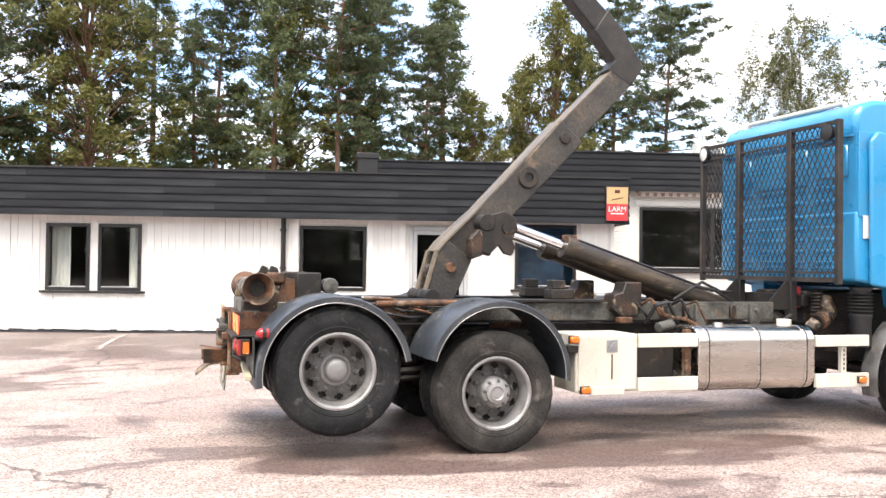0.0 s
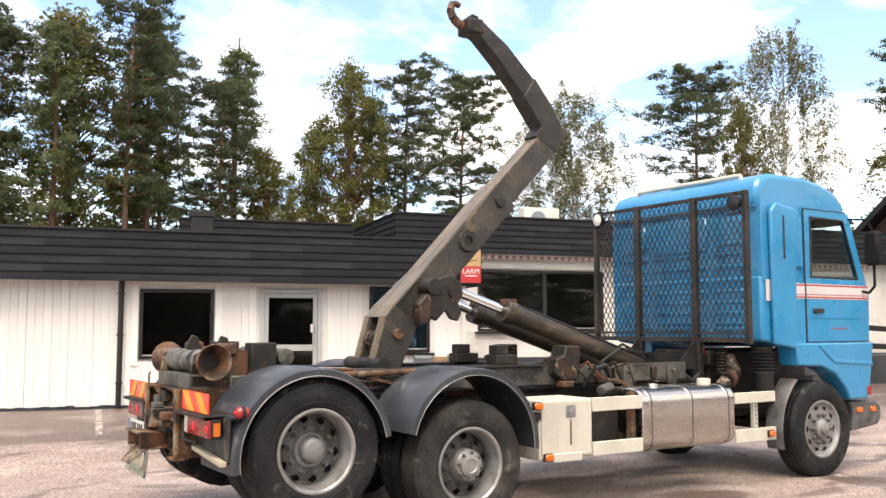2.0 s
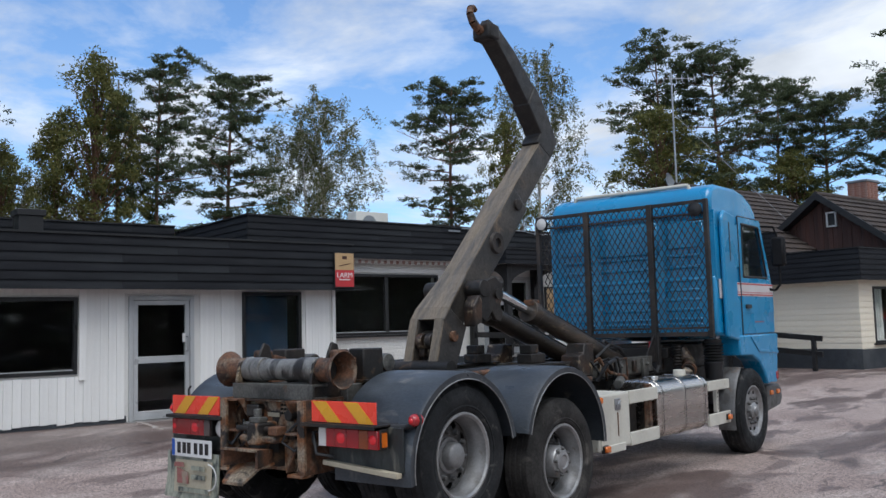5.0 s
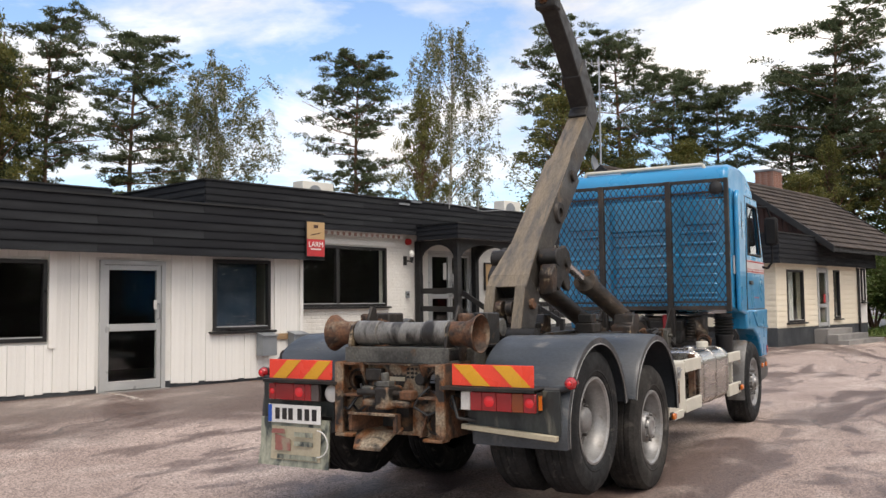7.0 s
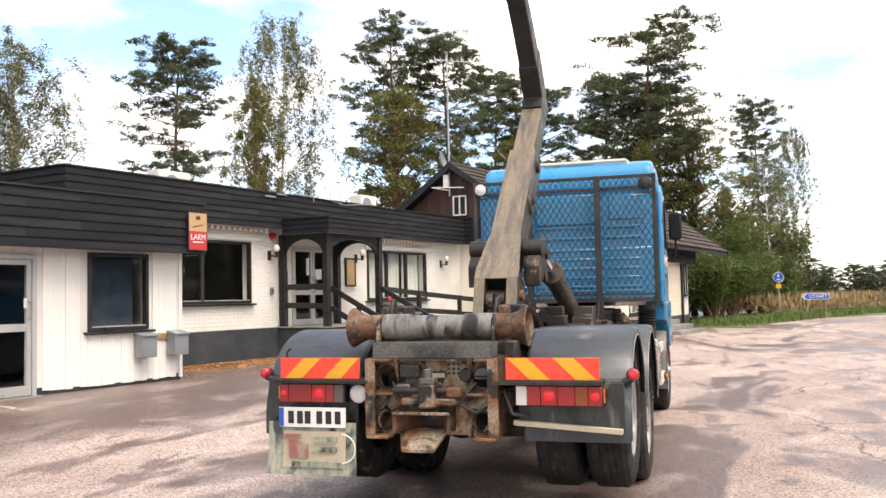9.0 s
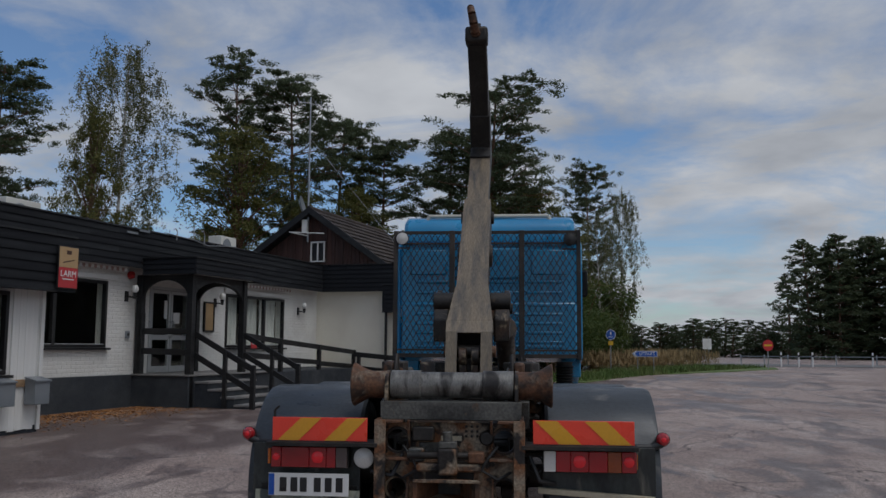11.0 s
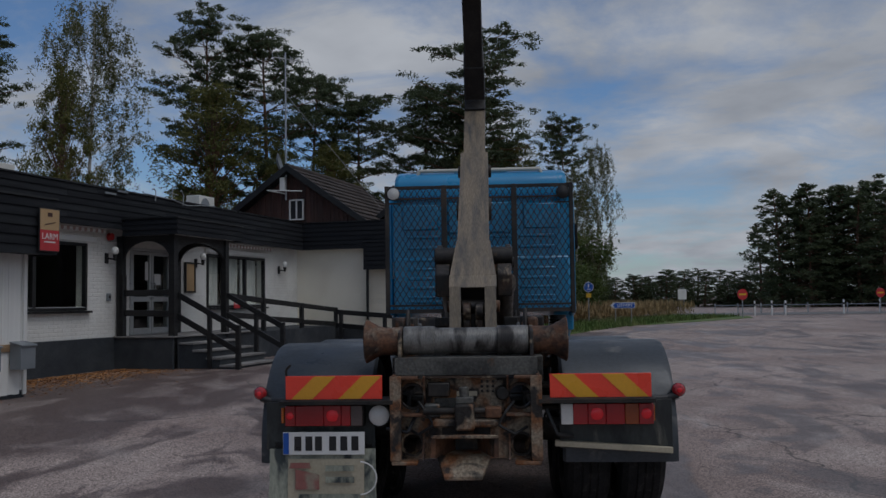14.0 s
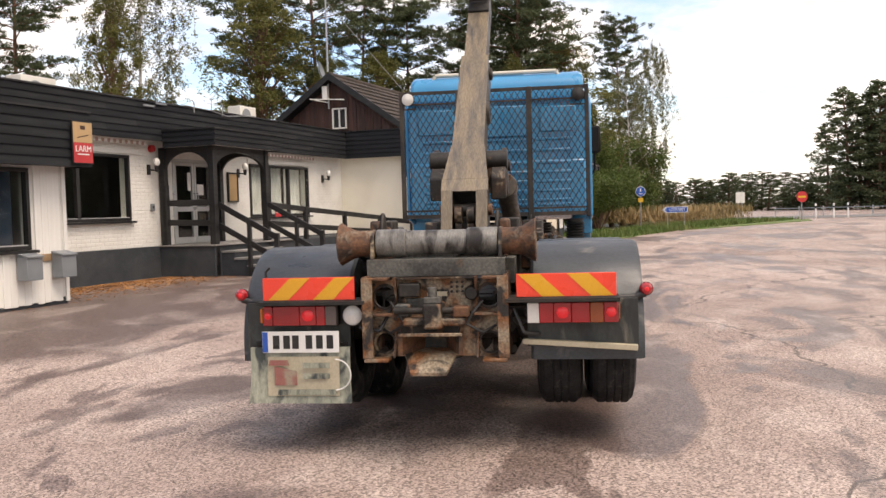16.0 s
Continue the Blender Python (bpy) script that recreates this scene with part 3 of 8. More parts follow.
for a, b in ((14.9, 15.65), (15.85, 16.65), (16.85, 17.75)):
    curtain(a, b, 1.62, 2.86, 2.52, M_CURTAIN, "pale curtain hanging behind the window")
for x0, x1 in ((0.0, 1.23),):
    part("window_trim", Shape().box(x0 - 0.13, x0 - 0.02, -0.05, -0.02, 1.0, 2.42).box(x1 + 0.02, x1 + 0.13, -0.05, -0.02, 1.0, 2.42), M_BOARD_WHITE, wall_1, "white board trim beside the window", bevel=0.003)


# the glazed aluminium door
def glazed_door(name, x0, x1, z0, z1, y, leaves, rail, label):
    s = Shape().box(x0, x0 + 0.07, y - 0.05, y + 0.06, z0, z1).box(x1 - 0.07, x1, y - 0.05, y + 0.06, z0, z1).box(x0 + 0.07, x1 - 0.07, y - 0.05, y + 0.06, z1 - 0.07, z1)
    root = tagged(part(name, s, M_FRAME_GREY, m=B, bevel=0.004), label, "door", kind="structure")
    w = (x1 - x0 - 0.14) / leaves
    for k in range(leaves):
        a, b = x0 + 0.07 + k * w + 0.006, x0 + 0.07 + (k + 1) * w - 0.006
        t = Shape().box(a, a + 0.075, y - 0.03, y + 0.03, z0 + 0.01, z1 - 0.076).box(b - 0.075, b, y - 0.03, y + 0.03, z0 + 0.01, z1 - 0.076)
        t.box(a + 0.075, b - 0.075, y - 0.03, y + 0.03, z0 + 0.01, z0 + 0.15).box(a + 0.075, b - 0.075, y - 0.03, y + 0.03, z1 - 0.15, z1 - 0.076).box(a + 0.075, b - 0.075, y - 0.03, y + 0.03, rail, rail + 0.11)
        leaf = part("leaf", t, M_FRAME_GREY, root, bevel=0.004)
        for c, d in ((z0 + 0.15, rail), (rail + 0.11, z1 - 0.15)):
            pane = part("pane", Shape().box(a + 0.07, b - 0.07, y - 0.004, y + 0.002, c - 0.005, d + 0.005), M_GLASS, leaf)
            pane.visible_shadow = False
        hx = b - 0.05 if k == 0 else a + 0.05
        part("handle", Shape().tube([(hx, y - 0.03, rail + 0.18), (hx, y - 0.09, rail + 0.18), (hx, y - 0.09, rail + 0.42), (hx, y - 0.03, rail + 0.42)], 0.011), M_GALV, leaf, "upright grey pull handle")
    return root


door_1 = glazed_door("door_1", 2.03, 3.13, 0.30, 2.32, 0.0, 1, 1.22, "closed grey aluminium door with two dark panes")
part("notice", Shape().box(2.93, 2.98, -0.034, -0.031, 1.55, 1.7), M_SIGN_WHITE, door_1, "small white notice")
part("threshold", Shape().box(1.98, 3.18, -0.14, 0.05, 0.24, 0.30), M_STEP, door_1, bevel=0.01)
door_2 = glazed_door("door_2", 11.66, 13.28, 0.98, 2.92, 2.34, 2, 1.72, "closed grey double door with notices on the glass")
part("notice", Shape().box(12.55, 12.80, 2.295, 2.30, 2.1, 2.35), M_SIGN_WHITE, door_2, "white notice with faint print")
part("notice", Shape().box(12.20, 12.32, 2.295, 2.30, 2.2, 2.62), M_SIGN_WHITE, door_2, "tall white notice")

# drainpipe, plinth and fittings of the long building
s = Shape().cyl((-0.30, -0.07, 0.32), (-0.30, -0.07, 2.42), 0.045).cyl((-0.30, -0.07, 2.39), (-0.30, 0.0, 2.45), 0.045)
pipe = tagged(part("drainpipe", s, M_FRAME_BLACK, m=B), "black round drainpipe on the white timber wall", "drainpipe", kind="structure")
for z in (0.7, 1.5, 2.2):
    part("bracket", Shape().box(-0.36, -0.24, -0.13, -0.015, z, z + 0.03), M_FRAME_BLACK, pipe)
tagged(part("plinth_1", Shape().box(5.9, 20.0, 2.27, 2.31, 0.05, 0.97), M_PLINTH, m=B), "dark grey painted plinth under the brick wall", "plinth", kind="structure")
tagged(part("plinth_2", Shape().box(19.95, 20.0, -0.1, 2.27, 0.05, 0.85), M_PLINTH, m=B), "dark grey painted plinth", "plinth", kind="structure")


def brick_facing():
    """Courses of painted bricks, a hand proud of the wall, left out at the openings."""
    s = Shape()
    r = random.Random(7)
    bh, bl = 0.078, 0.258
    z, row = 0.975, 0
    while z < 3.3:
        x = 5.92 - (row % 2) * bl / 2
        while x < 19.98:
            a, b = max(x, 5.92), min(x + bl - 0.010, 19.99)
            cx = (a + b) / 2
            inside = any(o[0] - 0.05 < cx < o[1] + 0.05 and o[2] - 0.06 < z + bh / 2 < o[3] + 0.04 for o in OPEN_2)
            if b - a > 0.03 and not inside:
                d = 0.0045 + r.uniform(-0.0015, 0.0015)
                s.add([(a, 2.309, z), (b, 2.309, z), (b, 2.309, z + bh - 0.01), (a, 2.309, z + bh - 0.01), (a + 0.006, 2.31 - d, z + 0.006), (b - 0.006, 2.31 - d, z + 0.006), (b - 0.006, 2.31 - d, z + bh - 0.016), (a + 0.006, 2.31 - d, z + bh - 0.016)],
                      [(4, 5, 6, 7), (0, 1, 5, 4), (1, 2, 6, 5), (2, 3, 7, 6), (3, 0, 4, 7)])
            x += bl
        z += bh
        row += 1
    part("bricks", s, M_BRICK_WHITE, wall_2, tidy=False, angle=20)
    wall_2.children[-1]["kind"] = "stuff"


brick_facing()


def sconce(x, z, y=2.30):
    t = thing("wall_lantern", B @ pose(x, y, z), "black wall lantern with a clear glass globe on white brick", "wall lamp", "wall lanterns")
    part("plate", Shape().box(-0.05, 0.05, -0.03, 0, -0.11, 0.11), M_FRAME_BLACK, t, bevel=0.006)
    part("arm", Shape().tube([(0, -0.02, 0.0), (0.06, -0.16, -0.02), (0.06, -0.18, 0.05)], 0.016), M_FRAME_BLACK, t)
    part("holder", Shape().cyl((0.06, -0.18, -0.05), (0.06, -0.18, 0.08), 0.028, 0.05), M_FRAME_BLACK, t)
    part("globe", Shape().lathe([(0.001, 0), (0.05, 0.01), (0.075, 0.06), (0.07, 0.12), (0.04, 0.16), (0.001, 0.17)], (0.06, -0.18, 0.08)), M_LAMP_GLASS, t, "pale glass globe")


for x, z in ((10.84, 2.64), (14.27, 2.66), (18.73, 2.62)):
    sconce(x, z)
t = thing("alarm_siren", B @ pose(10.92, 2.29, 3.10), "round red alarm siren under the eaves", "alarm")
part("drum", Shape().cyl((0, 0, 0), (0, -0.09, 0), 0.085, 0.075, 24), M_RED, t, bevel=0.008)
part("cap", Shape().cyl((0, -0.09, 0), (0, -0.11, 0), 0.04, 0.03, 16), M_RED, t)
t = thing("wall_vent", B @ pose(10.90, 2.295, 1.82), "small grey metal box on the brick wall", "vent box")
part("box", Shape().box(-0.05, 0.05, -0.05, 0, -0.08, 0.08), M_GREY_BOX, t, bevel=0.006)
part("slot", Shape().box(-0.035, 0.035, -0.054, -0.05, -0.02, 0.03), M_FRAME_BLACK, t)
t = thing("notice_board", B @ pose(13.99, 2.295, 2.30), "glazed menu board in a dark frame on the brick wall", "notice board")
part("panel", Shape().box(-0.18, 0.18, -0.03, 0, -0.33, 0.33), M_SIGN_TAN, t)
fr = Shape().box(-0.22, -0.18, -0.05, 0, -0.37, 0.37).box(0.18, 0.22, -0.05, 0, -0.37, 0.37).box(-0.18, 0.18, -0.05, 0, 0.33, 0.37).box(-0.18, 0.18, -0.05, 0, -0.37, -0.33)
part("frame", fr, M_FRAME_BLACK, t, bevel=0.004)


# rolled awnings
def awning(x0, x1, z):
    t = thing("awning", B @ pose(x0, 2.28, z), "rolled-up striped awning over a window", "awning", "awnings")
    w = x1 - x0
    part("roller", Shape().cyl((0, -0.12, 0.05), (w, -0.12, 0.05), 0.05), M_TRIM_WHITE, t)
    n = int(w / 0.085)
    for i in range(n):
        a = i * w / n
        part("scallop", Shape().prism([(a, 0.0), (a + w / n, 0.0), (a + w / n, -0.05), (a + w / n * 0.75, -0.075), (a + w / n * 0.25, -0.075), (a, -0.05)], "y", -0.165, -0.16), M_TRIM_WHITE if i % 2 else M_AWNING, t)
    part("valance_rail", Shape().box(0, w, -0.19, -0.15, 0.0, 0.03), M_TRIM_WHITE, t)


awning(7.0, 10.6, 3.22)
awning(14.6, 18.0, 3.20)
s = Shape().box(7.0, 10.5, 2.27, 2.30, 2.95, 3.05)
part("lintel", s, M_TRIM_WHITE, wall_2, bevel=0.004)
part("lintel", Shape().box(14.7, 18.0, 2.27, 2.30, 2.95, 3.05), M_TRIM_WHITE, wall_2, bevel=0.004)

# the sign at the corner
t = thing("alarm_sign", B @ pose(5.86, -0.47, 2.78), "tan and red enamelled sign reading LARM on the fascia corner", "sign")
part("panel", Shape().box(-0.215, 0.215, -0.012, 0.012, -0.325, 0.325), M_FRAME_BLACK, t, bevel=0.004)
part("upper_field", Shape().box(-0.2, 0.2, -0.018, -0.013, 0.0, 0.31), M_SIGN_TAN, t, "tan upper field with a faded mark")
part("lower_field", Shape().box(-0.2, 0.2, -0.018, -0.013, -0.31, -0.004), M_SIGN_RED, t, "red lower field")
part("mark", Shape().box(-0.05, 0.05, -0.021, -0.018, 0.2, 0.26), M_WOOD_BROWN, t)
part("stroke", Shape().prism([(-0.13, 0.06), (0.1, 0.11), (0.13, 0.13), (-0.1, 0.085)], "y", -0.021, -0.018), M_WOOD_BROWN, t)
part("bar", Shape().box(-0.12, 0.12, -0.021, -0.018, -0.19, -0.17), M_SIGN_WHITE, t, "line of small unreadable white print")
lettering("letters", "LARM", 0.135, M_SIGN_WHITE, t, pose(0, -0.021, -0.10, 90, 0, 0))

# letter boxes
s = Shape().box(5.05, 5.92, -0.06, -0.03, 0.98, 1.09)
tagged(part("batten", s, M_WOOD_RAW, m=B, bevel=0.004), "bare timber batten carrying the letter boxes", "batten")
for x, w in ((5.02, 0.30), (5.70, 0.30)):
    t = thing("letter_box", B @ pose(x, -0.065, 0.72), "grey steel letter box with a sloping lid on a wall batten", "letter box", "letter boxes")
    part("body", Shape().prism([(0, 0), (-0.2, 0.0), (-0.2, 0.34), (0, 0.38)], "x", -w / 2, w / 2), M_GREY_BOX, t, bevel=0.008)
    part("lid", Shape().prism([(0.0, 0.385), (-0.225, 0.335), (-0.225, 0.36), (0.0, 0.41)], "x", -w / 2 - 0.012, w / 2 + 0.012), M_GREY_BOX, t, bevel=0.004)

# porch: floor, steps, posts, arches, roof and rails
s = Shape().box(11.1, 20.0, 0.85, 2.27, 0.05, 0.95)
porch = tagged(part("porch_floor", s, M_PLINTH, m=B, bevel=0.006), "dark grey porch landing and ramp base along the wall", "porch", kind="structure")
part("slab", Shape().box(11.06, 14.6, 0.80, 2.27, 0.952, 0.985), M_STEP, porch, bevel=0.006)
steps = thing("steps", B @ pose(12.3, 0.85, 0.0), "worn concrete entrance steps between black handrails", "steps", kind="structure")
for k in range(4):
    top = 0.95 - 0.155 * (k + 1)
    part("step", Shape().box(-0.95, 1.0, -0.32 * (k + 1), -0.32 * k, 0.05, top), M_PLINTH, steps)
    part("tread", Shape().box(-0.97, 1.02, -0.32 * (k + 1) - 0.03, -0.32 * k, top + 0.001, top + 0.045), M_STEP, steps, bevel=0.006)
pr = thing("porch_canopy", B, "black timber porch with arched brackets over the entrance", "porch", kind="structure")
for x, y in ((11.22, 0.92), (13.32, 0.92), (11.22, 2.2), (13.32, 2.2)):
    part("post", Shape().box(x - 0.07, x + 0.07, y - 0.07, y + 0.07, 0.98 if y > 1 else 0.3, 3.12), M_WOOD_BLACK, pr, bevel=0.006)


def arch(x0, x1, axis, at, z_top, r, thick=0.06):
    """A board with an arched lower edge between two posts."""
    mid, half = (x0 + x1) / 2, (x1 - x0) / 2
    low = [(mid + half * math.cos(a), z_top - 0.12 - r + r * math.sin(a)) for a in [math.pi * i / 20 for i in range(21)]]
    s = Shape()
    for (xa, za), (xb, zb) in zip(low, low[1:]):
        s.prism([(xa, za), (xb, zb), (xb, z_top), (xa, z_top)], axis, at - thick / 2, at + thick / 2)
    return s


part("arch", arch(11.29, 13.25, "y", 0.92, 3.12, 0.42), M_WOOD_BLACK, pr)
part("arch", arch(0.99, 2.13, "x", 11.22, 3.12, 0.42), M_WOOD_BLACK, pr)
part("arch", arch(0.99, 2.13, "x", 13.32, 3.12, 0.42), M_WOOD_BLACK, pr)
part("roof_deck", Shape().box(10.95, 13.6, 0.68, 1.96, 3.40, 3.47), M_ROOF_FELT, pr)
part("soffit", Shape().box(10.98, 13.57, 0.7, 1.96, 3.12, 3.15), M_TRIM_WHITE, pr)
fascia("fascia_4", [(10.92, 1.95), (10.92, 0.64), (13.63, 0.64), (13.63, 1.95)], 3.10, 3.44, 3, "black lapped boards round the porch roof")
rails = thing("railing", B, "black-painted timber railing of the porch and ramp", "railing")
for x0, y0, x1, y1, za, zb in ((11.22, 0.92, 11.22, 2.2, 1.90, 1.90), (13.4, 0.92, 15.2, 0.92, 1.84, 1.71), (15.2, 0.92, 17.4, 0.92, 1.71, 1.57), (17.4, 0.92, 19.75, 0.92, 1.57, 1.42)):
    part("rail", Shape().bar((x0, y0, za), (x1, y1, zb), 0.045, 0.13), M_WOOD_BLACK, rails, bevel=0.004)
    part("rail", Shape().bar((x0, y0, za - 0.45), (x1, y1, zb - 0.42), 0.045, 0.13), M_WOOD_BLACK, rails, bevel=0.004)
    part("post", Shape().box(x1 - 0.05, x1 + 0.05, y1 - 0.05, y1 + 0.05, 0.95, zb + 0.07), M_WOOD_BLACK, rails, bevel=0.004)
part("post", Shape().box(11.15, 11.27, 2.1, 2.2, 0.95, 2.3), M_WOOD_BLACK, rails, bevel=0.004)
for x in (11.30, 13.30):
    part("handrail", Shape().bar((x, 0.86, 1.85), (x, -0.55, 1.12), 0.045, 0.12), M_WOOD_BLACK, rails, bevel=0.004)
    part("handrail", Shape().bar((x, 0.86, 1.40), (x, -0.55, 0.67), 0.045, 0.12), M_WOOD_BLACK, rails, bevel=0.004)
    part("post", Shape().box(x - 0.04, x + 0.04, -0.62, -0.52, 0.25, 1.2), M_WOOD_BLACK, rails, bevel=0.004)
    part("post", Shape().box(x - 0.04, x + 0.04, 0.06, 0.14, 0.3, 1.48), M_WOOD_BLACK, rails, bevel=0.004)
t = thing("rail_sign", B @ pose(13.75, 0.86, 1.62), "small red and white notice on the railing", "sign")
part("panel", Shape().box(-0.13, 0.13, -0.012, 0.0, -0.08, 0.08), M_SIGN_RED, t)
part("bar", Shape().box(-0.09, 0.09, -0.015, -0.012, 0.01, 0.04), M_SIGN_WHITE, t)

# things on the roof
for x, y, z, w, tall in ((9.4, 4.0, 3.92, 0.95, 0.66), (15.8, 3.1, 3.92, 0.75, 0.60)):
    t = thing("roof_unit", B @ pose(x, y, z), "white cooling unit standing on the flat roof", "cooling unit", "roof units")
    part("case", Shape().box(-w / 2, w / 2, -0.2, 0.2, 0.06, tall), M_WHITE_METAL, t, bevel=0.015)
    part("grille", Shape().lathe([(0.001, 0.0), (0.2, 0.0), (0.2, 0.015), (0.001, 0.02)], (-0.1, -0.2, tall * 0.56), (0, -1, 0)), M_GREY_BOX, t, "round grey fan grille")
    for sx in (-0.3, 0.3):
        part("foot", Shape().box(sx - 0.03, sx + 0.03, -0.22, 0.22, 0, 0.06), M_GALV, t)
t = thing("roof_vent", B @ pose(1.2, 2.9, 3.12), "square black sheet-metal roof vent", "roof vent")
part("shaft", Shape().box(-0.21, 0.21, -0.21, 0.21, 0, 0.78), M_FRAME_BLACK, t, bevel=0.006)
part("cap", Shape().box(-0.25, 0.25, -0.25, 0.25, 0.78, 0.90), M_FRAME_BLACK, t, bevel=0.01)
t = thing("aerial", B @ pose(12.9, 2.05, 4.0), "small bent aerial on the roof edge", "aerial")
part("mast", Shape().tube([(0, 0, 0), (0, 0, 0.38), (0.08, 0, 0.42)], 0.012), M_GALV, t)
part("arm", Shape().tube([(-0.18, 0, 0.25), (0.22, 0, 0.22)], 0.01), M_GALV, t)


t = thing("roof_cable", B @ pose(11.6, 1.93, 4.08), "loose grey cable with bent stubs along the roof edge", "cable")
part("run", Shape().tube([(0.0, 0, 0.02), (0.5, 0.01, 0.0), (1.1, -0.01, -0.02), (1.7, -0.03, -0.10), (2.4, 0.0, -0.03), (3.0, 0.01, 0.01)], 0.011, 6), M_GALV, t)
for x, h in ((0.45, 0.16), (1.55, 0.24)):
    part("stub", Shape().tube([(x, 0, -0.12), (x + 0.02, 0, h * 0.6), (x - 0.05, 0, h), (x - 0.12, 0, h - 0.03)], 0.012, 6), M_GALV, t)
for x in (-1.3, -0.9):
    part("slat", Shape().box(x, x + 0.35, -0.02, 0.0, -0.14 + (x + 1.3) * 0.2, -0.10 + (x + 1.3) * 0.2), M_GREY_BOX, t, "loose pale slat")

# worn white bay lines on the asphalt
M_BAY = material("worn_white_road_paint", (0.46, 0.43, 0.40), (0.26, 0.21, 0.18), 0.8, big=6, amount=(0.40, 0.60), fine=80, grain=0.35, bump=0.1)
rb = random.Random(21)
for p, q in (((4.95, 16.40), (4.48, 14.95)), ((2.14, 16.62), (1.60, 14.20)), ((-0.22, 17.15), (-0.64, 15.30))):
    p, q = Vector((*p, 0)), Vector((*q, 0))
    d = (q - p).normalized()
    side = Vector((-d.y, d.x, 0)) * 0.05
    n = 10
    s = Shape()
    for k in range(n):
        u, v = p.lerp(q, k / n), p.lerp(q, (k + 1) / n - rb.uniform(0.0, 0.35) / n)
        vs = [c + sg * side * rb.uniform(0.7, 1.05) for c in (u, v) for sg in (-1, 1)]
        s.add([(c.x, c.y, ground_z(c.x, c.y) + h) for h in (-0.02, 0.006) for c in vs], [(4, 5, 7, 6), (0, 1, 5, 4), (1, 3, 7, 5), (3, 2, 6, 7), (2, 0, 4, 6)])
    tagged(part("bay_line", s, M_BAY), "worn white parking bay line on the asphalt", "road marking", "bay lines")

# ---- the house beyond ----
def lap_siding(wall, p0, p1, z0, z1, openings=()):
    """Horizontal slats along a plan line of the building plan, split at openings (distance, distance, z, z)."""
    p0, p1 = Vector((*p0, 0)), Vector((*p1, 0))
    d = (p1 - p0)
    length = d.length
    ang = math.degrees(math.atan2(d.y, d.x))
    n = round((z1 - z0) / 0.155)
    h = (z1 - z0) / n
    for k in range(n):
        z = z0 + k * h
        spans = [(0.0, length)]
        for a, b, c, e in openings:
            if z + h > c + 0.02 and z < e - 0.02:
                spans = [(lo, hi) for u, v in spans for lo, hi in ((u, min(v, a)), (max(u, b), v)) if hi - lo > 0.05]
        for u, v in spans:
            key = ("s", round(v - u, 2), round(h, 3))
            if key not in BOARD:
                BOARD[key] = Shape().prism([(0.0, 0), (-0.018, 0.0), (-0.021, 0.012), (-0.010, h - 0.006), (0.0, h - 0.006)], "x", 0, round(v - u, 2)).mesh("slat", M_SIDING, angle=20)
            part("slat", BOARD[key], None, wall, m=pose(p0.x, p0.y, 0, 0, 0, ang) @ pose(u, 0, z))


HX0, HX1, HY0 = 20.0, 27.3, -2.95
s = Shape().box(HX0, HX0 + 0.2, HY0, -0.2, 0.05, 3.0)
wall_7 = tagged(part("wall_7", s, M_SIDING, m=B), "cream horizontally clad house wall", "wall", kind="structure")
lap_siding(wall_7, (HX0, -0.12), (HX0, HY0 - 0.03), 0.82, 2.66)
part("plinth", Shape().box(HX0 - 0.03, HX0, HY0 - 0.04, -0.12, 0.05, 0.82), M_PLINTH, wall_7)
H_OPEN = [(0.75, 1.95, 0.95, 2.45), (3.0, 3.85, 0.75, 2.55), (4.35, 4.85, 1.0, 2.5)]
s = Shape()
xs = [0, 0.75, 1.95, 3.0, 3.85, 4.35, 4.85, 7.3]
for a, b in zip(xs, xs[1:]):
    o = [q for q in H_OPEN if q[0] < (a + b) / 2 < q[1]]
    if o:
        s.box(HX0 + a, HX0 + b, HY0, HY0 + 0.2, 0.05, o[0][2]).box(HX0 + a, HX0 + b, HY0, HY0 + 0.2, o[0][3], 3.0)
    else:
        s.box(HX0 + a + (0.2 if a == 0 else 0), HX0 + b, HY0, HY0 + 0.2, 0.05, 3.0)
wall_8 = tagged(part("wall_8", s, M_SIDING, m=B), "cream horizontally clad house front with door and windows", "wall", kind="structure")
lap_siding(wall_8, (HX0 + 0.01, HY0), (HX0 + 6.4, HY0), 0.82, 2.66, H_OPEN)
part("plinth", Shape().box(HX0, HX1, HY0 - 0.03, HY0, 0.05, 0.80), M_PLINTH, wall_8)
part("end_panel", Shape().box(HX0 + 6.5, HX1, HY0 - 0.035, HY0, 0.82, 2.66), M_TRIM_WHITE, wall_8, "smooth white panel beside the drainpipe")
window("window_7", HX0 + 0.75, HX0 + 1.95, 0.95, 2.45, HY0, [], "tall dark-framed shop window with a pale blind")
curtain(HX0 + 0.85, HX0 + 1.6, 1.0, 2.4, HY0 + 0.17, M_CURTAIN, "pale blind hanging inside the house window")
door_3 = glazed_door("door_3", HX0 + 3.0, HX0 + 3.85, 0.75, 2.55, HY0, 1, 1.35, "narrow grey glazed door of the house")
part("notice", Shape().box(HX0 + 3.45, HX0 + 3.62, HY0 - 0.035, HY0 - 0.031, 1.5, 1.75), M_SIGN_RED, door_3, "small red notice")
window("window_8", HX0 + 4.35, HX0 + 4.85, 1.0, 2.5, HY0, [], "narrow dark-framed window beside the door")
window("window_9", HX0 + 6.75, HX0 + 7.1, 1.5, 2.6, HY0 - 0.04, [], "small dark window in the white panel")
s = Shape().box(HX1 - 0.2, HX1, HY0 + 0.2, 6, 0.05, 3.0).box(HX0 + 0.2, HX1, 5.8, 6.0, 0.05, 3.0)
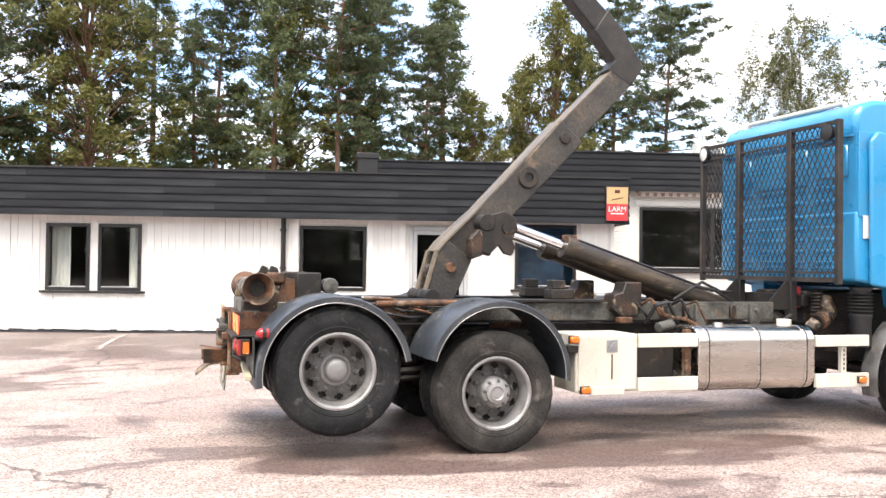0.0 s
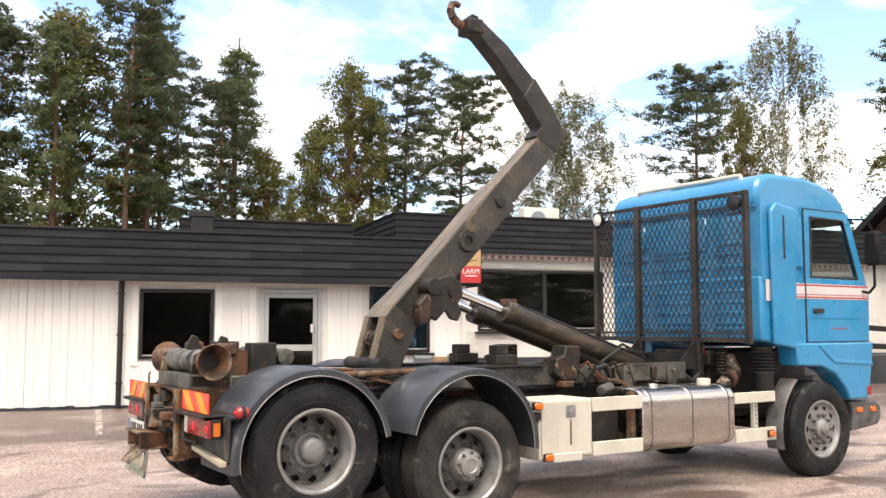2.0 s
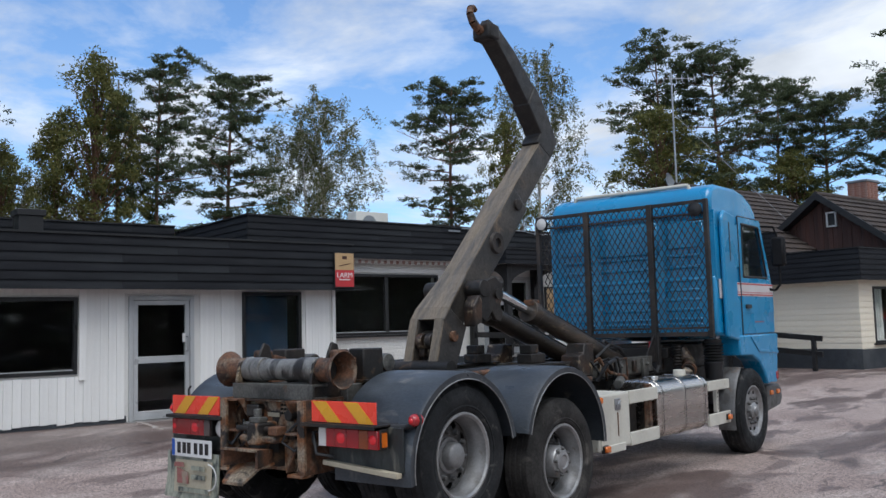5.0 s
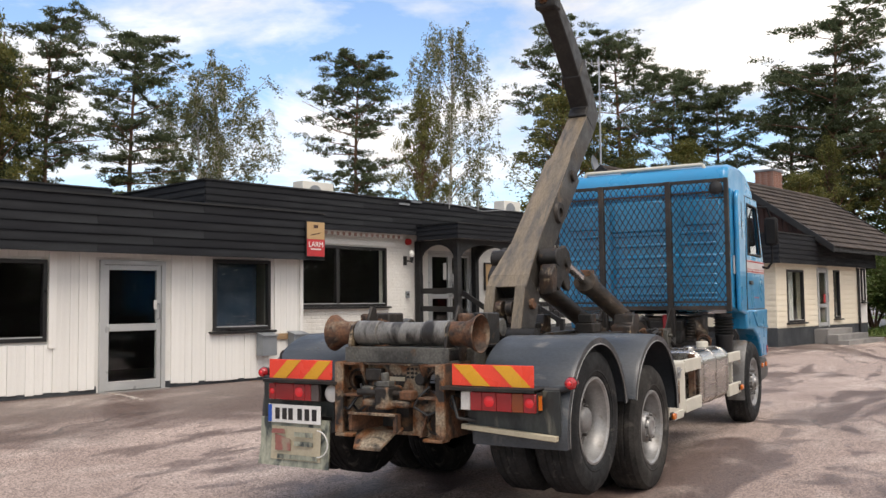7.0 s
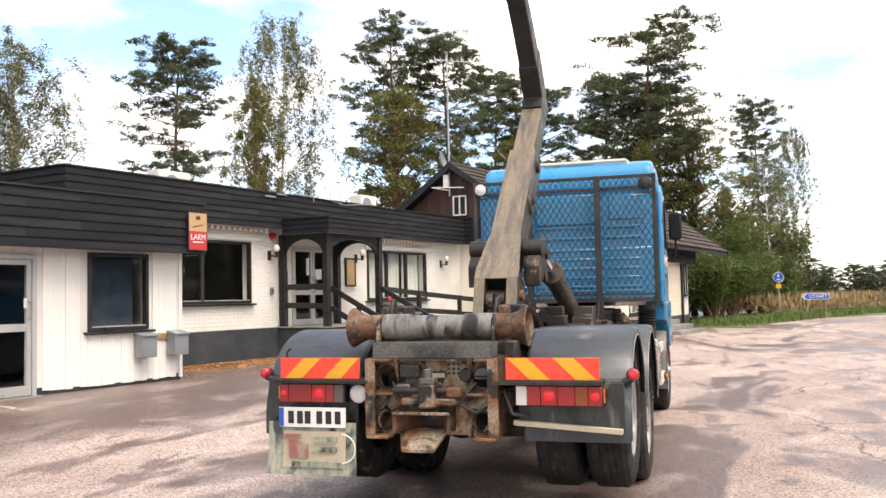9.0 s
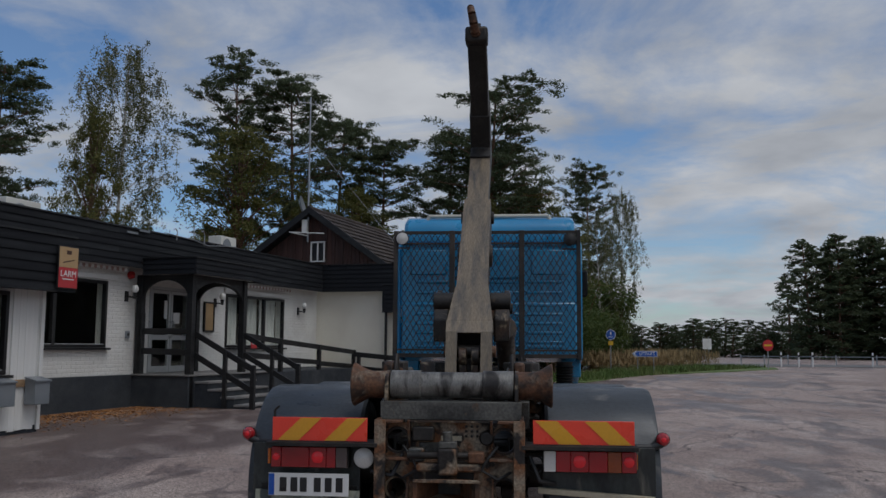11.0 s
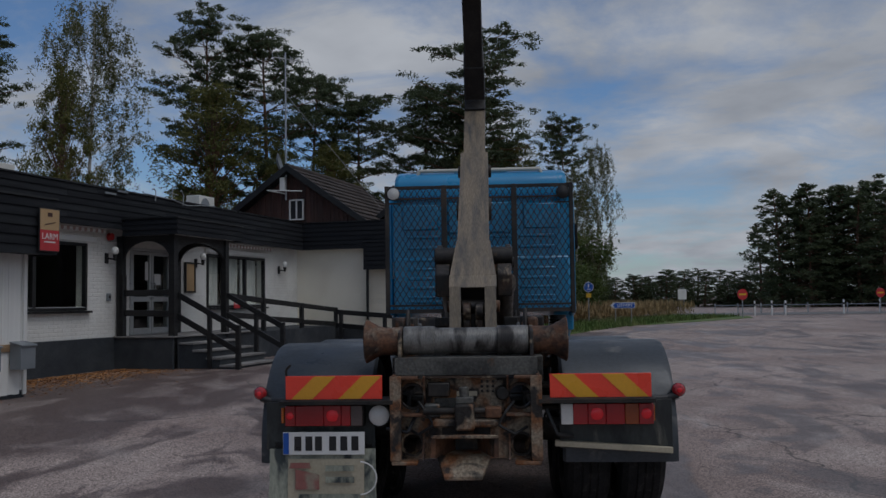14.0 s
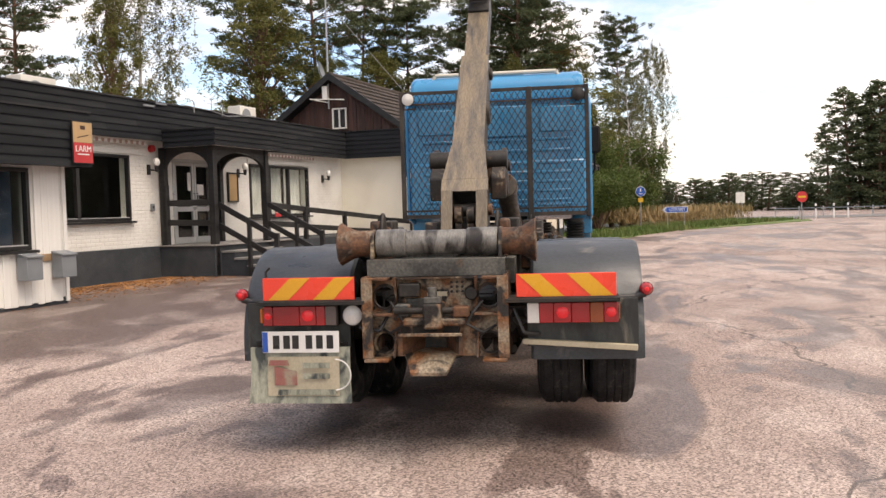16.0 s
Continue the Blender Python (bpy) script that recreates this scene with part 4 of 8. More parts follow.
tagged(part("wall_9", s, M_RENDER_CREAM, m=B), "plain rear walls of the house", "wall", kind="structure")
tagged(part("roof_3", Shape().box(19.75, 27.5, -3.1, -0.2, 3.0, 3.2).box(20.2, 27.5, -0.2, 6.0, 3.0, 3.2), M_ROOF_FELT, m=B), "flat black roof of the house front", "roof", kind="structure")
fascia("fascia_5", [(19.60, -0.05), (19.60, -3.25), (27.45, -3.25), (27.45, 0)], 2.60, 3.42, 6, "black-stained lapped fascia round the house roof")
s = Shape().cyl((HX0 + 6.45, HY0 - 0.07, 0.4), (HX0 + 6.45, HY0 - 0.07, 2.6), 0.04)
tagged(part("drainpipe", s, M_FRAME_BLACK, m=B), "black drainpipe on the house front", "drainpipe", kind="structure")
s = Shape().cyl((19.9, -0.05, 0.4), (19.9, -0.05, 3.3), 0.04)
tagged(part("drainpipe", s, M_FRAME_BLACK, m=B), "black drainpipe in the corner of the walls", "drainpipe", kind="structure")
steps = thing("steps", B @ pose(HX0 + 3.6, HY0, 0.0), "dark concrete steps up to the house door", "steps", kind="structure")
for k in range(3):
    part("step", Shape().box(-1.0 - 0.1 * k, 1.0 + 0.45 * k, -0.45 - 0.32 * k, -0.45 - 0.32 * (k - 1) if k else -0.035, 0.1, 0.72 - 0.16 * k), M_STEP, steps, bevel=0.01)
fence = thing("fence", B, "low black timber rail beside the house wall", "fence")
for z in (0.72, 1.12):
    part("rail", Shape().bar((19.6, 0.84, z + 0.24), (18.9, -2.5, z), 0.05, 0.14), M_WOOD_BLACK, fence, bevel=0.004)
for f in (0.05, 0.5, 0.92):
    part("post", Shape().box(19.6 - 0.7 * f - 0.05, 19.6 - 0.7 * f + 0.05, 0.84 - 3.34 * f - 0.05, 0.84 - 3.34 * f + 0.05, 0.2, 1.40 - 0.24 * f), M_WOOD_BLACK, fence, bevel=0.004)


# pitched tiled roofs with boarded gables
def pitched_roof(name, x0, x1, ridge_y, ridge_z, half, drop, label, gable_label):
    root = thing(name, B, label, "roof", kind="structure")
    thick = 0.12
    run = math.hypot(half, drop)
    for side in (-1, 1):
        a = (ridge_y, ridge_z)
        b = (ridge_y + side * half, ridge_z - drop)
        part("deck", Shape().prism([a, b, (b[0], b[1] - thick), (a[0], a[1] - thick)], "x", x0, x1), M_WOOD_BLACK, root)
        rows = int(run / 0.33)
        cols = int((x1 - x0) / 0.30)
        s = Shape()
        nrm = Vector((0, side * drop, half)).normalized()
        dn = Vector((0, side * half, -drop)).normalized()
        r = random.Random(side + 5)
        for j in range(rows + 1):
            for i in range(cols):
                o = Vector((x0 + i * (x1 - x0) / cols, ridge_y, ridge_z)) + dn * (j * run / (rows + 1))
                w = (x1 - x0) / cols - 0.006
                e = dn * (run / (rows + 1) + 0.03)
                lift = 0.045 + r.uniform(-0.006, 0.006)
                q = [o + nrm * 0.012, o + Vector((w * 0.5, 0, 0)) + nrm * 0.032, o + Vector((w, 0, 0)) + nrm * 0.012]
                lo = [p + e + nrm * lift for p in q]
                s.add(q + lo + [p - nrm * 0.03 for p in lo], [(0, 1, 4, 3), (1, 2, 5, 4), (3, 4, 7, 6), (4, 5, 8, 7)])
        tl = part("tiles", s, M_TILE, root, "weathered brown roof tiles", tidy=False, angle=20)
        tl["kind"] = "stuff"
        for xe in (x0 - 0.03, x1 - 0.01):
            part("barge_board", Shape().prism([(a[0], a[1] + 0.09), (b[0] + side * 0.05, b[1] + 0.06), (b[0] + side * 0.05, b[1] - 0.16), (a[0], a[1] - 0.14)], "x", xe, xe + 0.04), M_WOOD_BLACK, root, bevel=0.004)
    part("ridge", Shape().cyl((x0, ridge_y, ridge_z + 0.02), (x1, ridge_y, ridge_z + 0.02), 0.09, seg=10), M_TILE, root)
    gx = x0 + 0.35
    k = int(2 * half / 0.14)
    for i in range(k):
        y = ridge_y - half + i * 2 * half / k
        top = ridge_z - thick - 0.02 - drop / half * max(abs(y - ridge_y), abs(y + 2 * half / k - ridge_y))
        if top > 3.25:
            part("gable_board", Shape().cbox(gx - 0.02 - 0.012 * (i % 2), gx, y, y + 2 * half / k - 0.005, 3.2, top, 0.004), M_WOOD_BROWN, root, angle=20)
    part("gable_back", Shape().prism([(ridge_y - half + 0.1, 3.2), (ridge_y + half - 0.1, 3.2), (ridge_y, ridge_z - thick - 0.05)], "x", gx + 0.002, gx + 0.06), M_WOOD_BROWN, root, gable_label)
    return root


roof_4 = pitched_roof("roof_4", 20.2, 26.5, 2.75, 5.92, 3.75, 2.62, "steep brown tiled roof with a dark boarded gable", "dark red-brown boarded gable")
roof_5 = pitched_roof("roof_5", 22.2, 30.3, -0.75, 5.30, 3.0, 2.2, "brown tiled roof over the house front with a boarded gable", "dark red-brown boarded gable")


def gable_window(x, y, z, w, h, mid):
    t = thing("gable_window", B @ pose(x, y, z), "small white-framed gable window", "window", "gable windows", kind="structure")
    s = Shape().box(-0.05, 0.0, -w / 2, w / 2, -h / 2, -h / 2 + 0.045).box(-0.05, 0.0, -w / 2, w / 2, h / 2 - 0.045, h / 2)
    s.box(-0.05, 0.0, -w / 2, -w / 2 + 0.045, -h / 2, h / 2).box(-0.05, 0.0, w / 2 - 0.045, w / 2, -h / 2, h / 2)
    if mid:
        s.box(-0.045, 0.0, -0.025, 0.025, -h / 2, h / 2)
    part("frame", s, M_TRIM_WHITE, t, bevel=0.003)
    part("pane", Shape().box(-0.02, -0.012, -w / 2 + 0.05, w / 2 - 0.05, -h / 2 + 0.05, h / 2 - 0.05), M_FRAME_BLACK, t, "dark glass")


gable_window(20.50, 2.55, 4.58, 0.50, 0.66, True)
gable_window(22.50, -1.05, 4.55, 0.32, 0.45, False)
t = thing("chimney", B @ pose(25.9, -0.35, 4.9), "brick chimney stack on the tiled roof", "chimney")
part("flashing", Shape().box(-0.42, 0.42, -0.38, 0.38, 0, 0.42), M_GREY_BOX, t, bevel=0.01)
part("core", Shape().box(-0.35, 0.35, -0.31, 0.31, 0.42, 1.10), M_STEP, t)
bm_shared = Shape().cbox(0, 0.222, 0, 0.02, 0, 0.062, 0.004).mesh("brick", M_BRICK_RED, angle=20)
for row in range(9):
    for k in range(3):
        off = (row % 2) * 0.06
        for m in (pose(-0.36 + k * 0.235 + off, -0.332, 0.43 + row * 0.074), pose(-0.372, 0.32 - k * 0.215 - off * 0.2, 0.43 + row * 0.074, 0, 0, -90)):
            part("brick", bm_shared, None, t, m=m)
part("cap", Shape().box(-0.4, 0.4, -0.36, 0.36, 1.10, 1.17), M_GREY_BOX, t, bevel=0.01)
t = thing("tv_mast", B @ pose(20.45, 2.9, 4.9), "tall thin aerial mast with dish at the gable", "aerial mast")
part("mast", Shape().cyl((0, 0, 0), (0, 0, 4.75), 0.032, 0.024, 8), M_GALV, t)
part("boom", Shape().tube([(-0.45, 0.2, 4.5), (0.25, -0.7, 4.42)], 0.012), M_GALV, t)
for k in range(7):
    f = k / 6
    c = Vector((-0.45 + 0.7 * f, 0.2 - 0.9 * f, 4.5 - 0.08 * f))
    part("element", Shape().tube([c + Vector((0.12, 0.1, 0.16)), c - Vector((0.12, 0.1, 0.16))], 0.011), M_GALV, t)
part("dish", Shape().lathe([(0.001, 0.0), (0.18, 0.03), (0.32, 0.11), (0.33, 0.115), (0.18, 0.045), (0.001, 0.015)], (-0.12, 0.25, 1.15), (0.25, -0.95, 0.25), 28), M_GREY_BOX, t, "grey satellite dish")
part("lower_arm", Shape().tube([(-0.05, 0, 0.2), (-0.3, 0.5, 0.3), (-0.3, -0.7, 0.22)], 0.018), M_TRIM_WHITE, t)
part("box", Shape().box(-0.2, -0.1, -0.05, 0.12, 0.3, 0.7), M_TRIM_WHITE, t)
part("stay", Shape().tube([(0, 0, 3.4), (3.0, -3.2, -1.4)], 0.008), M_GALV, t)


# ---- trees ----
def blades(s, rng, centre, radius, count, size, flat=0.6, droop=0.0, slim=0.30, burst=0.0):
    """A clump: small pointed leaves scattered in a flattened ball; burst turns them outwards from its middle."""
    cx, cy, cz = centre
    gauss, uniform = rng.gauss, rng.uniform
    for _ in range(count):
        d = Vector((gauss(0, 1), gauss(0, 1), gauss(0, 1)))
        d.normalize()
        k = radius * uniform(0.2, 1.0)
        p = Vector((cx + d.x * k, cy + d.y * k, cz + d.z * k * flat))
        u = Vector((gauss(0, 1), gauss(0, 1), gauss(0, 0.7) - droop)).normalized()
        if burst:
            u = (u * (1 - burst) + Vector((d.x, d.y, abs(d.z) * 0.6)) * burst).normalized()
        w = u.cross(Vector((gauss(0, 1), gauss(0, 1), gauss(0, 1)))).normalized()
        a = size * uniform(0.6, 1.3)
        n = len(s.v)
        s.v += [tuple(p - u * a * 0.5 + w * a * slim), tuple(p + u * a * 0.6), tuple(p - u * a * 0.5 - w * a * slim)]
        s.f.append((n, n + 1, n + 2))


def trunk_shape(rng, height, r0, r1, bend):
    s = Shape()
    pts, n = [], 9
    bx, by = rng.uniform(-bend, bend), rng.uniform(-bend, bend)
    for i in range(n + 1):
        f = i / n
        pts.append(Vector((bx * f * f + 0.06 * math.sin(f * 7 + bx * 9), by * f * f, height * f - 0.3)))
    for i in range(n):
        fa, fb = i / n, (i + 1) / n
        s.cyl(pts[i], pts[i + 1], r0 + (r1 - r0) * fa, r0 + (r1 - r0) * fb, 8)
    return s, lambda f: pts[0].lerp(pts[-1], 0) if f <= 0 else pts[min(n - 1, int(f * n))].lerp(pts[min(n, int(f * n) + 1)], f * n - int(f * n)) if f < 1 else pts[-1]


TREE_LABEL = {
    "pine": ("tall pine with bare reddish trunk and dark layered crown", "pine tree"),
    "spruce": ("dense dark green tree narrowing towards the top", "conifer tree"),
    "birch": ("slender birch with pale trunk and thin yellowing leaves", "birch tree"),
    "leafy": ("broad dense deciduous tree with dull green leaves", "deciduous tree"),
    "far": ("dense dark tree in the wood across the road", "conifer tree"),
    "bush": ("rounded green deciduous bush at the edge of the yard", "bush"),
}


def make_tree(kind, seed, height, leafiness=1.0):
    rng = random.Random(seed)
    label, cat = TREE_LABEL[kind]
    root = thing({"pine": "pine_tree", "spruce": "conifer_tree", "birch": "birch_tree", "leafy": "deciduous_tree", "far": "conifer_tree", "bush": "bush"}[kind], pose(0, 0, -400), label, cat, {"bush": "bushes"}.get(kind, "trees round the yard"))
    leaf = Shape()
    limbs = Shape()
    if kind == "bush":
        for k in range(7):
            a = rng.uniform(0, 6.28)
            tip = Vector((math.cos(a) * height * 0.35, math.sin(a) * height * 0.35, height * rng.uniform(0.6, 0.95)))
            limbs.cyl((0, 0, -0.1), tip, 0.05, 0.012, 6)
            for j in range(5):
                c = tip * rng.uniform(0.35, 1.05) + Vector((rng.gauss(0, 0.3), rng.gauss(0, 0.3), 0)) * height * 0.2
                blades(leaf, rng, c, height * 0.2, int(230 * leafiness), 0.11, 0.8)
        part("trunk", limbs, M_BARK_PINE, root, tidy=False)
        part("crown", leaf, M_BUSH_LEAF, root, tidy=False)
        return root
    r0 = height * {"pine": 0.0125, "spruce": 0.013, "birch": 0.009, "leafy": 0.012, "far": 0.012}[kind]
    trunk, at = trunk_shape(rng, height, r0, r0 * 0.15, height * 0.03)
    if kind == "pine":
        start = rng.uniform(0.40, 0.50)
        lean_way = rng.uniform(0, 6.28)
        levels = 15
        for i in range(levels):
            g = (i + rng.uniform(-0.25, 0.25)) / levels
            f = min(0.985, start + (1 - start) * max(0.0, g))
            profile = (0.62 + 0.9 * max(g, 0)) if g < 0.35 else (1.0 - ((g - 0.35) / 0.70) ** 1.7) ** 0.5 if g < 1.04 else 0.1
            for k in range(4 if g < 0.75 else 5):
                if rng.random() < (0.26 if g < 0.5 else 0.12):
                    continue
                base = at(f)
                a = i * 1.9 + k * (6.28 / 4.3) + rng.uniform(-0.45, 0.45)
                reach = height * 0.19 * profile * rng.uniform(0.5, 1.15) * (1 + 0.22 * math.cos(a - lean_way))
                tip = base + Vector((math.cos(a) * reach, math.sin(a) * reach, reach * (rng.uniform(-0.08, 0.22) + 0.30 * g)))
                limbs.cyl(base, tip, r0 * 0.26 * (1.1 - g * 0.7), 0.012, 5)
                side = Vector((-math.sin(a), math.cos(a), 0))
                pads = 5 if reach > height * 0.09 else 3
                for j in range(pads):
                    f_ = 0.40 + 0.62 * j / (pads - 1) + rng.uniform(-0.06, 0.06)
                    q = base.lerp(tip, f_) + side * rng.gauss(0, 0.20) * reach * f_ + Vector((0, 0, rng.uniform(0.0, 0.16) * reach))
                    limbs.cyl(base.lerp(tip, f_ * 0.8), q, 0.014, 0.005, 3)
                    rad = height * rng.uniform(0.026, 0.046) * (0.75 + 0.35 * profile)
                    for _ in range(3):
                        c = q + Vector((rng.gauss(0, 0.55) * rad, rng.gauss(0, 0.55) * rad, rng.uniform(-0.10, 0.22) * rad))
                        blades(leaf, rng, c, rad * 0.62, int(33 * leafiness), 0.20, 0.42, 0.0, 0.17, 0.45)
        for j in range(8):
            blades(leaf, rng, at(1.0) + Vector((rng.gauss(0, 0.35), rng.gauss(0, 0.35), rng.uniform(-0.9, 0.15))), height * 0.024, int(60 * leafiness), 0.20, 0.5, 0.0, 0.17, 0.45)
        for j in range(7):
            f = rng.uniform(0.15, start)
            a = rng.uniform(0, 6.28)
            b = at(f)
            limbs.cyl(b, b + Vector((math.cos(a), math.sin(a), -0.1)) * height * rng.uniform(0.02, 0.05), 0.02, 0.006, 4)
        part("trunk", trunk, M_BARK_PINE, root, tidy=False)
        part("crown", leaf, M_NEEDLE, root, tidy=False)
    elif kind == "spruce":
        n = 40
        for i in range(n):
            f = 0.10 + 0.88 * i / n
            base = at(f)
            for a in (i * 2.4, i * 2.4 + 2.1, i * 2.4 + 4.2):
                reach = height * (0.20 * (1 - f) ** 0.75 + 0.012) * rng.uniform(0.65, 1.15)
                tip = base + Vector((math.cos(a) * reach, math.sin(a) * reach, -reach * rng.uniform(0.0, 0.35)))
                if i % 2 == 0:
                    limbs.cyl(base, tip, r0 * 0.2 * (1.1 - f), 0.01, 4)
                for j in range(4):
                    blades(leaf, rng, base.lerp(tip, rng.uniform(0.3, 1.05)) - Vector((0, 0, rng.uniform(0, 0.35))), height * rng.uniform(0.016, 0.034), int(46 * leafiness), 0.20, 0.5, 0.7, 0.16)
        part("trunk", trunk, M_BARK_PINE, root, tidy=False)
        part("crown", leaf, M_SPRUCE, root, tidy=False)
    elif kind == "far":
        for i in range(90):
            f = 0.06 + 0.93 * (i / 90)
            a = i * 2.4
            reach = height * (0.20 * (1 - f) ** 0.55 + 0.012) * rng.uniform(0.25, 1.15)
            c = at(f) + Vector((math.cos(a) * reach, math.sin(a) * reach, rng.uniform(-0.04, 0.04) * height))
            limbs.cyl(at(f), c, 0.04, 0.01, 4)
            blades(leaf, rng, c, height * (0.058 - 0.03 * f), int(40 * leafiness), 0.34, 0.7, 0.3, 0.24)
        part("trunk", trunk, M_BARK_PINE, root, tidy=False)
        part("crown", leaf, M_NEEDLE, root, tidy=False)
    elif kind == "leafy":
        for i in range(150):
            a, f = i * 2.4 + rng.uniform(-0.3, 0.3), (i + 0.5) / 150
            w = math.sin(math.pi * (0.10 + 0.86 * f)) ** 0.8 * (1.08 - 0.35 * f)
            rr = height * 0.22 * w * (rng.uniform(0.55, 1.12) if i % 3 else rng.uniform(0.1, 0.5))
            c = at(min(0.99, 0.16 + 0.84 * f)) + Vector((math.cos(a) * rr, math.sin(a) * rr, rng.uniform(-0.03, 0.03) * height))
            limbs.cyl(at(max(0.1, 0.08 + 0.72 * f)), c, 0.035, 0.008, 4)
            blades(leaf, rng, c, height * rng.uniform(0.022, 0.058), int(125 * leafiness), 0.135, 1.0, 0.6, 0.28)
        part("trunk", trunk, M_BARK_PINE, root, tidy=False)
        part("crown", leaf, M_LEAFY, root, tidy=False)
    else:
        n = 40
        for i in range(n):
            f = 0.26 + 0.72 * i / n
            base = at(f)
            a = i * 2.4 + rng.uniform(-0.4, 0.4)
            g = (f - 0.26) / 0.74
            reach = height * (0.035 + 0.135 * math.sin(math.pi * (0.14 + 0.82 * g))) * rng.uniform(0.65, 1.2)
            tip = base + Vector((math.cos(a) * reach, math.sin(a) * reach, reach * rng.uniform(0.6, 1.1)))
            limbs.cyl(base, tip, r0 * 0.32 * (1.1 - g * 0.8), 0.012, 5)
            for j in range(6):
                top = base.lerp(tip, rng.uniform(0.35, 1.05))
                hang = top + Vector((rng.gauss(0, 0.28) + math.cos(a) * 0.2, rng.gauss(0, 0.28) + math.sin(a) * 0.2, -rng.uniform(0.5, 2.1)))
                limbs.cyl(top, hang, 0.010, 0.004, 3)
                for w in (0.0, 0.3, 0.65, 1.0):
                    blades(leaf, rng, top.lerp(hang, w), height * rng.uniform(0.010, 0.026), int(25 * leafiness), 0.115, 1.25, 0.8, 0.26)
        part("trunk", trunk, M_BARK_BIRCH, root, tidy=False)
        part("crown", leaf, M_BIRCH_LEAF, root, tidy=False)
    tagged(part("branchwork", limbs, M_BARK_BIRCH if kind == "birch" else M_BARK_PINE, root, tidy=False), kind="stuff")
    return root


MODELS = {"pine": [make_tree("pine", k, 16.0, 1.0) for k in (1, 2, 3, 4)], "spruce": [make_tree("spruce", k, 16.0) for k in (11, 12)], "birch": [make_tree("birch", k, 15.0) for k in (21, 22, 23)], "leafy": [make_tree("leafy", k, 12.0) for k in (41, 42)], "far": [make_tree("far", k, 14.0) for k in (51, 52, 53)], "bush": [make_tree("bush", k, 3.5) for k in (31, 32)]}
BASE = {"pine": 16.0, "spruce": 16.0, "birch": 15.0, "leafy": 12.0, "far": 14.0, "bush": 3.5}
used = set()


def plant(kind, x, y, height, which=0, turn=None, wide=1.0):
    model = MODELS[kind][which % len(MODELS[kind])]
    k = height / BASE[kind]
    turn = (x * 37 + y * 53) % 360 if turn is None else turn
    m = pose(x, y, ground_z(x, y) - 0.05, 0, 0, turn) @ Matrix.Diagonal((k * wide, k * wide, k, 1))
    if (kind, which % len(MODELS[kind])) in used:
        copy_thing(model, m)
    else:
        used.add((kind, which % len(MODELS[kind])))
        model.matrix_basis = m


# single trees behind the buildings
plant("birch", 36.5, 43.0, 16.4, 0, wide=1.35)
plant("birch", 35.6, 43.6, 14.0, 2, wide=1.3)
plant("pine", 34.9, 32.0, 14.6, 0)
plant("birch", 31.4, 24.5, 14.2, 1, wide=0.95)
plant("leafy", 28.2, 24.0, 10.6, 0, wide=0.72)
plant("pine", 40.2, 22.0, 15.8, 1, wide=0.95)
plant("pine", 40.1, 19.0, 15.0, 2, wide=1.0)
plant("leafy", 36.6, 20.8, 11.6, 1, wide=1.3)
plant("leafy", 38.5, 18.0, 10.4, 0, wide=1.15)
plant("pine", 44.0, 17.5, 14.0, 3)
plant("pine", 43.0, 14.8, 13.6, 0, wide=1.1)
plant("leafy", 41.5, 15.6, 9.8, 1, wide=1.1)
plant("pine", 40.5, 9.0, 14.8, 1, wide=1.25)
plant("pine", 43.5, 11.2, 13.6, 2, wide=1.2)
plant("leafy", 38.2, 9.0, 9.6, 0, wide=1.15)
plant("pine", 41.6, 8.2, 13.4, 3, wide=1.2)
plant("leafy", 41.0, 6.8, 9.8, 1, wide=1.3)
plant("leafy", 43.4, 5.2, 7.6, 0, wide=1.25)
plant("leafy", 45.6, 4.0, 5.6, 1, wide=1.3)
plant("leafy", 36.0, 10.0, 7.0, 1, wide=1.2)
plant("pine", 48.9, 3.1, 14.0, 3, wide=0.75)
plant("birch", 45.7, 1.7, 10.6, 1, wide=0.7)
plant("birch", 44.2, 3.0, 9.0, 2, wide=0.8)
# the row behind the low wing
plant("leafy", 20.0, 42.2, 17.2, 0, wide=1.3)
plant("leafy", 18.8, 43.4, 12.6, 1, wide=0.8)
plant("pine", 23.4, 42.0, 15.6, 1)
plant("spruce", 22.2, 43.5, 14.8, 0, wide=1.1)
plant("pine", 21.9, 34.6, 13.9, 2, wide=1.0)
plant("spruce", 14.2, 42.9, 16.0, 1, wide=1.25)
plant("leafy", 15.6, 42.0, 10.5, 1, wide=0.8)
plant("pine", 11.6, 46.0, 17.2, 0, wide=0.85)
plant("pine", 12.4, 40.0, 14.6, 3, wide=0.8)
plant("birch", 18.0, 44.0, 8.6, 0)
r = random.Random(9)
for i in range(24):
    x = -24 + i * 1.45 + r.uniform(-0.6, 0.6)
    plant(("spruce", "pine", "spruce", "leafy", "pine", "spruce")[i % 6], x, 38 + r.uniform(0, 8) + 0.05 * x, r.uniform(14.5, 17.5), i, wide=r.uniform(0.75, 0.95))
for i in range(30):
    x = -30 + i * 1.45 + r.uniform(-0.6, 0.6)
    plant("far", x, 50 + r.uniform(0, 6), r.uniform(8.5, 12.5), i, wide=1.4)
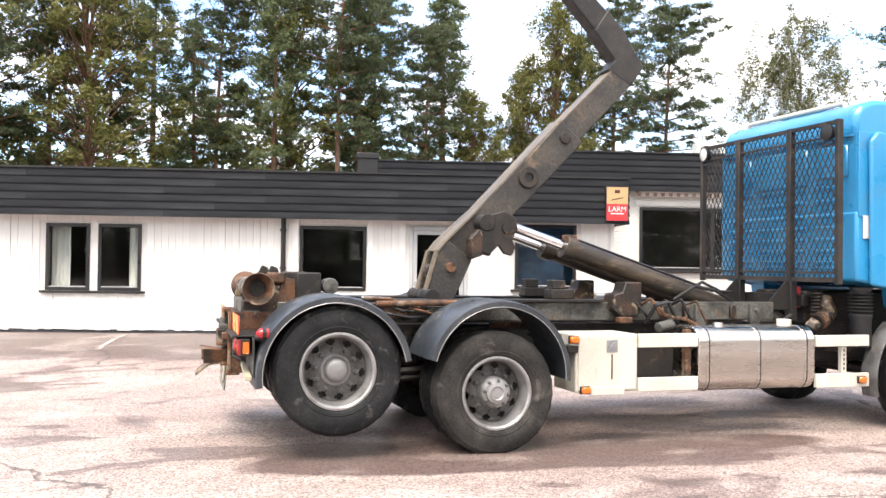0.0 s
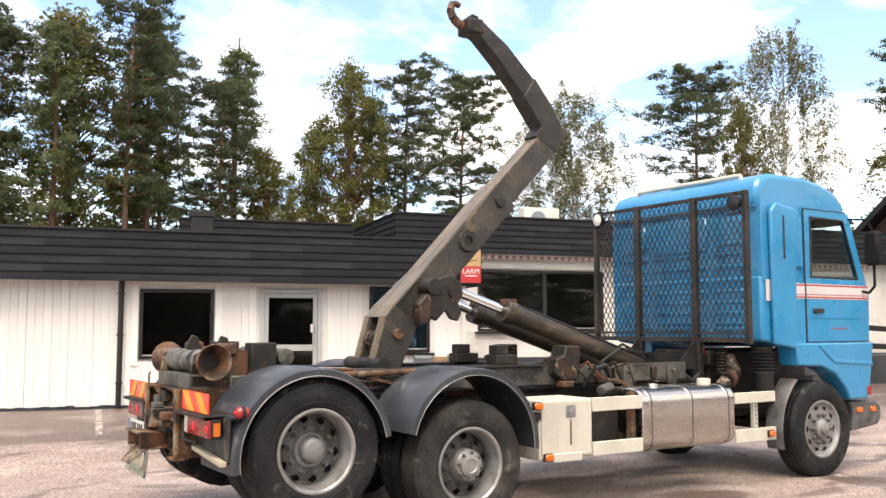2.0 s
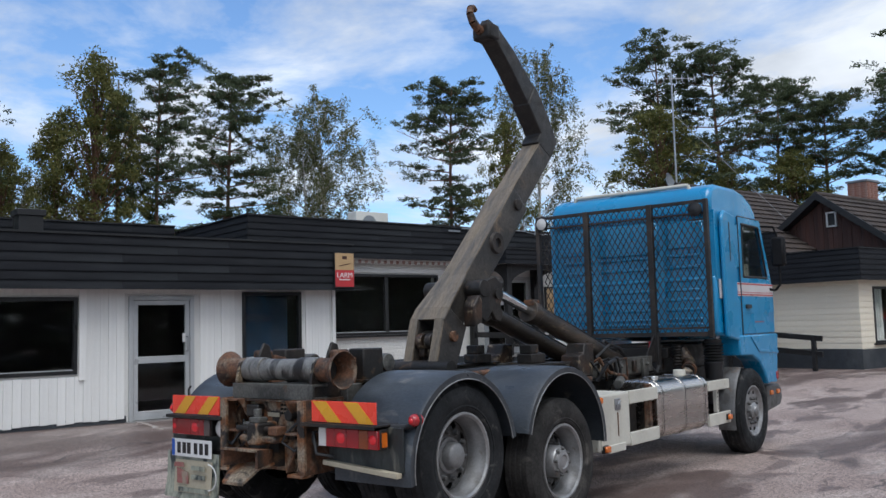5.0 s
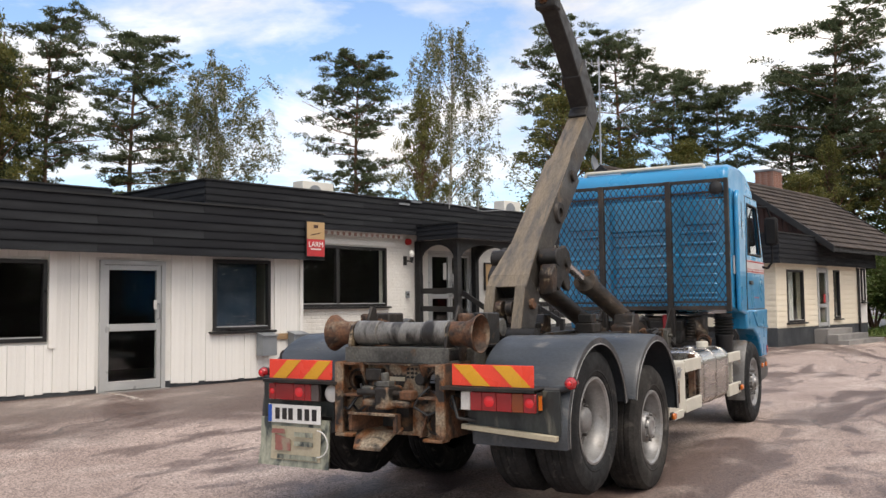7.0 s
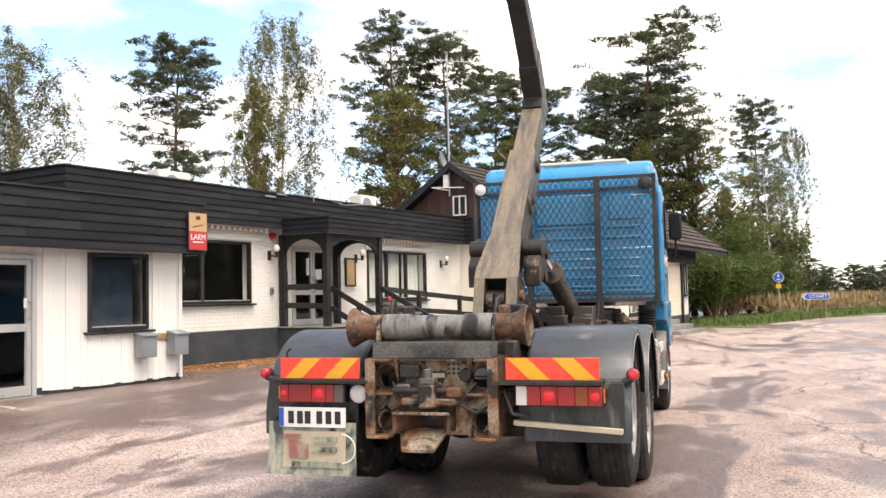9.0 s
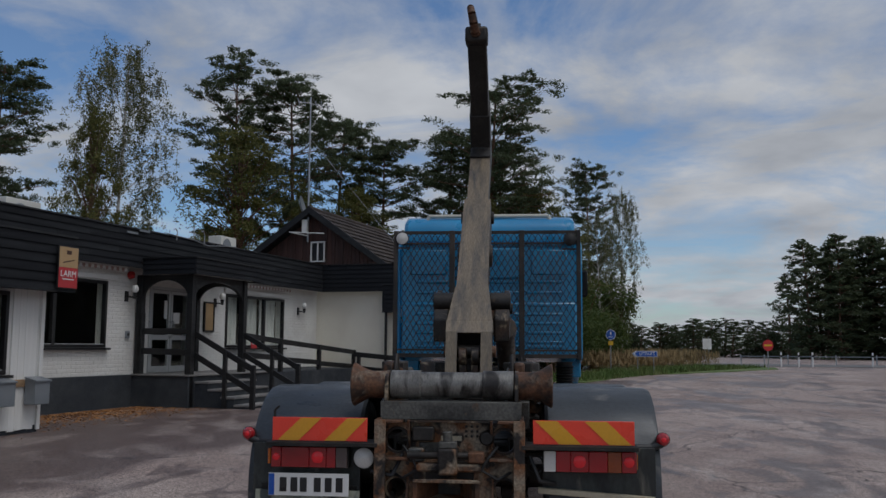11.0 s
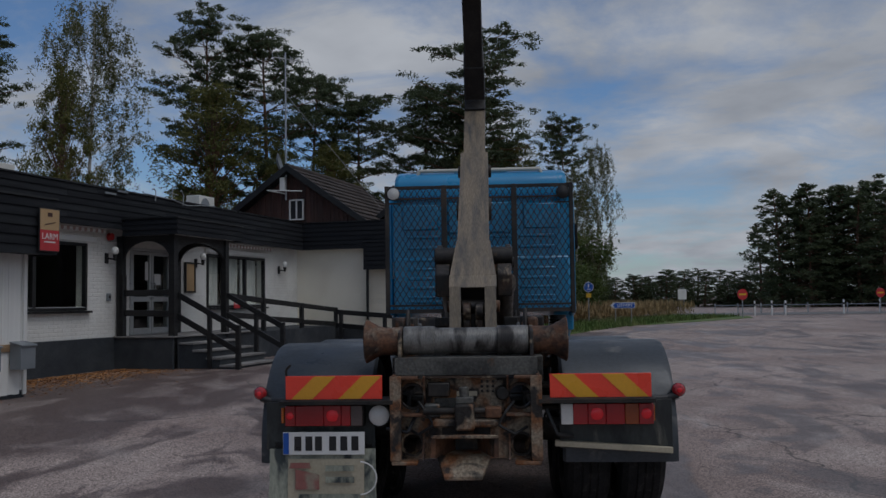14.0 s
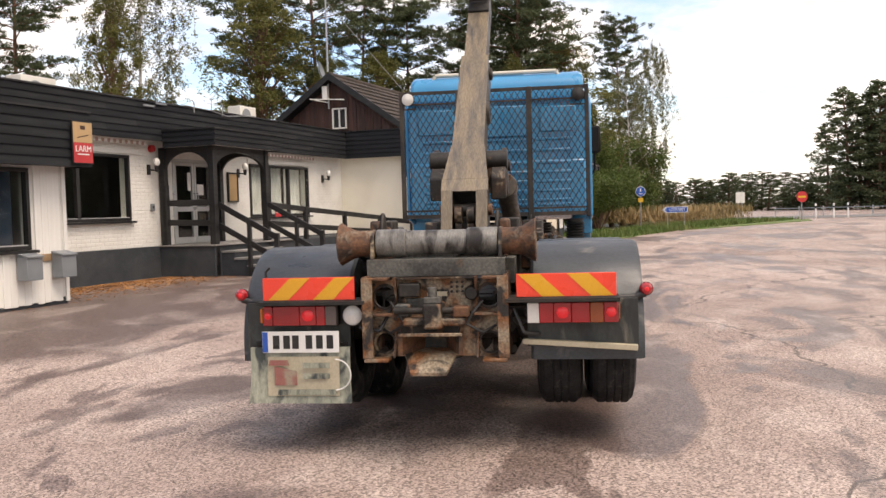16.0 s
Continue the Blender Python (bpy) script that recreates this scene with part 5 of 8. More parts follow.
# bushes and woods beyond the house and along the road
for i in range(14):
    plant("bush", 33 + i * 1.0 + r.uniform(-0.4, 0.4), 7.6 - i * 0.32 + r.uniform(-1.0, 1.4), r.uniform(2.6, 5.0), i)
for i in range(64):
    f = i / 63
    plant("far", 112 - 6 * f + r.uniform(-6, 6), 11 - f * 38 + r.uniform(-1.5, 1.5), (r.uniform(5.6, 7.6) - 2.0 * f) * (0.88 if i % 2 else 1.0), i, wide=2.1)
for i in range(62):
    f = i / 61
    plant("far", 94 - f * 26 + r.uniform(-4, 6), -23.4 - f * 43 + r.uniform(-1.5, 1.5), (r.uniform(15.0, 18.5) + 3.0 * f) * (0.86 if i % 2 else 1), i, wide=1.15)
# same wood across the road, unseen behind the walk, added to darken window reflections
for i in range(44):
    f = (i % 22) / 21
    plant("far", 66 - f * 116 + r.uniform(-1.5, 1.5), -46 - 6 * (i // 22) + 8 * abs(f - 0.5) + r.uniform(-2, 2), r.uniform(12, 16), i, wide=2.0)

# ---- verge, road, reeds and signs ----
def verge():
    s = Shape()
    pts = [(29.0, 5.2), (31.0, 4.2), (35.0, 2.6), (36.5, 0.6), (40.0, -2.8), (45.0, -6.5), (49.0, -7.5), (54, -4), (60, 10), (70, 30), (40, 30), (31, 12)]
    n = len(pts)
    s.add([(x, y, ground_z(x, y) + 0.03) for x, y in pts] + [(x, y, -0.3) for x, y in pts], [tuple(range(n))] + [(i, (i + 1) % n, n + (i + 1) % n, n + i) for i in range(n)])
    tagged(part("grass_verge", s, M_GRASS), "grassy verge at the edge of the asphalt yard", "grass", kind="structure")


verge()
s = Shape()
rg = random.Random(12)
for _ in range(7000):
    x = rg.uniform(29.5, 49)
    y = 5.0 - (x - 29.5) * 0.62 + rg.uniform(0.1, 4.0)
    h = rg.uniform(0.08, 0.28)
    a = rg.uniform(0, 3.14)
    z = ground_z(x, y) + 0.02
    s.add([(x - 0.03 * math.cos(a), y - 0.03 * math.sin(a), z), (x + 0.03 * math.cos(a), y + 0.03 * math.sin(a), z), (x + rg.uniform(-0.08, 0.08), y + rg.uniform(-0.08, 0.08), z + h)], [(0, 1, 2)])
tagged(part("grass", s, M_GRASS, tidy=False), "uncut green grass along the yard's edge", "grass", kind="stuff")
s = Shape()
for _ in range(4200):
    x = rg.uniform(40, 51)
    y = 4.6 - (x - 38) * 0.75 + rg.uniform(0.2, 4.5)
    h = rg.uniform(0.3, 1.05)
    a = rg.uniform(0, 3.14)
    lean = (rg.uniform(-0.2, 0.2), rg.uniform(-0.2, 0.2))
    g = ground_z(x, y)
    s.add([(x - 0.014, y, g), (x + 0.014, y, g), (x + lean[0], y + lean[1], g + h)], [(0, 1, 2)])
    h = h + g
    s.add([(x + lean[0] * 0.8 - 0.04 * math.cos(a), y + lean[1] * 0.8 - 0.04 * math.sin(a), h * 0.8), (x + lean[0] * 0.8 + 0.04 * math.cos(a), y + lean[1] * 0.8 + 0.04 * math.sin(a), h * 0.85), (x + lean[0] * 1.1, y + lean[1] * 1.1, h * 1.08)], [(0, 1, 2)])
tagged(part("reeds", s, M_REED, tidy=False), "tall dry brown reeds behind the exit sign", "reeds", kind="stuff")
s = Shape()
road = [(47.5, -60), (49, -30), (52.5, -9), (58, 6), (70, 30)]
wid = 7.5
s.add([(x, y, ground_z(x, y) + 0.02) for x, y in road] + [(x + wid, y - 1.5, ground_z(x + wid, y - 1.5) + 0.03) for x, y in road], [(i, i + 1, len(road) + i + 1, len(road) + i) for i in range(len(road) - 1)])
M_ROAD = material("grey_road_asphalt", (0.16, 0.155, 0.15), (0.12, 0.118, 0.115), 0.7, big=0.3, fine=60, grain=0.2, bump=0.2)
tagged(part("road", s, M_ROAD), "grey asphalt public road beyond the yard", "road", kind="structure")


t = thing("exit_sign", pose(37.1, 1.77, ground_z(37.1, 1.77), 0, 0, -86), "blue arrow-ended exit sign with white letters on two posts", "road sign")
w, h, zc = 0.58, 0.135, 1.31 - ground_z(37.1, 1.77)
part("panel", Shape().prism([(-w, zc), (-w + 0.16, zc - h), (w, zc - h), (w, zc + h), (-w + 0.16, zc + h)], "y", -0.02, 0.0), M_SIGN_WHITE, t)
part("field", Shape().prism([(-w + 0.03, zc), (-w + 0.17, zc - h + 0.022), (w - 0.022, zc - h + 0.022), (w - 0.022, zc + h - 0.022), (-w + 0.17, zc + h - 0.022)], "y", -0.026, -0.02), M_SIGN_BLUE, t)
part("arrow", Shape().prism([(-w + 0.05, zc), (-w + 0.18, zc - h + 0.04), (-w + 0.23, zc - h + 0.04), (-w + 0.12, zc), (-w + 0.23, zc + h - 0.04), (-w + 0.18, zc + h - 0.04)], "y", -0.031, -0.026), M_SIGN_WHITE, t)
lettering("letters", "UTFART", 0.20, M_SIGN_WHITE, t, pose(0.12, -0.028, zc, 90, 0, 0))
for x in (-0.32, 0.42):
    part("post", Shape().cyl((x, 0.03, -0.2), (x, 0.03, zc + h), 0.025, 0.025, 10), M_GALV, t)
t = thing("path_sign", pose(38.65, 3.12, ground_z(38.65, 3.12) - 0.0, 0, 0, -84), "round blue footpath sign over a small yellow plate", "road sign")
part("post", Shape().cyl((0, 0.03, -0.2), (0, 0.03, 2.05), 0.03, 0.03, 10), M_GALV, t)
part("rim", Shape().cyl((0, -0.02, 1.76), (0, 0, 1.76), 0.24, 0.24, 32), M_SIGN_WHITE, t)
part("disc", Shape().cyl((0, -0.026, 1.76), (0, -0.02, 1.76), 0.22, 0.22, 32), M_SIGN_BLUE, t)
part("symbol", Shape().box(-0.03, 0.03, -0.031, -0.026, 1.76, 1.90).box(-0.09, 0.09, -0.031, -0.026, 1.64, 1.67), M_SIGN_WHITE, t)
part("plate", Shape().box(-0.12, 0.12, -0.02, 0, 1.26, 1.46), M_SIGN_YELLOW, t)
for x, y, turn in ((45.7, -6.2, -80), (53.0, -16.9, -80)):
    t = thing("no_entry_sign", pose(x, y, ground_z(x, y) - 0.05, 0, 0, turn), "round red no-entry sign with a yellow bar on a post", "road sign", "no-entry signs")
    part("post", Shape().cyl((0, 0.03, -0.2), (0, 0.03, 1.6), 0.03, 0.03, 10), M_GALV, t)
    part("disc", Shape().cyl((0, -0.02, 1.35), (0, 0, 1.35), 0.30, 0.30, 32), M_SIGN_RED, t)
    part("bar", Shape().box(-0.22, 0.22, -0.026, -0.02, 1.30, 1.40), M_SIGN_YELLOW, t)
t = thing("road_sign", pose(52.0, -4.3, ground_z(52, -4.3) - 0.3, 0, 0, -80), "small white sign plate seen on two posts", "road sign")
part("plate", Shape().box(-0.28, 0.28, -0.02, 0, 1.35, 2.0), M_SIGN_WHITE, t)
for x in (-0.12, 0.12):
    part("post", Shape().cyl((x, 0.02, -0.2), (x, 0.02, 2.1), 0.025, 0.025, 8), M_GALV, t)
for k, (x, y) in enumerate(((51.0, -3.2), (51.5, -8.6), (52.0, -9.8), (52.2, -10.7), (53.0, -14.6), (54.5, -17.5))):
    t = thing("marker_post", pose(x, y, ground_z(x, y) - 0.15), "white and black roadside marker post", "marker post", "marker posts")
    part("stake", Shape().box(-0.05, 0.05, -0.04, 0.04, -0.1, 1.05), M_SIGN_WHITE, t, bevel=0.01)
    part("band", Shape().box(-0.052, 0.052, -0.042, 0.042, 0.75, 0.88), M_FRAME_BLACK, t)
rail = thing("guard_rail", pose(0, 0, 0.42), "grey steel guard rail along the far side of the road", "guard rail")
line = [(58.5, -8), (57.5, -14), (56, -24), (55.3, -36), (55.0, -50)]
for (xa, ya), (xb, yb) in zip(line, line[1:]):
    part("beam", Shape().bar((xa, ya, 0.62), (xb, yb, 0.62), 0.03, 0.06), M_GREY_BOX, rail)
    n = 4
    for k in range(n):
        f = k / n
        part("post", Shape().box(-0.05, 0.05, -0.03, 0.03, -0.1, 0.75), M_GALV, rail, m=pose(xa + (xb - xa) * f + 0.06, ya + (yb - ya) * f, 0))

s = Shape()
rg = random.Random(17)
for _ in range(9000):
    u = rg.uniform(4.6, 12.5)
    v = 2.2 - abs(rg.gauss(0, 0.85)) - 0.05
    p = B @ Vector((u, v, 0))
    z = ground_z(p.x, p.y) + 0.006
    a, w = rg.uniform(0, 6.28), rg.uniform(0.015, 0.045)
    d = Vector((math.cos(a), math.sin(a), 0)) * w
    e = Vector((-d.y, d.x, 0)) * 0.35
    s.add([(p.x - d.x, p.y - d.y, z), (p.x + e.x, p.y + e.y, z + rg.uniform(0.002, 0.012)), (p.x + d.x, p.y + d.y, z)], [(0, 1, 2)])
M_LITTER = material("rusty_leaf_litter", (0.36, 0.17, 0.055), (0.22, 0.10, 0.04), 0.9, big=2, fine=40, grain=0.3, bump=0)
tagged(part("leaf_litter", s, M_LITTER, tidy=False), "strewn rust-brown leaves along the foot of the wall", "leaves", kind="stuff")


# ---- the hook-lift truck: x forward from the tail, y to its left, z up ----
M_BLUE = material("faded_blue_cab_paint", (0.020, 0.245, 0.48), (0.014, 0.205, 0.42), 0.33, big=0.9, fine=70, grain=0.04, bump=0.02, third=(0.07, 0.16, 0.26), third_range=(0.63, 0.85), third_scale=2.2, coat=0.4)
M_RUBBER = material("dusty_tyre_rubber", (0.008, 0.009, 0.010), (0.018, 0.019, 0.020), 0.7, big=3.5, fine=60, grain=0.35, bump=0.2, third=(0.10, 0.095, 0.088), third_range=(0.61, 0.78), third_scale=9, specular=0.25)
M_RUBBER_DUSTY = material("clay_dusted_tyre_rubber", (0.020, 0.019, 0.018), (0.042, 0.039, 0.036), 0.85, big=3.0, fine=50, grain=0.3, bump=0.2, third=(0.11, 0.10, 0.09), third_range=(0.60, 0.78), third_scale=4.5, specular=0.25)
# grimy grey, darkened: the shade deep in the wheel is in this colour
M_DISC_SHADE = material("grimy_shaded_wheel_disc", (0.115, 0.112, 0.108), (0.060, 0.057, 0.053), 0.6, 0.2, big=7, fine=60, grain=0.2, bump=0.12, third=(0.10, 0.055, 0.03), third_range=(0.62, 0.78), third_scale=10)
M_RIM = material("dull_silver_rim", (0.31, 0.31, 0.31), (0.19, 0.185, 0.178), 0.42, 0.5, big=4, fine=60, grain=0.1, bump=0.05, third=(0.14, 0.11, 0.08), third_range=(0.66, 0.8), third_scale=8)
M_HUB = material("dull_grey_hub_casting", (0.20, 0.20, 0.20), (0.13, 0.128, 0.125), 0.5, 0.3, big=6, fine=70, grain=0.12, bump=0.08, third=(0.05, 0.045, 0.04), third_range=(0.60, 0.74), third_scale=9)
M_RIM_DARK = material("grimy_grey_hub", (0.13, 0.13, 0.13), (0.07, 0.067, 0.063), 0.55, 0.3, big=6, fine=60, grain=0.15, bump=0.1, third=(0.12, 0.07, 0.04), third_range=(0.62, 0.78), third_scale=9)
M_FENDER = material("blue_grey_mudguard_plastic", (0.030, 0.036, 0.043), (0.056, 0.063, 0.070), 0.42, big=2.4, fine=80, grain=0.22, bump=0.1, third=(0.20, 0.19, 0.17), third_range=(0.62, 0.80), third_scale=7, stretch=(1, 0.5, 1))
M_STEEL = material("greasy_black_steel", (0.013, 0.012, 0.011), (0.036, 0.029, 0.024), 0.55, 0.25, big=3, fine=45, grain=0.3, bump=0.15, third=(0.11, 0.065, 0.036), third_range=(0.6, 0.74), third_scale=7)
M_STEEL_GREY = material("dirty_grey_steel", (0.10, 0.098, 0.088), (0.032, 0.031, 0.029), 0.5, 0.25, big=5, fine=55, grain=0.35, bump=0.25, third=(0.13, 0.075, 0.04), third_range=(0.60, 0.70), third_scale=9)
M_RUST = material("rusted_steel", (0.115, 0.052, 0.025), (0.020, 0.015, 0.012), 0.75, big=9, fine=50, grain=0.35, bump=0.3, third=(0.20, 0.155, 0.11), third_range=(0.58, 0.70), third_scale=8)
M_RUST_DARK = material("grease_caked_rusty_steel", (0.016, 0.013, 0.011), (0.055, 0.030, 0.017), 0.5, 0.2, big=5, fine=45, grain=0.35, bump=0.3, third=(0.26, 0.20, 0.13), third_range=(0.56, 0.68), third_scale=9)
M_RUST_PALE = material("scraped_rusty_plate", (0.24, 0.195, 0.14), (0.17, 0.070, 0.026), 0.65, 0.15, big=7, amount=(0.40, 0.58), fine=60, grain=0.45, bump=0.5, third=(0.018, 0.015, 0.013), third_range=(0.51, 0.60), third_scale=6)
M_ROLLER = material("greasy_polished_tube", (0.20, 0.195, 0.18), (0.075, 0.068, 0.062), 0.45, 0.3, big=4, fine=50, grain=0.25, bump=0.1, stretch=(1, 2.5, 1), third=(0.02, 0.018, 0.017), third_range=(0.54, 0.66), third_scale=4)
M_BOOM = material("worn_dark_boom_paint", (0.033, 0.031, 0.029), (0.066, 0.057, 0.047), 0.5, 0.15, big=2.6, fine=55, grain=0.3, bump=0.18, third=(0.17, 0.12, 0.075), third_range=(0.60, 0.76), third_scale=6, stretch=(0.7, 1.5, 0.7))
M_BOOM_TOP = material("scraped_tan_boom_plate", (0.20, 0.158, 0.108), (0.125, 0.104, 0.080), 0.45, 0.15, big=2.6, fine=40, grain=0.3, bump=0.2, third=(0.070, 0.066, 0.062), third_range=(0.44, 0.72), third_scale=4.0, stretch=(0.6, 3.4, 0.6))
# darker copy of the boom paint: the underside's shade is in the colour
M_JIB_SHADE = material("grimy_shaded_jib_paint", (0.016, 0.015, 0.0145), (0.034, 0.030, 0.026), 0.5, 0.15, big=3, fine=55, grain=0.3, bump=0.18, third=(0.10, 0.06, 0.035), third_range=(0.64, 0.78), third_scale=7)
M_CYLINDER = material("oily_brown_cylinder_paint", (0.035, 0.028, 0.022), (0.085, 0.062, 0.042), 0.42, 0.2, big=2.5, fine=45, grain=0.25, bump=0.1, stretch=(0.6, 3, 3), third=(0.22, 0.17, 0.11), third_range=(0.62, 0.76), third_scale=4)
M_CHROME = material("chromed_piston_rod", (0.72, 0.73, 0.74), (0.66, 0.66, 0.67), 0.15, 1.0, fine=60, grain=0.03, bump=0, rough_var=0.05)
M_TANK = material("brushed_aluminium_tank", (0.60, 0.57, 0.53), (0.46, 0.43, 0.39), 0.26, 1.0, big=1.5, fine=90, grain=0.03, bump=0.015, stretch=(0.3, 3, 3), rough_var=0.1)
M_CREAM = material("dirty_cream_paint", (0.55, 0.53, 0.46), (0.46, 0.44, 0.38), 0.5, big=2, fine=60, grain=0.06, bump=0.05, third=(0.25, 0.17, 0.09), third_range=(0.66, 0.8), third_scale=5)
M_GUARD = material("brown_black_guard_steel", (0.02, 0.018, 0.017), (0.05, 0.038, 0.03), 0.6, 0.2, big=3, fine=60, grain=0.25, bump=0.1)
M_CHEV_RED = material("red_reflective_board", (0.80, 0.060, 0.03), (0.72, 0.05, 0.028), 0.35, fine=90, grain=0.05, bump=0)
M_CHEV_YEL = material("yellow_reflective_board", (0.66, 0.33, 0.02), (0.60, 0.29, 0.018), 0.35, fine=90, grain=0.05, bump=0)
M_LENS_RED = material("red_lamp_lens", (0.34, 0.014, 0.018), (0.22, 0.010, 0.012), 0.15, fine=120, grain=0.1, bump=0.1, coat=0.4)
M_LENS_LIT = material("lit_red_lamp", (0.48, 0.016, 0.022), (0.40, 0.014, 0.02), 0.15, fine=120, grain=0.1, bump=0.1, emit=(1.0, 0.025, 0.035, 0.16))
M_LENS_ORANGE = material("orange_lamp_lens", (0.62, 0.15, 0.015), (0.55, 0.13, 0.012), 0.2, fine=120, grain=0.1, bump=0.1, coat=0.4)
M_LENS_WHITE = material("clear_lamp_lens", (0.62, 0.61, 0.58), (0.55, 0.54, 0.51), 0.15, fine=120, grain=0.08, bump=0.1, coat=0.4)
M_LENS_SMOKE = material("smoked_lamp_lens", (0.10, 0.075, 0.07), (0.06, 0.045, 0.042), 0.2, fine=120, grain=0.1, bump=0.1, coat=0.4)
M_LENS_AMBER = material("dull_amber_lens", (0.26, 0.055, 0.012), (0.20, 0.04, 0.01), 0.2, fine=120, grain=0.1, bump=0.1, coat=0.4)
M_MATTE = material("matte_black_plastic", (0.009, 0.009, 0.010), (0.016, 0.016, 0.016), 0.8, fine=80, grain=0.15, bump=0.05, specular=0.2)
M_PLATE = material("white_number_plate", (0.70, 0.70, 0.68), (0.62, 0.62, 0.60), 0.4, fine=90, grain=0.04, bump=0)
M_FLAP = material("grimy_pale_mud_flap", (0.30, 0.31, 0.245), (0.17, 0.19, 0.155), 0.5, big=7, fine=60, grain=0.2, bump=0.08, third=(0.035, 0.045, 0.045), third_range=(0.52, 0.64), third_scale=6, stretch=(1, 1.4, 0.6))
M_FLAP_RED = material("faded_red_print", (0.26, 0.10, 0.085), (0.28, 0.24, 0.18), 0.6, big=9, fine=60, grain=0.1, bump=0)
M_FLAP_TAN = material("faded_tan_print", (0.42, 0.37, 0.27), (0.36, 0.32, 0.23), 0.6, fine=60, grain=0.1, bump=0)
M_GRIME = material("muddy_black_plastic", (0.016, 0.019, 0.019), (0.045, 0.052, 0.048), 0.5, big=5, fine=60, grain=0.3, bump=0.15, stretch=(1, 1, 0.45), third=(0.16, 0.15, 0.12), third_range=(0.56, 0.72), third_scale=6)
M_HOSE = material("black_rubber_hose", (0.010, 0.010, 0.011), (0.03, 0.03, 0.03), 0.5, fine=80, grain=0.15, bump=0.05)
M_STRIPE = material("pale_grey_stripe", (0.60, 0.57, 0.57), (0.52, 0.50, 0.50), 0.4, fine=70, grain=0.04, bump=0.02)
M_STRIPE_RED = material("red_stripe", (0.42, 0.05, 0.06), (0.36, 0.045, 0.05), 0.4, fine=70, grain=0.04, bump=0)
M_SEAT = material("dark_seat_cloth", (0.03, 0.03, 0.032), (0.045, 0.045, 0.045), 0.9, fine=90, grain=0.15)

truck = thing("hooklift_truck", pose(0, 8.49, 0, 0, 0, -1.25), "blue-cabbed hook-lift truck with raised dark hook arm and no load", "truck")
SIDES = (("right", -1), ("left", 1))


def tp(name, shape, mat, label="", bevel=0.0, parent=None, angle=38):
    return part(name, shape, mat, parent or truck, label, bevel, angle=angle)


# wheels
def tyre_shape(R, width, seg=84):
    half = [(0.306, 0.045), (0.322, 0.022), (0.335, 0.012), (0.352, 0.010), (0.356, 0.004), (0.364, 0.004), (0.368, 0.006), (0.40, -0.002), (0.44, 0.001), (0.470, 0.009), (0.498, 0.018), (0.503, 0.026), (R - 0.012, 0.040), (R, 0.052)]
    tread = []
    w4 = (width - 0.104) / 4
    for k in range(4):
        a = 0.052 + k * w4
        tread += [(R, a + 0.006), (R, a + w4 - 0.012), (R - 0.008, a + w4 - 0.008), (R - 0.008, a + w4 - 0.002)] if k < 3 else [(R, a + 0.006)]
    prof = half + tread + [(r, width - h) for r, h in half[::-1]]
    s = Shape()
    n = len(prof)
    for j, (r, h) in enumerate(prof):
        for i in range(seg):
            a = 2 * math.pi * (i + (0.5 if len(half) <= j <= len(half) + 5 else 0)) / seg
            q = r - (0.005 if i % 3 == 0 and r > R - 0.013 and (h < 0.075 or h > width - 0.075) else 0.0)
            s.v.append((q * math.cos(a), h, q * math.sin(a)))
    for j in range(n - 1):
        for i in range(seg):
            k = (i + 1) % seg
            s.f.append((j * seg + i, (j + 1) * seg + i, (j + 1) * seg + k, j * seg + k))
    return s


def ring(s, prof, seg=48, y0=0.0):
    n = len(prof)
    k0 = len(s.v)
    for r, h in prof:
        for i in range(seg):
            a = 2 * math.pi * i / seg
            s.v.append((r * math.cos(a), y0 + h, r * math.sin(a)))
    for j in range(n - 1):
        for i in range(seg):
            k = (i + 1) % seg
            s.f.append((k0 + j * seg + i, k0 + (j + 1) * seg + i, k0 + (j + 1) * seg + k, k0 + j * seg + k))
    return s


def disc_with_holes(s, r_in, r_out, depth, dish=0.0, holes=10, r_h=0.230, half=0.027):
    """The wheel disc: rings of faces with rounded openings left free; dish lifts the inner ring outwards."""
    seg = holes * 8
    rows = [(r_out, depth - 0.014), (r_h + half, depth), (r_h + half * 0.5, depth), (r_h, depth), (r_h - half * 0.5, depth - dish * 0.25), (r_h - half, depth - dish * 0.5), (r_in + 0.03, depth - dish), (r_in, depth - dish)]
    gap = {1: (3, 4), 2: (2, 3, 4, 5), 3: (2, 3, 4, 5), 4: (3, 4)}
    k0 = len(s.v)
    for r, h in rows:
        for i in range(seg):
            a = 2 * math.pi * i / seg
            s.v.append((r * math.cos(a), h, r * math.sin(a)))
    for j in range(len(rows) - 1):
        for i in range(seg):
            if i % 8 in gap.get(j, ()):
                continue
            k = (i + 1) % seg
            s.f.append((k0 + j * seg + i, k0 + (j + 1) * seg + i, k0 + (j + 1) * seg + k, k0 + j * seg + k))
    return s


TYRE = tyre_shape(0.530, 0.305).mesh("tyre", M_RUBBER)
NUT = Shape().lathe([(0.001, 0.036), (0.012, 0.036), (0.018, 0.028), (0.018, 0.006), (0.024, 0.005), (0.024, 0.0)], (0, 0, 0), (0, -1, 0), 12).mesh("nut", M_RIM_DARK)
deep = ring(Shape(), [(0.306, 0.045), (0.318, 0.030), (0.316, 0.018), (0.300, 0.016), (0.285, 0.030), (0.278, 0.085), (0.266, 0.105), (0.264, 0.185)])
ring(deep, [(0.266, 0.185), (0.285, 0.23), (0.300, 0.27)])
DISC = disc_with_holes(Shape(), 0.10, 0.262, 0.196, 0.030).mesh("disc", M_DISC_SHADE)
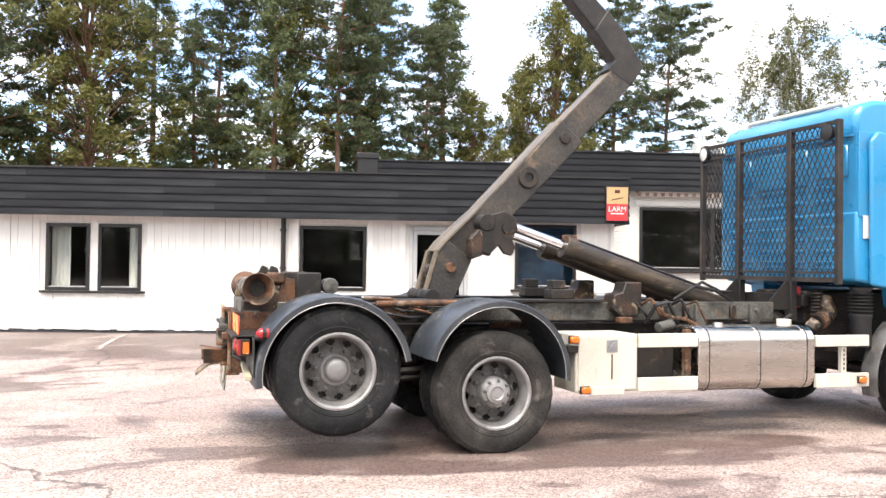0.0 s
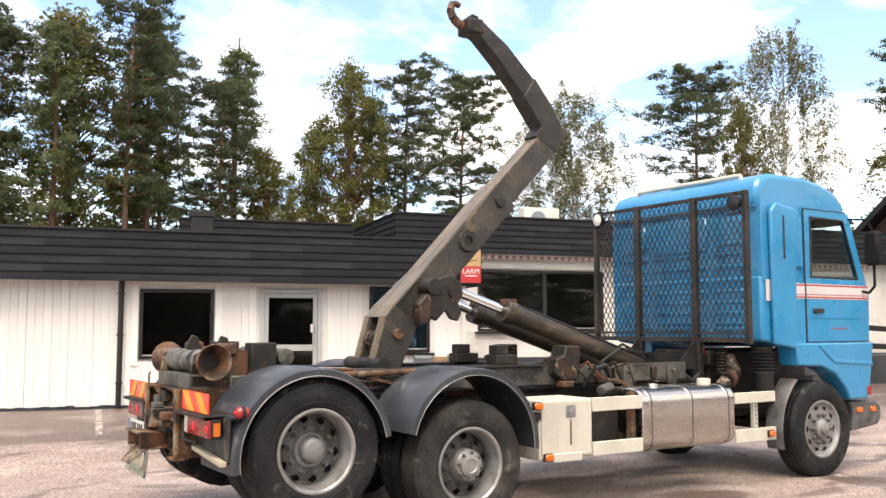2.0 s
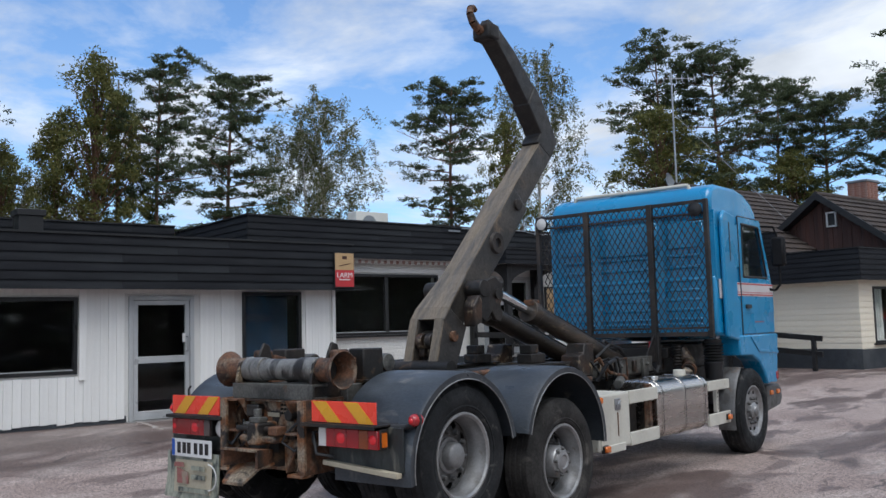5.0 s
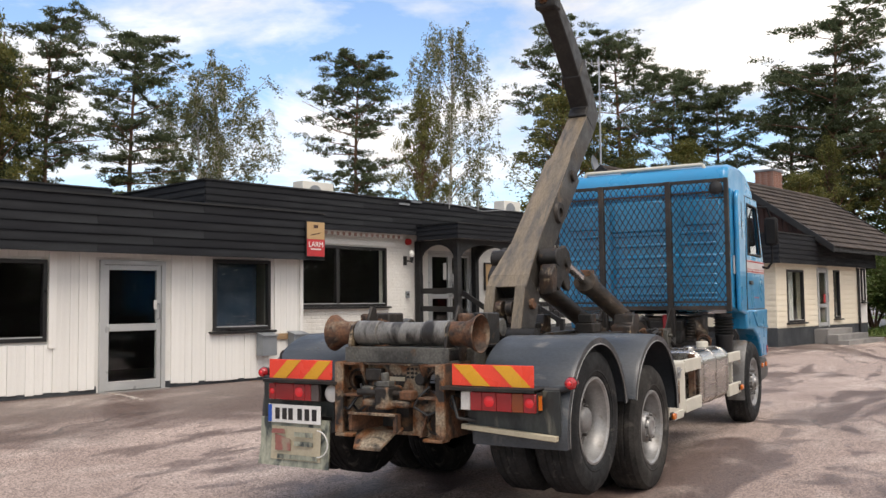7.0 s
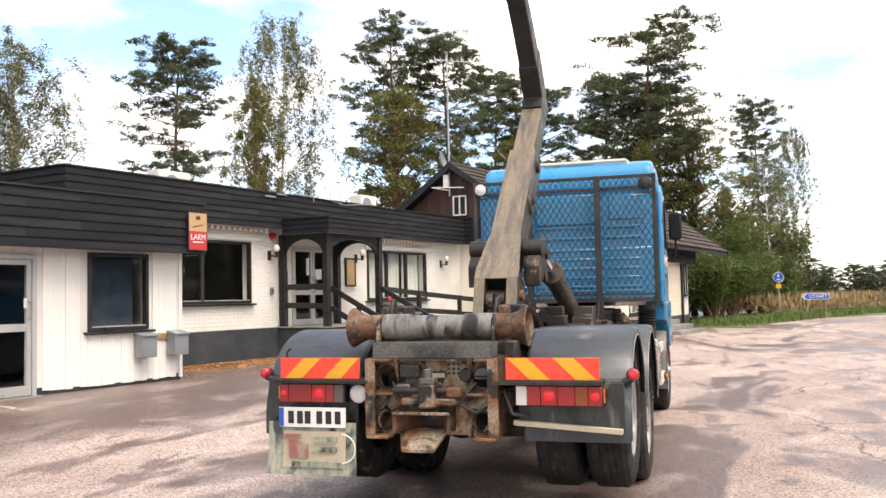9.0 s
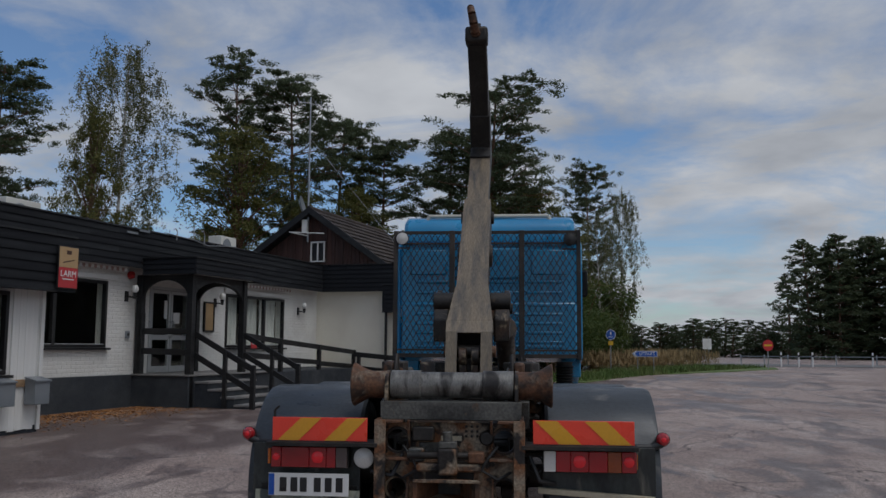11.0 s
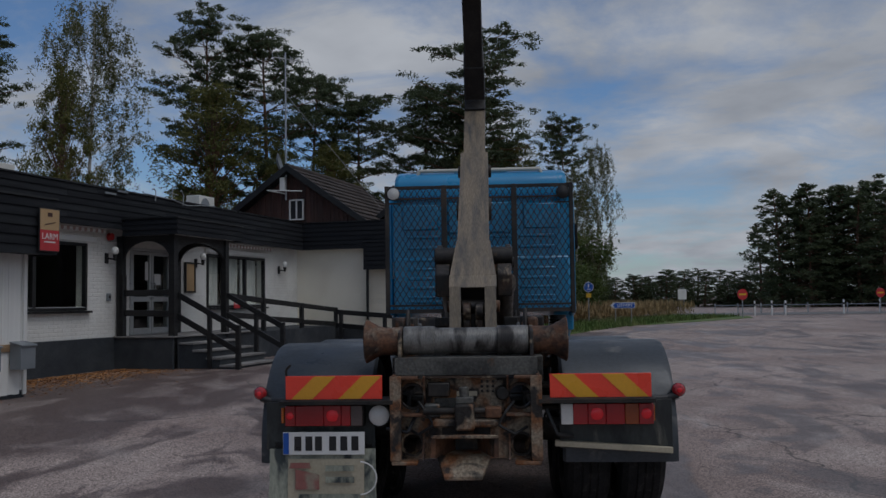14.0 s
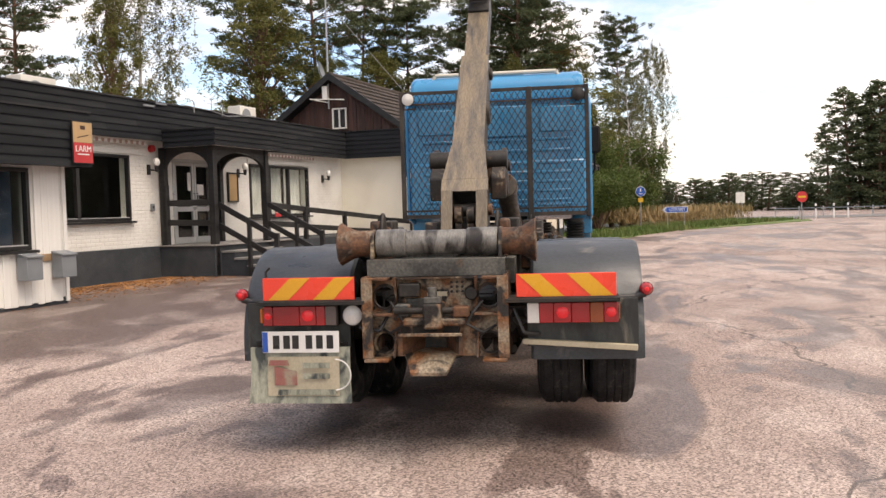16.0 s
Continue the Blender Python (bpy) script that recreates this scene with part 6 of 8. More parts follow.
TYRE_DUSTY = tyre_shape(0.530, 0.305).mesh("tyre", M_RUBBER_DUSTY)
RIM_DEEP = deep.mesh("wheel", M_RIM)
flat = ring(Shape(), [(0.306, 0.045), (0.318, 0.030), (0.316, 0.018), (0.300, 0.016), (0.285, 0.026), (0.272, 0.045)])
disc_with_holes(flat, 0.09, 0.272, 0.052, r_h=0.234, half=0.020)
ring(flat, [(0.272, 0.06), (0.285, 0.20), (0.300, 0.27)])
RIM_FLAT = flat.mesh("wheel", M_RIM)
BACK = ring(Shape(), [(0.30, 0.24), (0.10, 0.25), (0.02, 0.25)]).mesh("brake_drum", M_STEEL)


def wheel(x, z, side, kind):
    """side -1: right side of the truck. The outer face looks outwards."""
    turn = 0 if side < 0 else 180
    y = (1.20 if kind == "front" else 1.285) * side
    w = part("wheel", RIM_FLAT if kind == "front" else RIM_DEEP, None, truck, {"front": "dull silver front wheel", "tag": "lifted twin rear wheel with a domed hub", "drive": "twin drive wheel with a bolted silver hub"}[kind], m=pose(x, y, z, 0, (x * 40) % 36, 0) if side < 0 else pose(x, y, z, 0, 0, turn))
    part("tyre", TYRE_DUSTY if kind == "drive" else TYRE, None, w)
    part("brake_drum", BACK, None, w)
    base = 0.048 if kind == "front" else 0.164
    bolt_r = 0.155 if kind == "front" else 0.172
    if kind != "front":
        part("disc", DISC, None, w, "grimy dished wheel disc darkened for the shade inside the rim")
    for k in range(10):
        a = 2 * math.pi * (k + 0.5) / 10
        part("nut", NUT, None, w, m=pose(bolt_r * math.cos(a), base, bolt_r * math.sin(a)))
    if kind == "tag":
        part("hub", ring(Shape(), [(0.132, 0.18), (0.132, 0.150), (0.124, 0.143), (0.106, 0.143), (0.102, 0.150), (0.096, 0.150), (0.093, 0.090), (0.080, 0.074), (0.05, 0.064), (0.001, 0.060)], 32), M_HUB, w, "domed grey hub cap")
    elif kind == "drive":
        part("hub", ring(Shape(), [(0.135, 0.18), (0.132, 0.06), (0.120, 0.045), (0.095, 0.040), (0.09, 0.022), (0.06, 0.016), (0.05, 0.024), (0.001, 0.024)], 32), M_RIM, w, "bolted silver drive hub")
        for k in range(8):
            a = 2 * math.pi * k / 8
            part("bolt", NUT, None, w, m=pose(0.108 * math.cos(a), 0.046, 0.108 * math.sin(a)) @ Matrix.Scale(0.7, 4))
    else:
        part("hub", ring(Shape(), [(0.115, 0.06), (0.108, 0.02), (0.09, 0.008), (0.065, 0.0), (0.06, -0.02), (0.03, -0.026), (0.001, -0.026)], 32), M_RIM, w, "silver front hub")
    if kind != "front":
        part("tyre", TYRE, None, w, m=pose(0, 0.352, 0))


for _, sd in SIDES:
    wheel(1.555, 0.73, sd, "tag")
    wheel(2.93, 0.512, sd, "drive")
    wheel(7.71, 0.515, sd, "front")
for x, z in ((1.53, 0.735), (2.93, 0.512), (7.71, 0.515)):
    tp("axle", Shape().cyl((x, -1.0, z), (x, 1.0, z), 0.075), M_STEEL)
tp("differential", Shape().lathe([(0.001, -0.2), (0.15, -0.17), (0.21, 0), (0.15, 0.17), (0.001, 0.2)], (2.93, 0, 0.52), (1, 0, 0)), M_STEEL)
for x in (2.2, 3.6, 6.7, 8.4):
    for _, sd in SIDES:
        tp("spring_hanger", Shape().box(x - 0.06, x + 0.06, sd * 0.46 - 0.05, sd * 0.46 + 0.05, 0.55, 0.85), M_STEEL, bevel=0.01)


# rear mudguards
def mudguard(cx, cz, R, a0, a1, side):
    s = Shape()
    n = 28
    y_out, y_in = 1.315 * side, 0.60 * side
    prof = [(R - 0.055, y_out), (R - 0.012, y_out + 0.004 * side), (R, y_out - 0.025 * side), (R + 0.004, (y_out + y_in) / 2), (R, y_in + 0.02 * side), (R - 0.02, y_in), (R - 0.026, y_in + 0.03 * side), (R - 0.012, (y_out + y_in) / 2), (R - 0.016, y_out - 0.03 * side), (R - 0.05, y_out - 0.012 * side)]
    m = len(prof)
    for i in range(n + 1):
        a = radians(a0 + (a1 - a0) * i / n)
        for r, y in prof:
            s.v.append((cx + r * math.cos(a), y, cz + r * math.sin(a)))
    for i in range(n):
        for j in range(m):
            s.f.append((i * m + j, i * m + (j + 1) % m, (i + 1) * m + (j + 1) % m, (i + 1) * m + j))
    s.f += [tuple(range(m)), tuple(n * m + j for j in range(m))]
    guard = tp("mudguard", s, M_FENDER, "faded blue-grey plastic mudguard")
    t = Shape()
    pts = [(cx + (R - 0.058) * math.cos(radians(a0 + (a1 - a0) * i / n)), y_out + 0.004 * side, cz + (R - 0.058) * math.sin(radians(a0 + (a1 - a0) * i / n))) for i in range(n + 1)]
    part("edge_trim", t.tube(pts, 0.0045, 6), M_RIM, guard, "pale edge trim")
    return guard


for _, sd in SIDES:
    mudguard(1.53, 0.70, 0.645, 188, 10, sd)
    mudguard(2.95, 0.655, 0.655, 166, -4, sd)
    for x in (0.93, 2.15, 2.42, 3.58):
        tp("mudguard_stay", Shape().cyl((x, sd * 0.4, 0.95), (x, sd * 1.1, 0.98), 0.022, seg=8), M_STEEL)

# chassis and lift frame
for _, sd in SIDES:
    s = Shape().prism([(0.36 * sd, 0.78), (0.44 * sd, 0.78), (0.44 * sd, 0.80), (0.375 * sd, 0.80), (0.375 * sd, 1.03), (0.44 * sd, 1.03), (0.44 * sd, 1.05), (0.36 * sd, 1.05)], "x", 0.95, 8.7)
    tp("chassis_rail", s, M_STEEL, "greasy black chassis rail")
    tp("lift_rail", Shape().box(1.15, 6.30, 0.33 * sd, 0.50 * sd, 1.08, 1.26), M_STEEL_GREY, "worn grey rail of the lift frame", bevel=0.008)
    tp("top_flange", Shape().box(1.3, 4.3, 0.30 * sd, 0.56 * sd, 1.262, 1.285), M_STEEL, bevel=0.004)
    tp("guide_block", Shape().box(1.31, 1.53, 0.36 * sd, 0.52 * sd, 1.27, 1.52), M_STEEL, "black steel guide block", bevel=0.012)
    tp("guide_roller", Shape().cyl((1.62, 0.34 * sd, 1.40), (1.62, 0.50 * sd, 1.40), 0.072, seg=20), M_STEEL_GREY, "worn grey guide roller", bevel=0.008)
    tp("guide_arm", Shape().prism([(1.15, 1.20), (1.33, 1.27), (1.33, 1.45), (1.2, 1.48)], "y", 0.36 * sd, 0.44 * sd), M_RUST, bevel=0.006)
    s = Shape().prism([(4.36, 1.20), (4.45, 1.12), (4.64, 1.12), (4.68, 1.2), (4.68, 1.46), (4.50, 1.46), (4.47, 1.36), (4.38, 1.34)], "y", 0.40 * sd, 0.62 * sd)
    tp("side_stop", s, M_RUST_DARK, "greasy steel body stop", bevel=0.015)
    tp("lock_block", Shape().box(3.80, 4.05, 0.24 * sd, 0.42 * sd, 1.285, 1.38).box(3.82, 3.96, 0.26 * sd, 0.40 * sd, 1.38, 1.47), M_STEEL, bevel=0.01)
    for x in (5.4, 6.05):
        tp("shackle", Shape().box(x - 0.06, x + 0.06, 0.50 * sd, 0.54 * sd, 0.92, 1.24).cyl((x, 0.54 * sd, 1.02), (x, 0.58 * sd, 1.02), 0.02, seg=8).cyl((x, 0.54 * sd, 1.18), (x, 0.58 * sd, 1.18), 0.02, seg=8), M_STEEL_GREY, bevel=0.004)
for x in (1.2, 2.2, 3.5, 4.6, 5.8, 6.6, 8.5):
    tp("cross_member", Shape().box(x - 0.06, x + 0.06, -0.36, 0.36, 0.80, 1.02), M_STEEL, bevel=0.006)
tp("pivot_shaft", Shape().cyl((2.62, -0.34, 1.30), (2.62, 0.34, 1.30), 0.07), M_STEEL)
for x0, x1, y, z in ((2.0, 2.85, -0.66, 1.25), (3.1, 3.7, -0.60, 1.05)):
    tp("pipe", Shape().cyl((x0, y, z), (x1, y + 0.02, z + 0.01), 0.028, seg=12), M_RUST, "rusty loose pipe along the frame")
tp("valve_block", Shape().box(2.02, 2.30, -0.62, -0.46, 1.12, 1.24), M_RUST, bevel=0.01)
for k, dy in enumerate((0, 0.05, 0.1)):
    tp("pressure_line", Shape().tube([(1.9, -0.60 + dy, 1.30), (2.15, -0.62 + dy, 1.29), (2.35, -0.58 + dy, 1.20)], 0.014, 8), M_GALV if k else M_RUST)

rl_ = random.Random(33)
for k in range(9):
    y, z, x = -0.56 - 0.02 * (k % 4), 1.20 + 0.025 * (k % 3), 1.75 + 0.07 * k
    pts = [(x, y, z), (x + 0.18, y - 0.04 - 0.03 * rl_.random(), z + rl_.uniform(-0.05, 0.07)), (x + 0.36, y - rl_.uniform(0, 0.05), z - rl_.uniform(0.0, 0.10)), (x + 0.55, y + 0.03, z - rl_.uniform(0.0, 0.16))]
    tp("frame_hose", Shape().tube(pts, rl_.uniform(0.008, 0.016), 8), (M_HOSE, M_RUST, M_STEEL_GREY)[k % 3], "loose hydraulic line over the frame")
for k in range(5):
    x = 4.55 + 0.16 * k
    pts = [(x, -0.52, 1.22), (x + 0.05, -0.62 - 0.02 * k, 1.26 + rl_.uniform(0, 0.06)), (x + 0.14, -0.66, 1.16), (x + 0.22, -0.62, 1.06)]
    tp("frame_hose", Shape().tube(pts, rl_.uniform(0.010, 0.017), 8), (M_HOSE, M_RUST, M_HOSE)[k % 3], "loose hydraulic line over the frame")
for x in (2.30, 2.42, 4.95, 5.2, 5.75):
    tp("clamp", Shape().cbox(x, x + 0.07, -0.545, -0.502, 1.10, 1.23, 0.008), M_RUST_DARK)

# the hook arm, raised
boom = tp("lift_arm", Shape().prism([(2.74, 1.76), (2.80, 1.84), (3.13, 2.15), (3.78, 2.83), (4.02, 3.09), (4.26, 2.88), (3.92, 2.52), (3.45, 2.05), (3.05, 1.66), (2.96, 1.62)], "y", -0.136, 0.136), M_BOOM, "worn dark steel lift arm, raised at an angle", bevel=0.012)
for _, sd in SIDES:
    part("fork_leg", Shape().prism([(2.58, 1.24), (2.72, 1.73), (2.82, 1.84), (3.06, 1.66), (2.87, 1.24)], "y", 0.105 * sd, 0.19 * sd), M_BOOM, boom, "scraped fork leg of the arm", bevel=0.01)
    part("leg_plate", Shape().prism([(2.576, 1.24), (2.716, 1.735), (2.70, 1.75), (2.556, 1.24)], "y", 0.100 * sd, 0.195 * sd), M_BOOM_TOP, boom, "bare tan edge of the fork leg")
    part("ear", Shape().prism([(3.10, 1.74), (3.10, 1.95), (3.21, 2.10), (3.34, 2.14), (3.46, 2.07), (3.48, 1.96), (3.42, 1.86), (3.46, 1.78), (3.42, 1.70), (3.34, 1.72), (3.28, 1.80), (3.18, 1.70)], "y", 0.285 * sd, 0.335 * sd), M_STEEL, boom, "black cylinder bracket", bevel=0.012)
    part("ear", Shape().prism([(3.08, 1.72), (3.10, 1.93), (3.20, 2.05), (3.36, 2.06), (3.38, 1.88), (3.24, 1.74)], "y", 0.17 * sd, 0.215 * sd), M_RUST, boom, bevel=0.01)
    part("ear_box", Shape().prism([(3.00, 1.66), (2.99, 1.86), (3.08, 1.96), (3.13, 1.90), (3.12, 1.70)], "y", 0.20 * sd, 0.335 * sd), M_RUST_DARK, boom, "rusty bracket box", bevel=0.015)
    part("ear_roller", Shape().cyl((3.16, 0.16 * sd, 2.02), (3.16, 0.345 * sd, 2.02), 0.085, seg=20), M_STEEL, boom, bevel=0.008)
    part("pin", Shape().cyl((3.36, 0.17 * sd, 1.97), (3.36, 0.36 * sd, 1.97), 0.05), M_STEEL, boom)
    part("bushing", Shape().cyl((2.84, 0.185 * sd, 1.58), (2.84, 0.225 * sd, 1.58), 0.05), M_RUST, boom, bevel=0.006)
    part("side_hole_ring", Shape().lathe([(0.05, 0.0), (0.05, 0.03), (0.10, 0.03), (0.115, 0.0)], (3.66, 0.134 * sd, 2.49), (0, sd, 0), 24), M_STEEL, boom, "raised pivot ring")
    part("side_plug", Shape().cyl((3.66, 0.134 * sd, 2.49), (3.66, 0.141 * sd, 2.49), 0.05), M_HOSE, boom)
    part("side_cap", Shape().cyl((4.06, 0.13 * sd, 2.91), (4.06, 0.165 * sd, 2.91), 0.06), M_STEEL, boom, bevel=0.006)


def strip(p, q, w0, w1, lift, thick):
    """A plate laid along the sloping upper face from p to q (x, z)."""
    a, b = Vector((p[0], 0, p[1])), Vector((q[0], 0, q[1]))
    d = (b - a).normalized()
    n = Vector((-d.z, 0, d.x))
    vs = [e + Vector((0, sg * w, 0)) + n * h for h in (lift, lift + thick) for e, w in ((a, w0), (b, w1)) for sg in (-1, 1)]
    return Shape().add(vs, [(0, 2, 3, 1), (4, 5, 7, 6), (0, 1, 5, 4), (2, 6, 7, 3), (0, 4, 6, 2), (1, 3, 7, 5)])


part("top_plate", strip((3.13, 2.15), (4.02, 3.09), 0.142, 0.132, -0.004, 0.016), M_BOOM_TOP, boom, "scraped tan top plate of the arm")
part("top_plate", strip((2.80, 1.84), (3.13, 2.15), 0.195, 0.15, -0.006, 0.018), M_BOOM_TOP, boom, "scraped tan lower plate of the arm")
part("top_plate", strip((2.72, 1.735), (2.80, 1.84), 0.20, 0.20, -0.004, 0.016), M_BOOM_TOP, boom)
part("web", Shape().box(2.74, 2.84, -0.10, 0.10, 1.28, 1.52).cyl((2.80, -0.105, 1.58), (2.80, 0.105, 1.58), 0.06), M_STEEL, boom, "greasy lock web between the legs", bevel=0.008)
for y in (0.02, -0.085):
    part("lock_lug", Shape().cyl((2.70, y, 1.54), (2.70, y + 0.065, 1.54), 0.075, seg=18).box(2.68, 2.78, y, y + 0.065, 1.40, 1.52), M_RUST_DARK, boom, bevel=0.008)
inner = tp("sliding_arm", Shape().prism([(3.99, 3.03), (4.60, 3.64), (4.80, 3.62), (4.86, 3.54), (4.24, 2.90)], "y", -0.105, 0.105), M_BOOM, "narrower sliding arm section", bevel=0.012)
part("top_plate", strip((4.02, 3.065), (4.61, 3.655), 0.107, 0.107, -0.002, 0.012), M_BOOM_TOP, inner, "scraped tan top plate")
jib = tp("hook_jib", Shape().prism([(4.56, 3.66), (4.82, 3.52), (4.95, 3.70), (4.93, 3.76), (4.79, 3.97), (4.54, 4.27), (4.19, 4.58), (3.91, 4.76), (3.80, 4.78), (3.70, 4.68), (3.86, 4.60), (4.10, 4.38), (4.42, 4.04), (4.66, 3.76)], "y", -0.095, 0.095), M_JIB_SHADE, "dark steel jib carrying the hook", bevel=0.014)
part("jib_sleeve", Shape().prism([(4.55, 3.65), (4.82, 3.50), (4.97, 3.70), (4.80, 3.98), (4.55, 4.275), (4.40, 4.05), (4.64, 3.76)], "y", -0.108, 0.108), M_JIB_SHADE, jib, "thickened lower jib", bevel=0.012)
part("jib_cap", Shape().box(3.70, 3.90, -0.112, 0.112, 4.62, 4.79), M_STEEL, jib, "rusty hook seat", bevel=0.03)
hook_pts = [(3.86, 0.0, 4.73), (3.76, 0.0, 4.70), (3.67, 0.01, 4.72), (3.60, 0.02, 4.78), (3.575, 0.035, 4.86), (3.60, 0.05, 4.93), (3.655, 0.055, 4.955), (3.70, 0.06, 4.94)]
s = Shape()
for k, (p, q) in enumerate(zip(hook_pts, hook_pts[1:])):
    s.cyl(p, q, 0.056 - 0.004 * k, 0.056 - 0.004 * (k + 1), 14)
part("hook", s, M_RUST, jib, "forged rust-brown hook")
part("latch", Shape().prism([(3.72, 4.76), (3.80, 4.85), (3.88, 4.83), (3.86, 4.74)], "y", -0.04, 0.05), M_STEEL, jib, bevel=0.008)
for _, sd in SIDES:
    c = tp("lift_cylinder", Shape().cyl((4.02, 0.27 * sd, 1.80), (5.85, 0.27 * sd, 1.20), 0.098, seg=24).cyl((3.99, 0.27 * sd, 1.81), (4.10, 0.27 * sd, 1.774), 0.118, seg=24), M_CYLINDER, "oil-stained brown-black hydraulic cylinder", bevel=0.006)
    part("piston_rod", Shape().cyl((3.40, 0.27 * sd, 2.0), (4.02, 0.27 * sd, 1.80), 0.048, seg=20), M_CHROME, c, "bright chromed piston rod")
    part("rod_eye", Shape().cyl((3.34, 0.22 * sd, 1.985), (3.34, 0.31 * sd, 1.985), 0.085, seg=20), M_STEEL, c)
    part("gland_lug", Shape().box(4.0, 4.12, 0.21 * sd, 0.33 * sd, 1.86, 1.92), M_RUST, c, "rusty gland lug", bevel=0.01)
    part("oil_pipe", Shape().tube([(4.15, 0.27 * sd, 1.87), (4.9, 0.27 * sd, 1.63), (5.7, 0.27 * sd, 1.37), (5.95, 0.27 * sd, 1.36)], 0.014), M_HOSE, c)

# tail roller, rear frame and towing jaw
roller = tp("tail_roller", Shape().cyl((0.97, -0.40, 1.375), (0.97, 0.40, 1.375), 0.082, seg=28), M_ROLLER, "greasy grey tail roller tube")
for y0, y1 in ((-0.40, -0.20), (0.20, 0.40)):
    part("sleeve", Shape().cyl((0.97, y0, 1.375), (0.97, y1, 1.375), 0.093, seg=28), M_ROLLER, roller, bevel=0.006)
for _, sd in SIDES:
    s = Shape().lathe([(0.075, 0.0), (0.088, 0.0), (0.088, 0.11), (0.098, 0.145), (0.125, 0.195), (0.142, 0.225), (0.135, 0.232), (0.10, 0.17), (0.075, 0.12)], (0.97, 0.415 * sd, 1.375), (0, sd, 0), 32, close=True)
    part("flared_end", s, M_RUST, roller, "rusty flared roller end")
    part("end_plug", Shape().cyl((0.97, 0.42 * sd, 1.375), (0.97, 0.50 * sd, 1.375), 0.074, seg=24), M_STEEL, roller)
    tp("roller_bracket", Shape().prism([(0.84, 1.14), (1.30, 1.14), (1.28, 1.30), (1.08, 1.42), (0.97, 1.47), (0.88, 1.43), (0.85, 1.3)], "y", 0.405 * sd, 0.43 * sd), M_RUST_DARK, "bent rusty roller bracket", bevel=0.006)
    tp("bracket_lug", Shape().box(1.06, 1.22, 0.40 * sd, 0.47 * sd, 1.42, 1.52), M_RUST, bevel=0.02)
tp("tail_beam", Shape().prism([(0.84, 1.16), (1.0, 1.16), (1.0, 1.18), (0.865, 1.18), (0.865, 1.255), (1.0, 1.255), (1.0, 1.275), (0.84, 1.275)], "y", -0.45, 0.45), M_STEEL_GREY, "grey tail channel", bevel=0.004)


def holed_plate(y0, y1, z0, z1, cy, cz, ry, rz, x0, x1, n=28):
    """An upright plate with an oval opening through it."""
    s = Shape()
    rim, edge = [], []
    for i in range(n):
        a = 2 * math.pi * i / n
        dy, dz = math.cos(a), math.sin(a)
        rim.append((cy + ry * dy, cz + rz * dz))
        k = min(((y1 - cy) / dy if dy > 1e-6 else (y0 - cy) / dy if dy < -1e-6 else 9), ((z1 - cz) / dz if dz > 1e-6 else (z0 - cz) / dz if dz < -1e-6 else 9))
        edge.append((cy + k * dy, cz + k * dz))
    for corner in ((y0, z0), (y0, z1), (y1, z0), (y1, z1)):
        j = min(range(n), key=lambda i: (edge[i][0] - corner[0]) ** 2 + (edge[i][1] - corner[1]) ** 2)
        edge[j] = corner
    vs = [(x, *p) for x in (x0, x1) for p in rim + edge]
    fs = []
    for i in range(n):
        k = (i + 1) % n
        fs += [(i, k, n + k, n + i), (2 * n + i, 3 * n + i, 3 * n + k, 2 * n + k), (i, 2 * n + i, 2 * n + k, k), (n + i, n + k, 3 * n + k, 3 * n + i)]
    return s.add(vs, fs)


for _, sd in SIDES:
    lo, hi = sorted((0.24 * sd, 0.435 * sd))
    tp("rear_plate", holed_plate(lo, hi, 0.93, 1.14, 0.34 * sd, 1.03, 0.065, 0.085, 0.86, 0.88), M_RUST_PALE, "rusty holed rear plate")
    tp("rear_plate", holed_plate(lo, hi, 0.645, 0.915, 0.34 * sd, 0.735, 0.055, 0.07, 0.84, 0.86), M_RUST_PALE, "rusty holed rear plate")
    tp("side_plate", Shape().box(0.74, 1.3, 0.438 * sd, 0.462 * sd, 0.64, 1.17), M_RUST, "rusty rear side plate", bevel=0.003)
    tp("edge_flange", Shape().box(0.735, 0.76, 0.40 * sd, 0.47 * sd, 0.645, 1.165), M_RUST_PALE, bevel=0.003)
    tp("cleat", Shape().box(0.75, 0.86, 0.30 * sd, 0.436 * sd, 1.145, 1.16), M_RUST, bevel=0.003)
    tp("cleat", Shape().box(0.75, 0.86, 0.25 * sd, 0.436 * sd, 0.915, 0.93), M_RUST, bevel=0.003)
tp("rear_plate", Shape().box(0.865, 0.885, -0.24, 0.24, 0.93, 1.145), M_RUST_PALE, "grimy rear cross plate", bevel=0.003)
tp("lower_plate", Shape().box(0.84, 0.86, -0.24, 0.24, 0.645, 0.915), M_RUST_PALE, bevel=0.003)
for k in range(9):
    y, z = -0.10 - 0.035 * (k % 3), 1.12 - 0.03 * (k // 3)
    tp("plate_bolt", Shape().cyl((0.866, y, z), (0.852, y, z), 0.009, seg=8), M_STEEL)
tp("socket_box", Shape().box(0.80, 0.865, 0.10, 0.24, 1.03, 1.12), M_STEEL, "black electrical socket box", bevel=0.01)
tp("socket_box", Shape().box(0.78, 0.86, 0.16, 0.26, 0.90, 0.99), M_STEEL_GREY, "grey socket with lid", bevel=0.012)
tp("air_coupling", Shape().cyl((0.865, -0.23, 1.05), (0.80, -0.23, 1.05), 0.05, 0.04, 16), M_STEEL, bevel=0.006)
tp("type_plate", Shape().box(0.860, 0.866, -0.07, 0.06, 1.03, 1.06), M_FLAP_TAN, "small faded type plate")
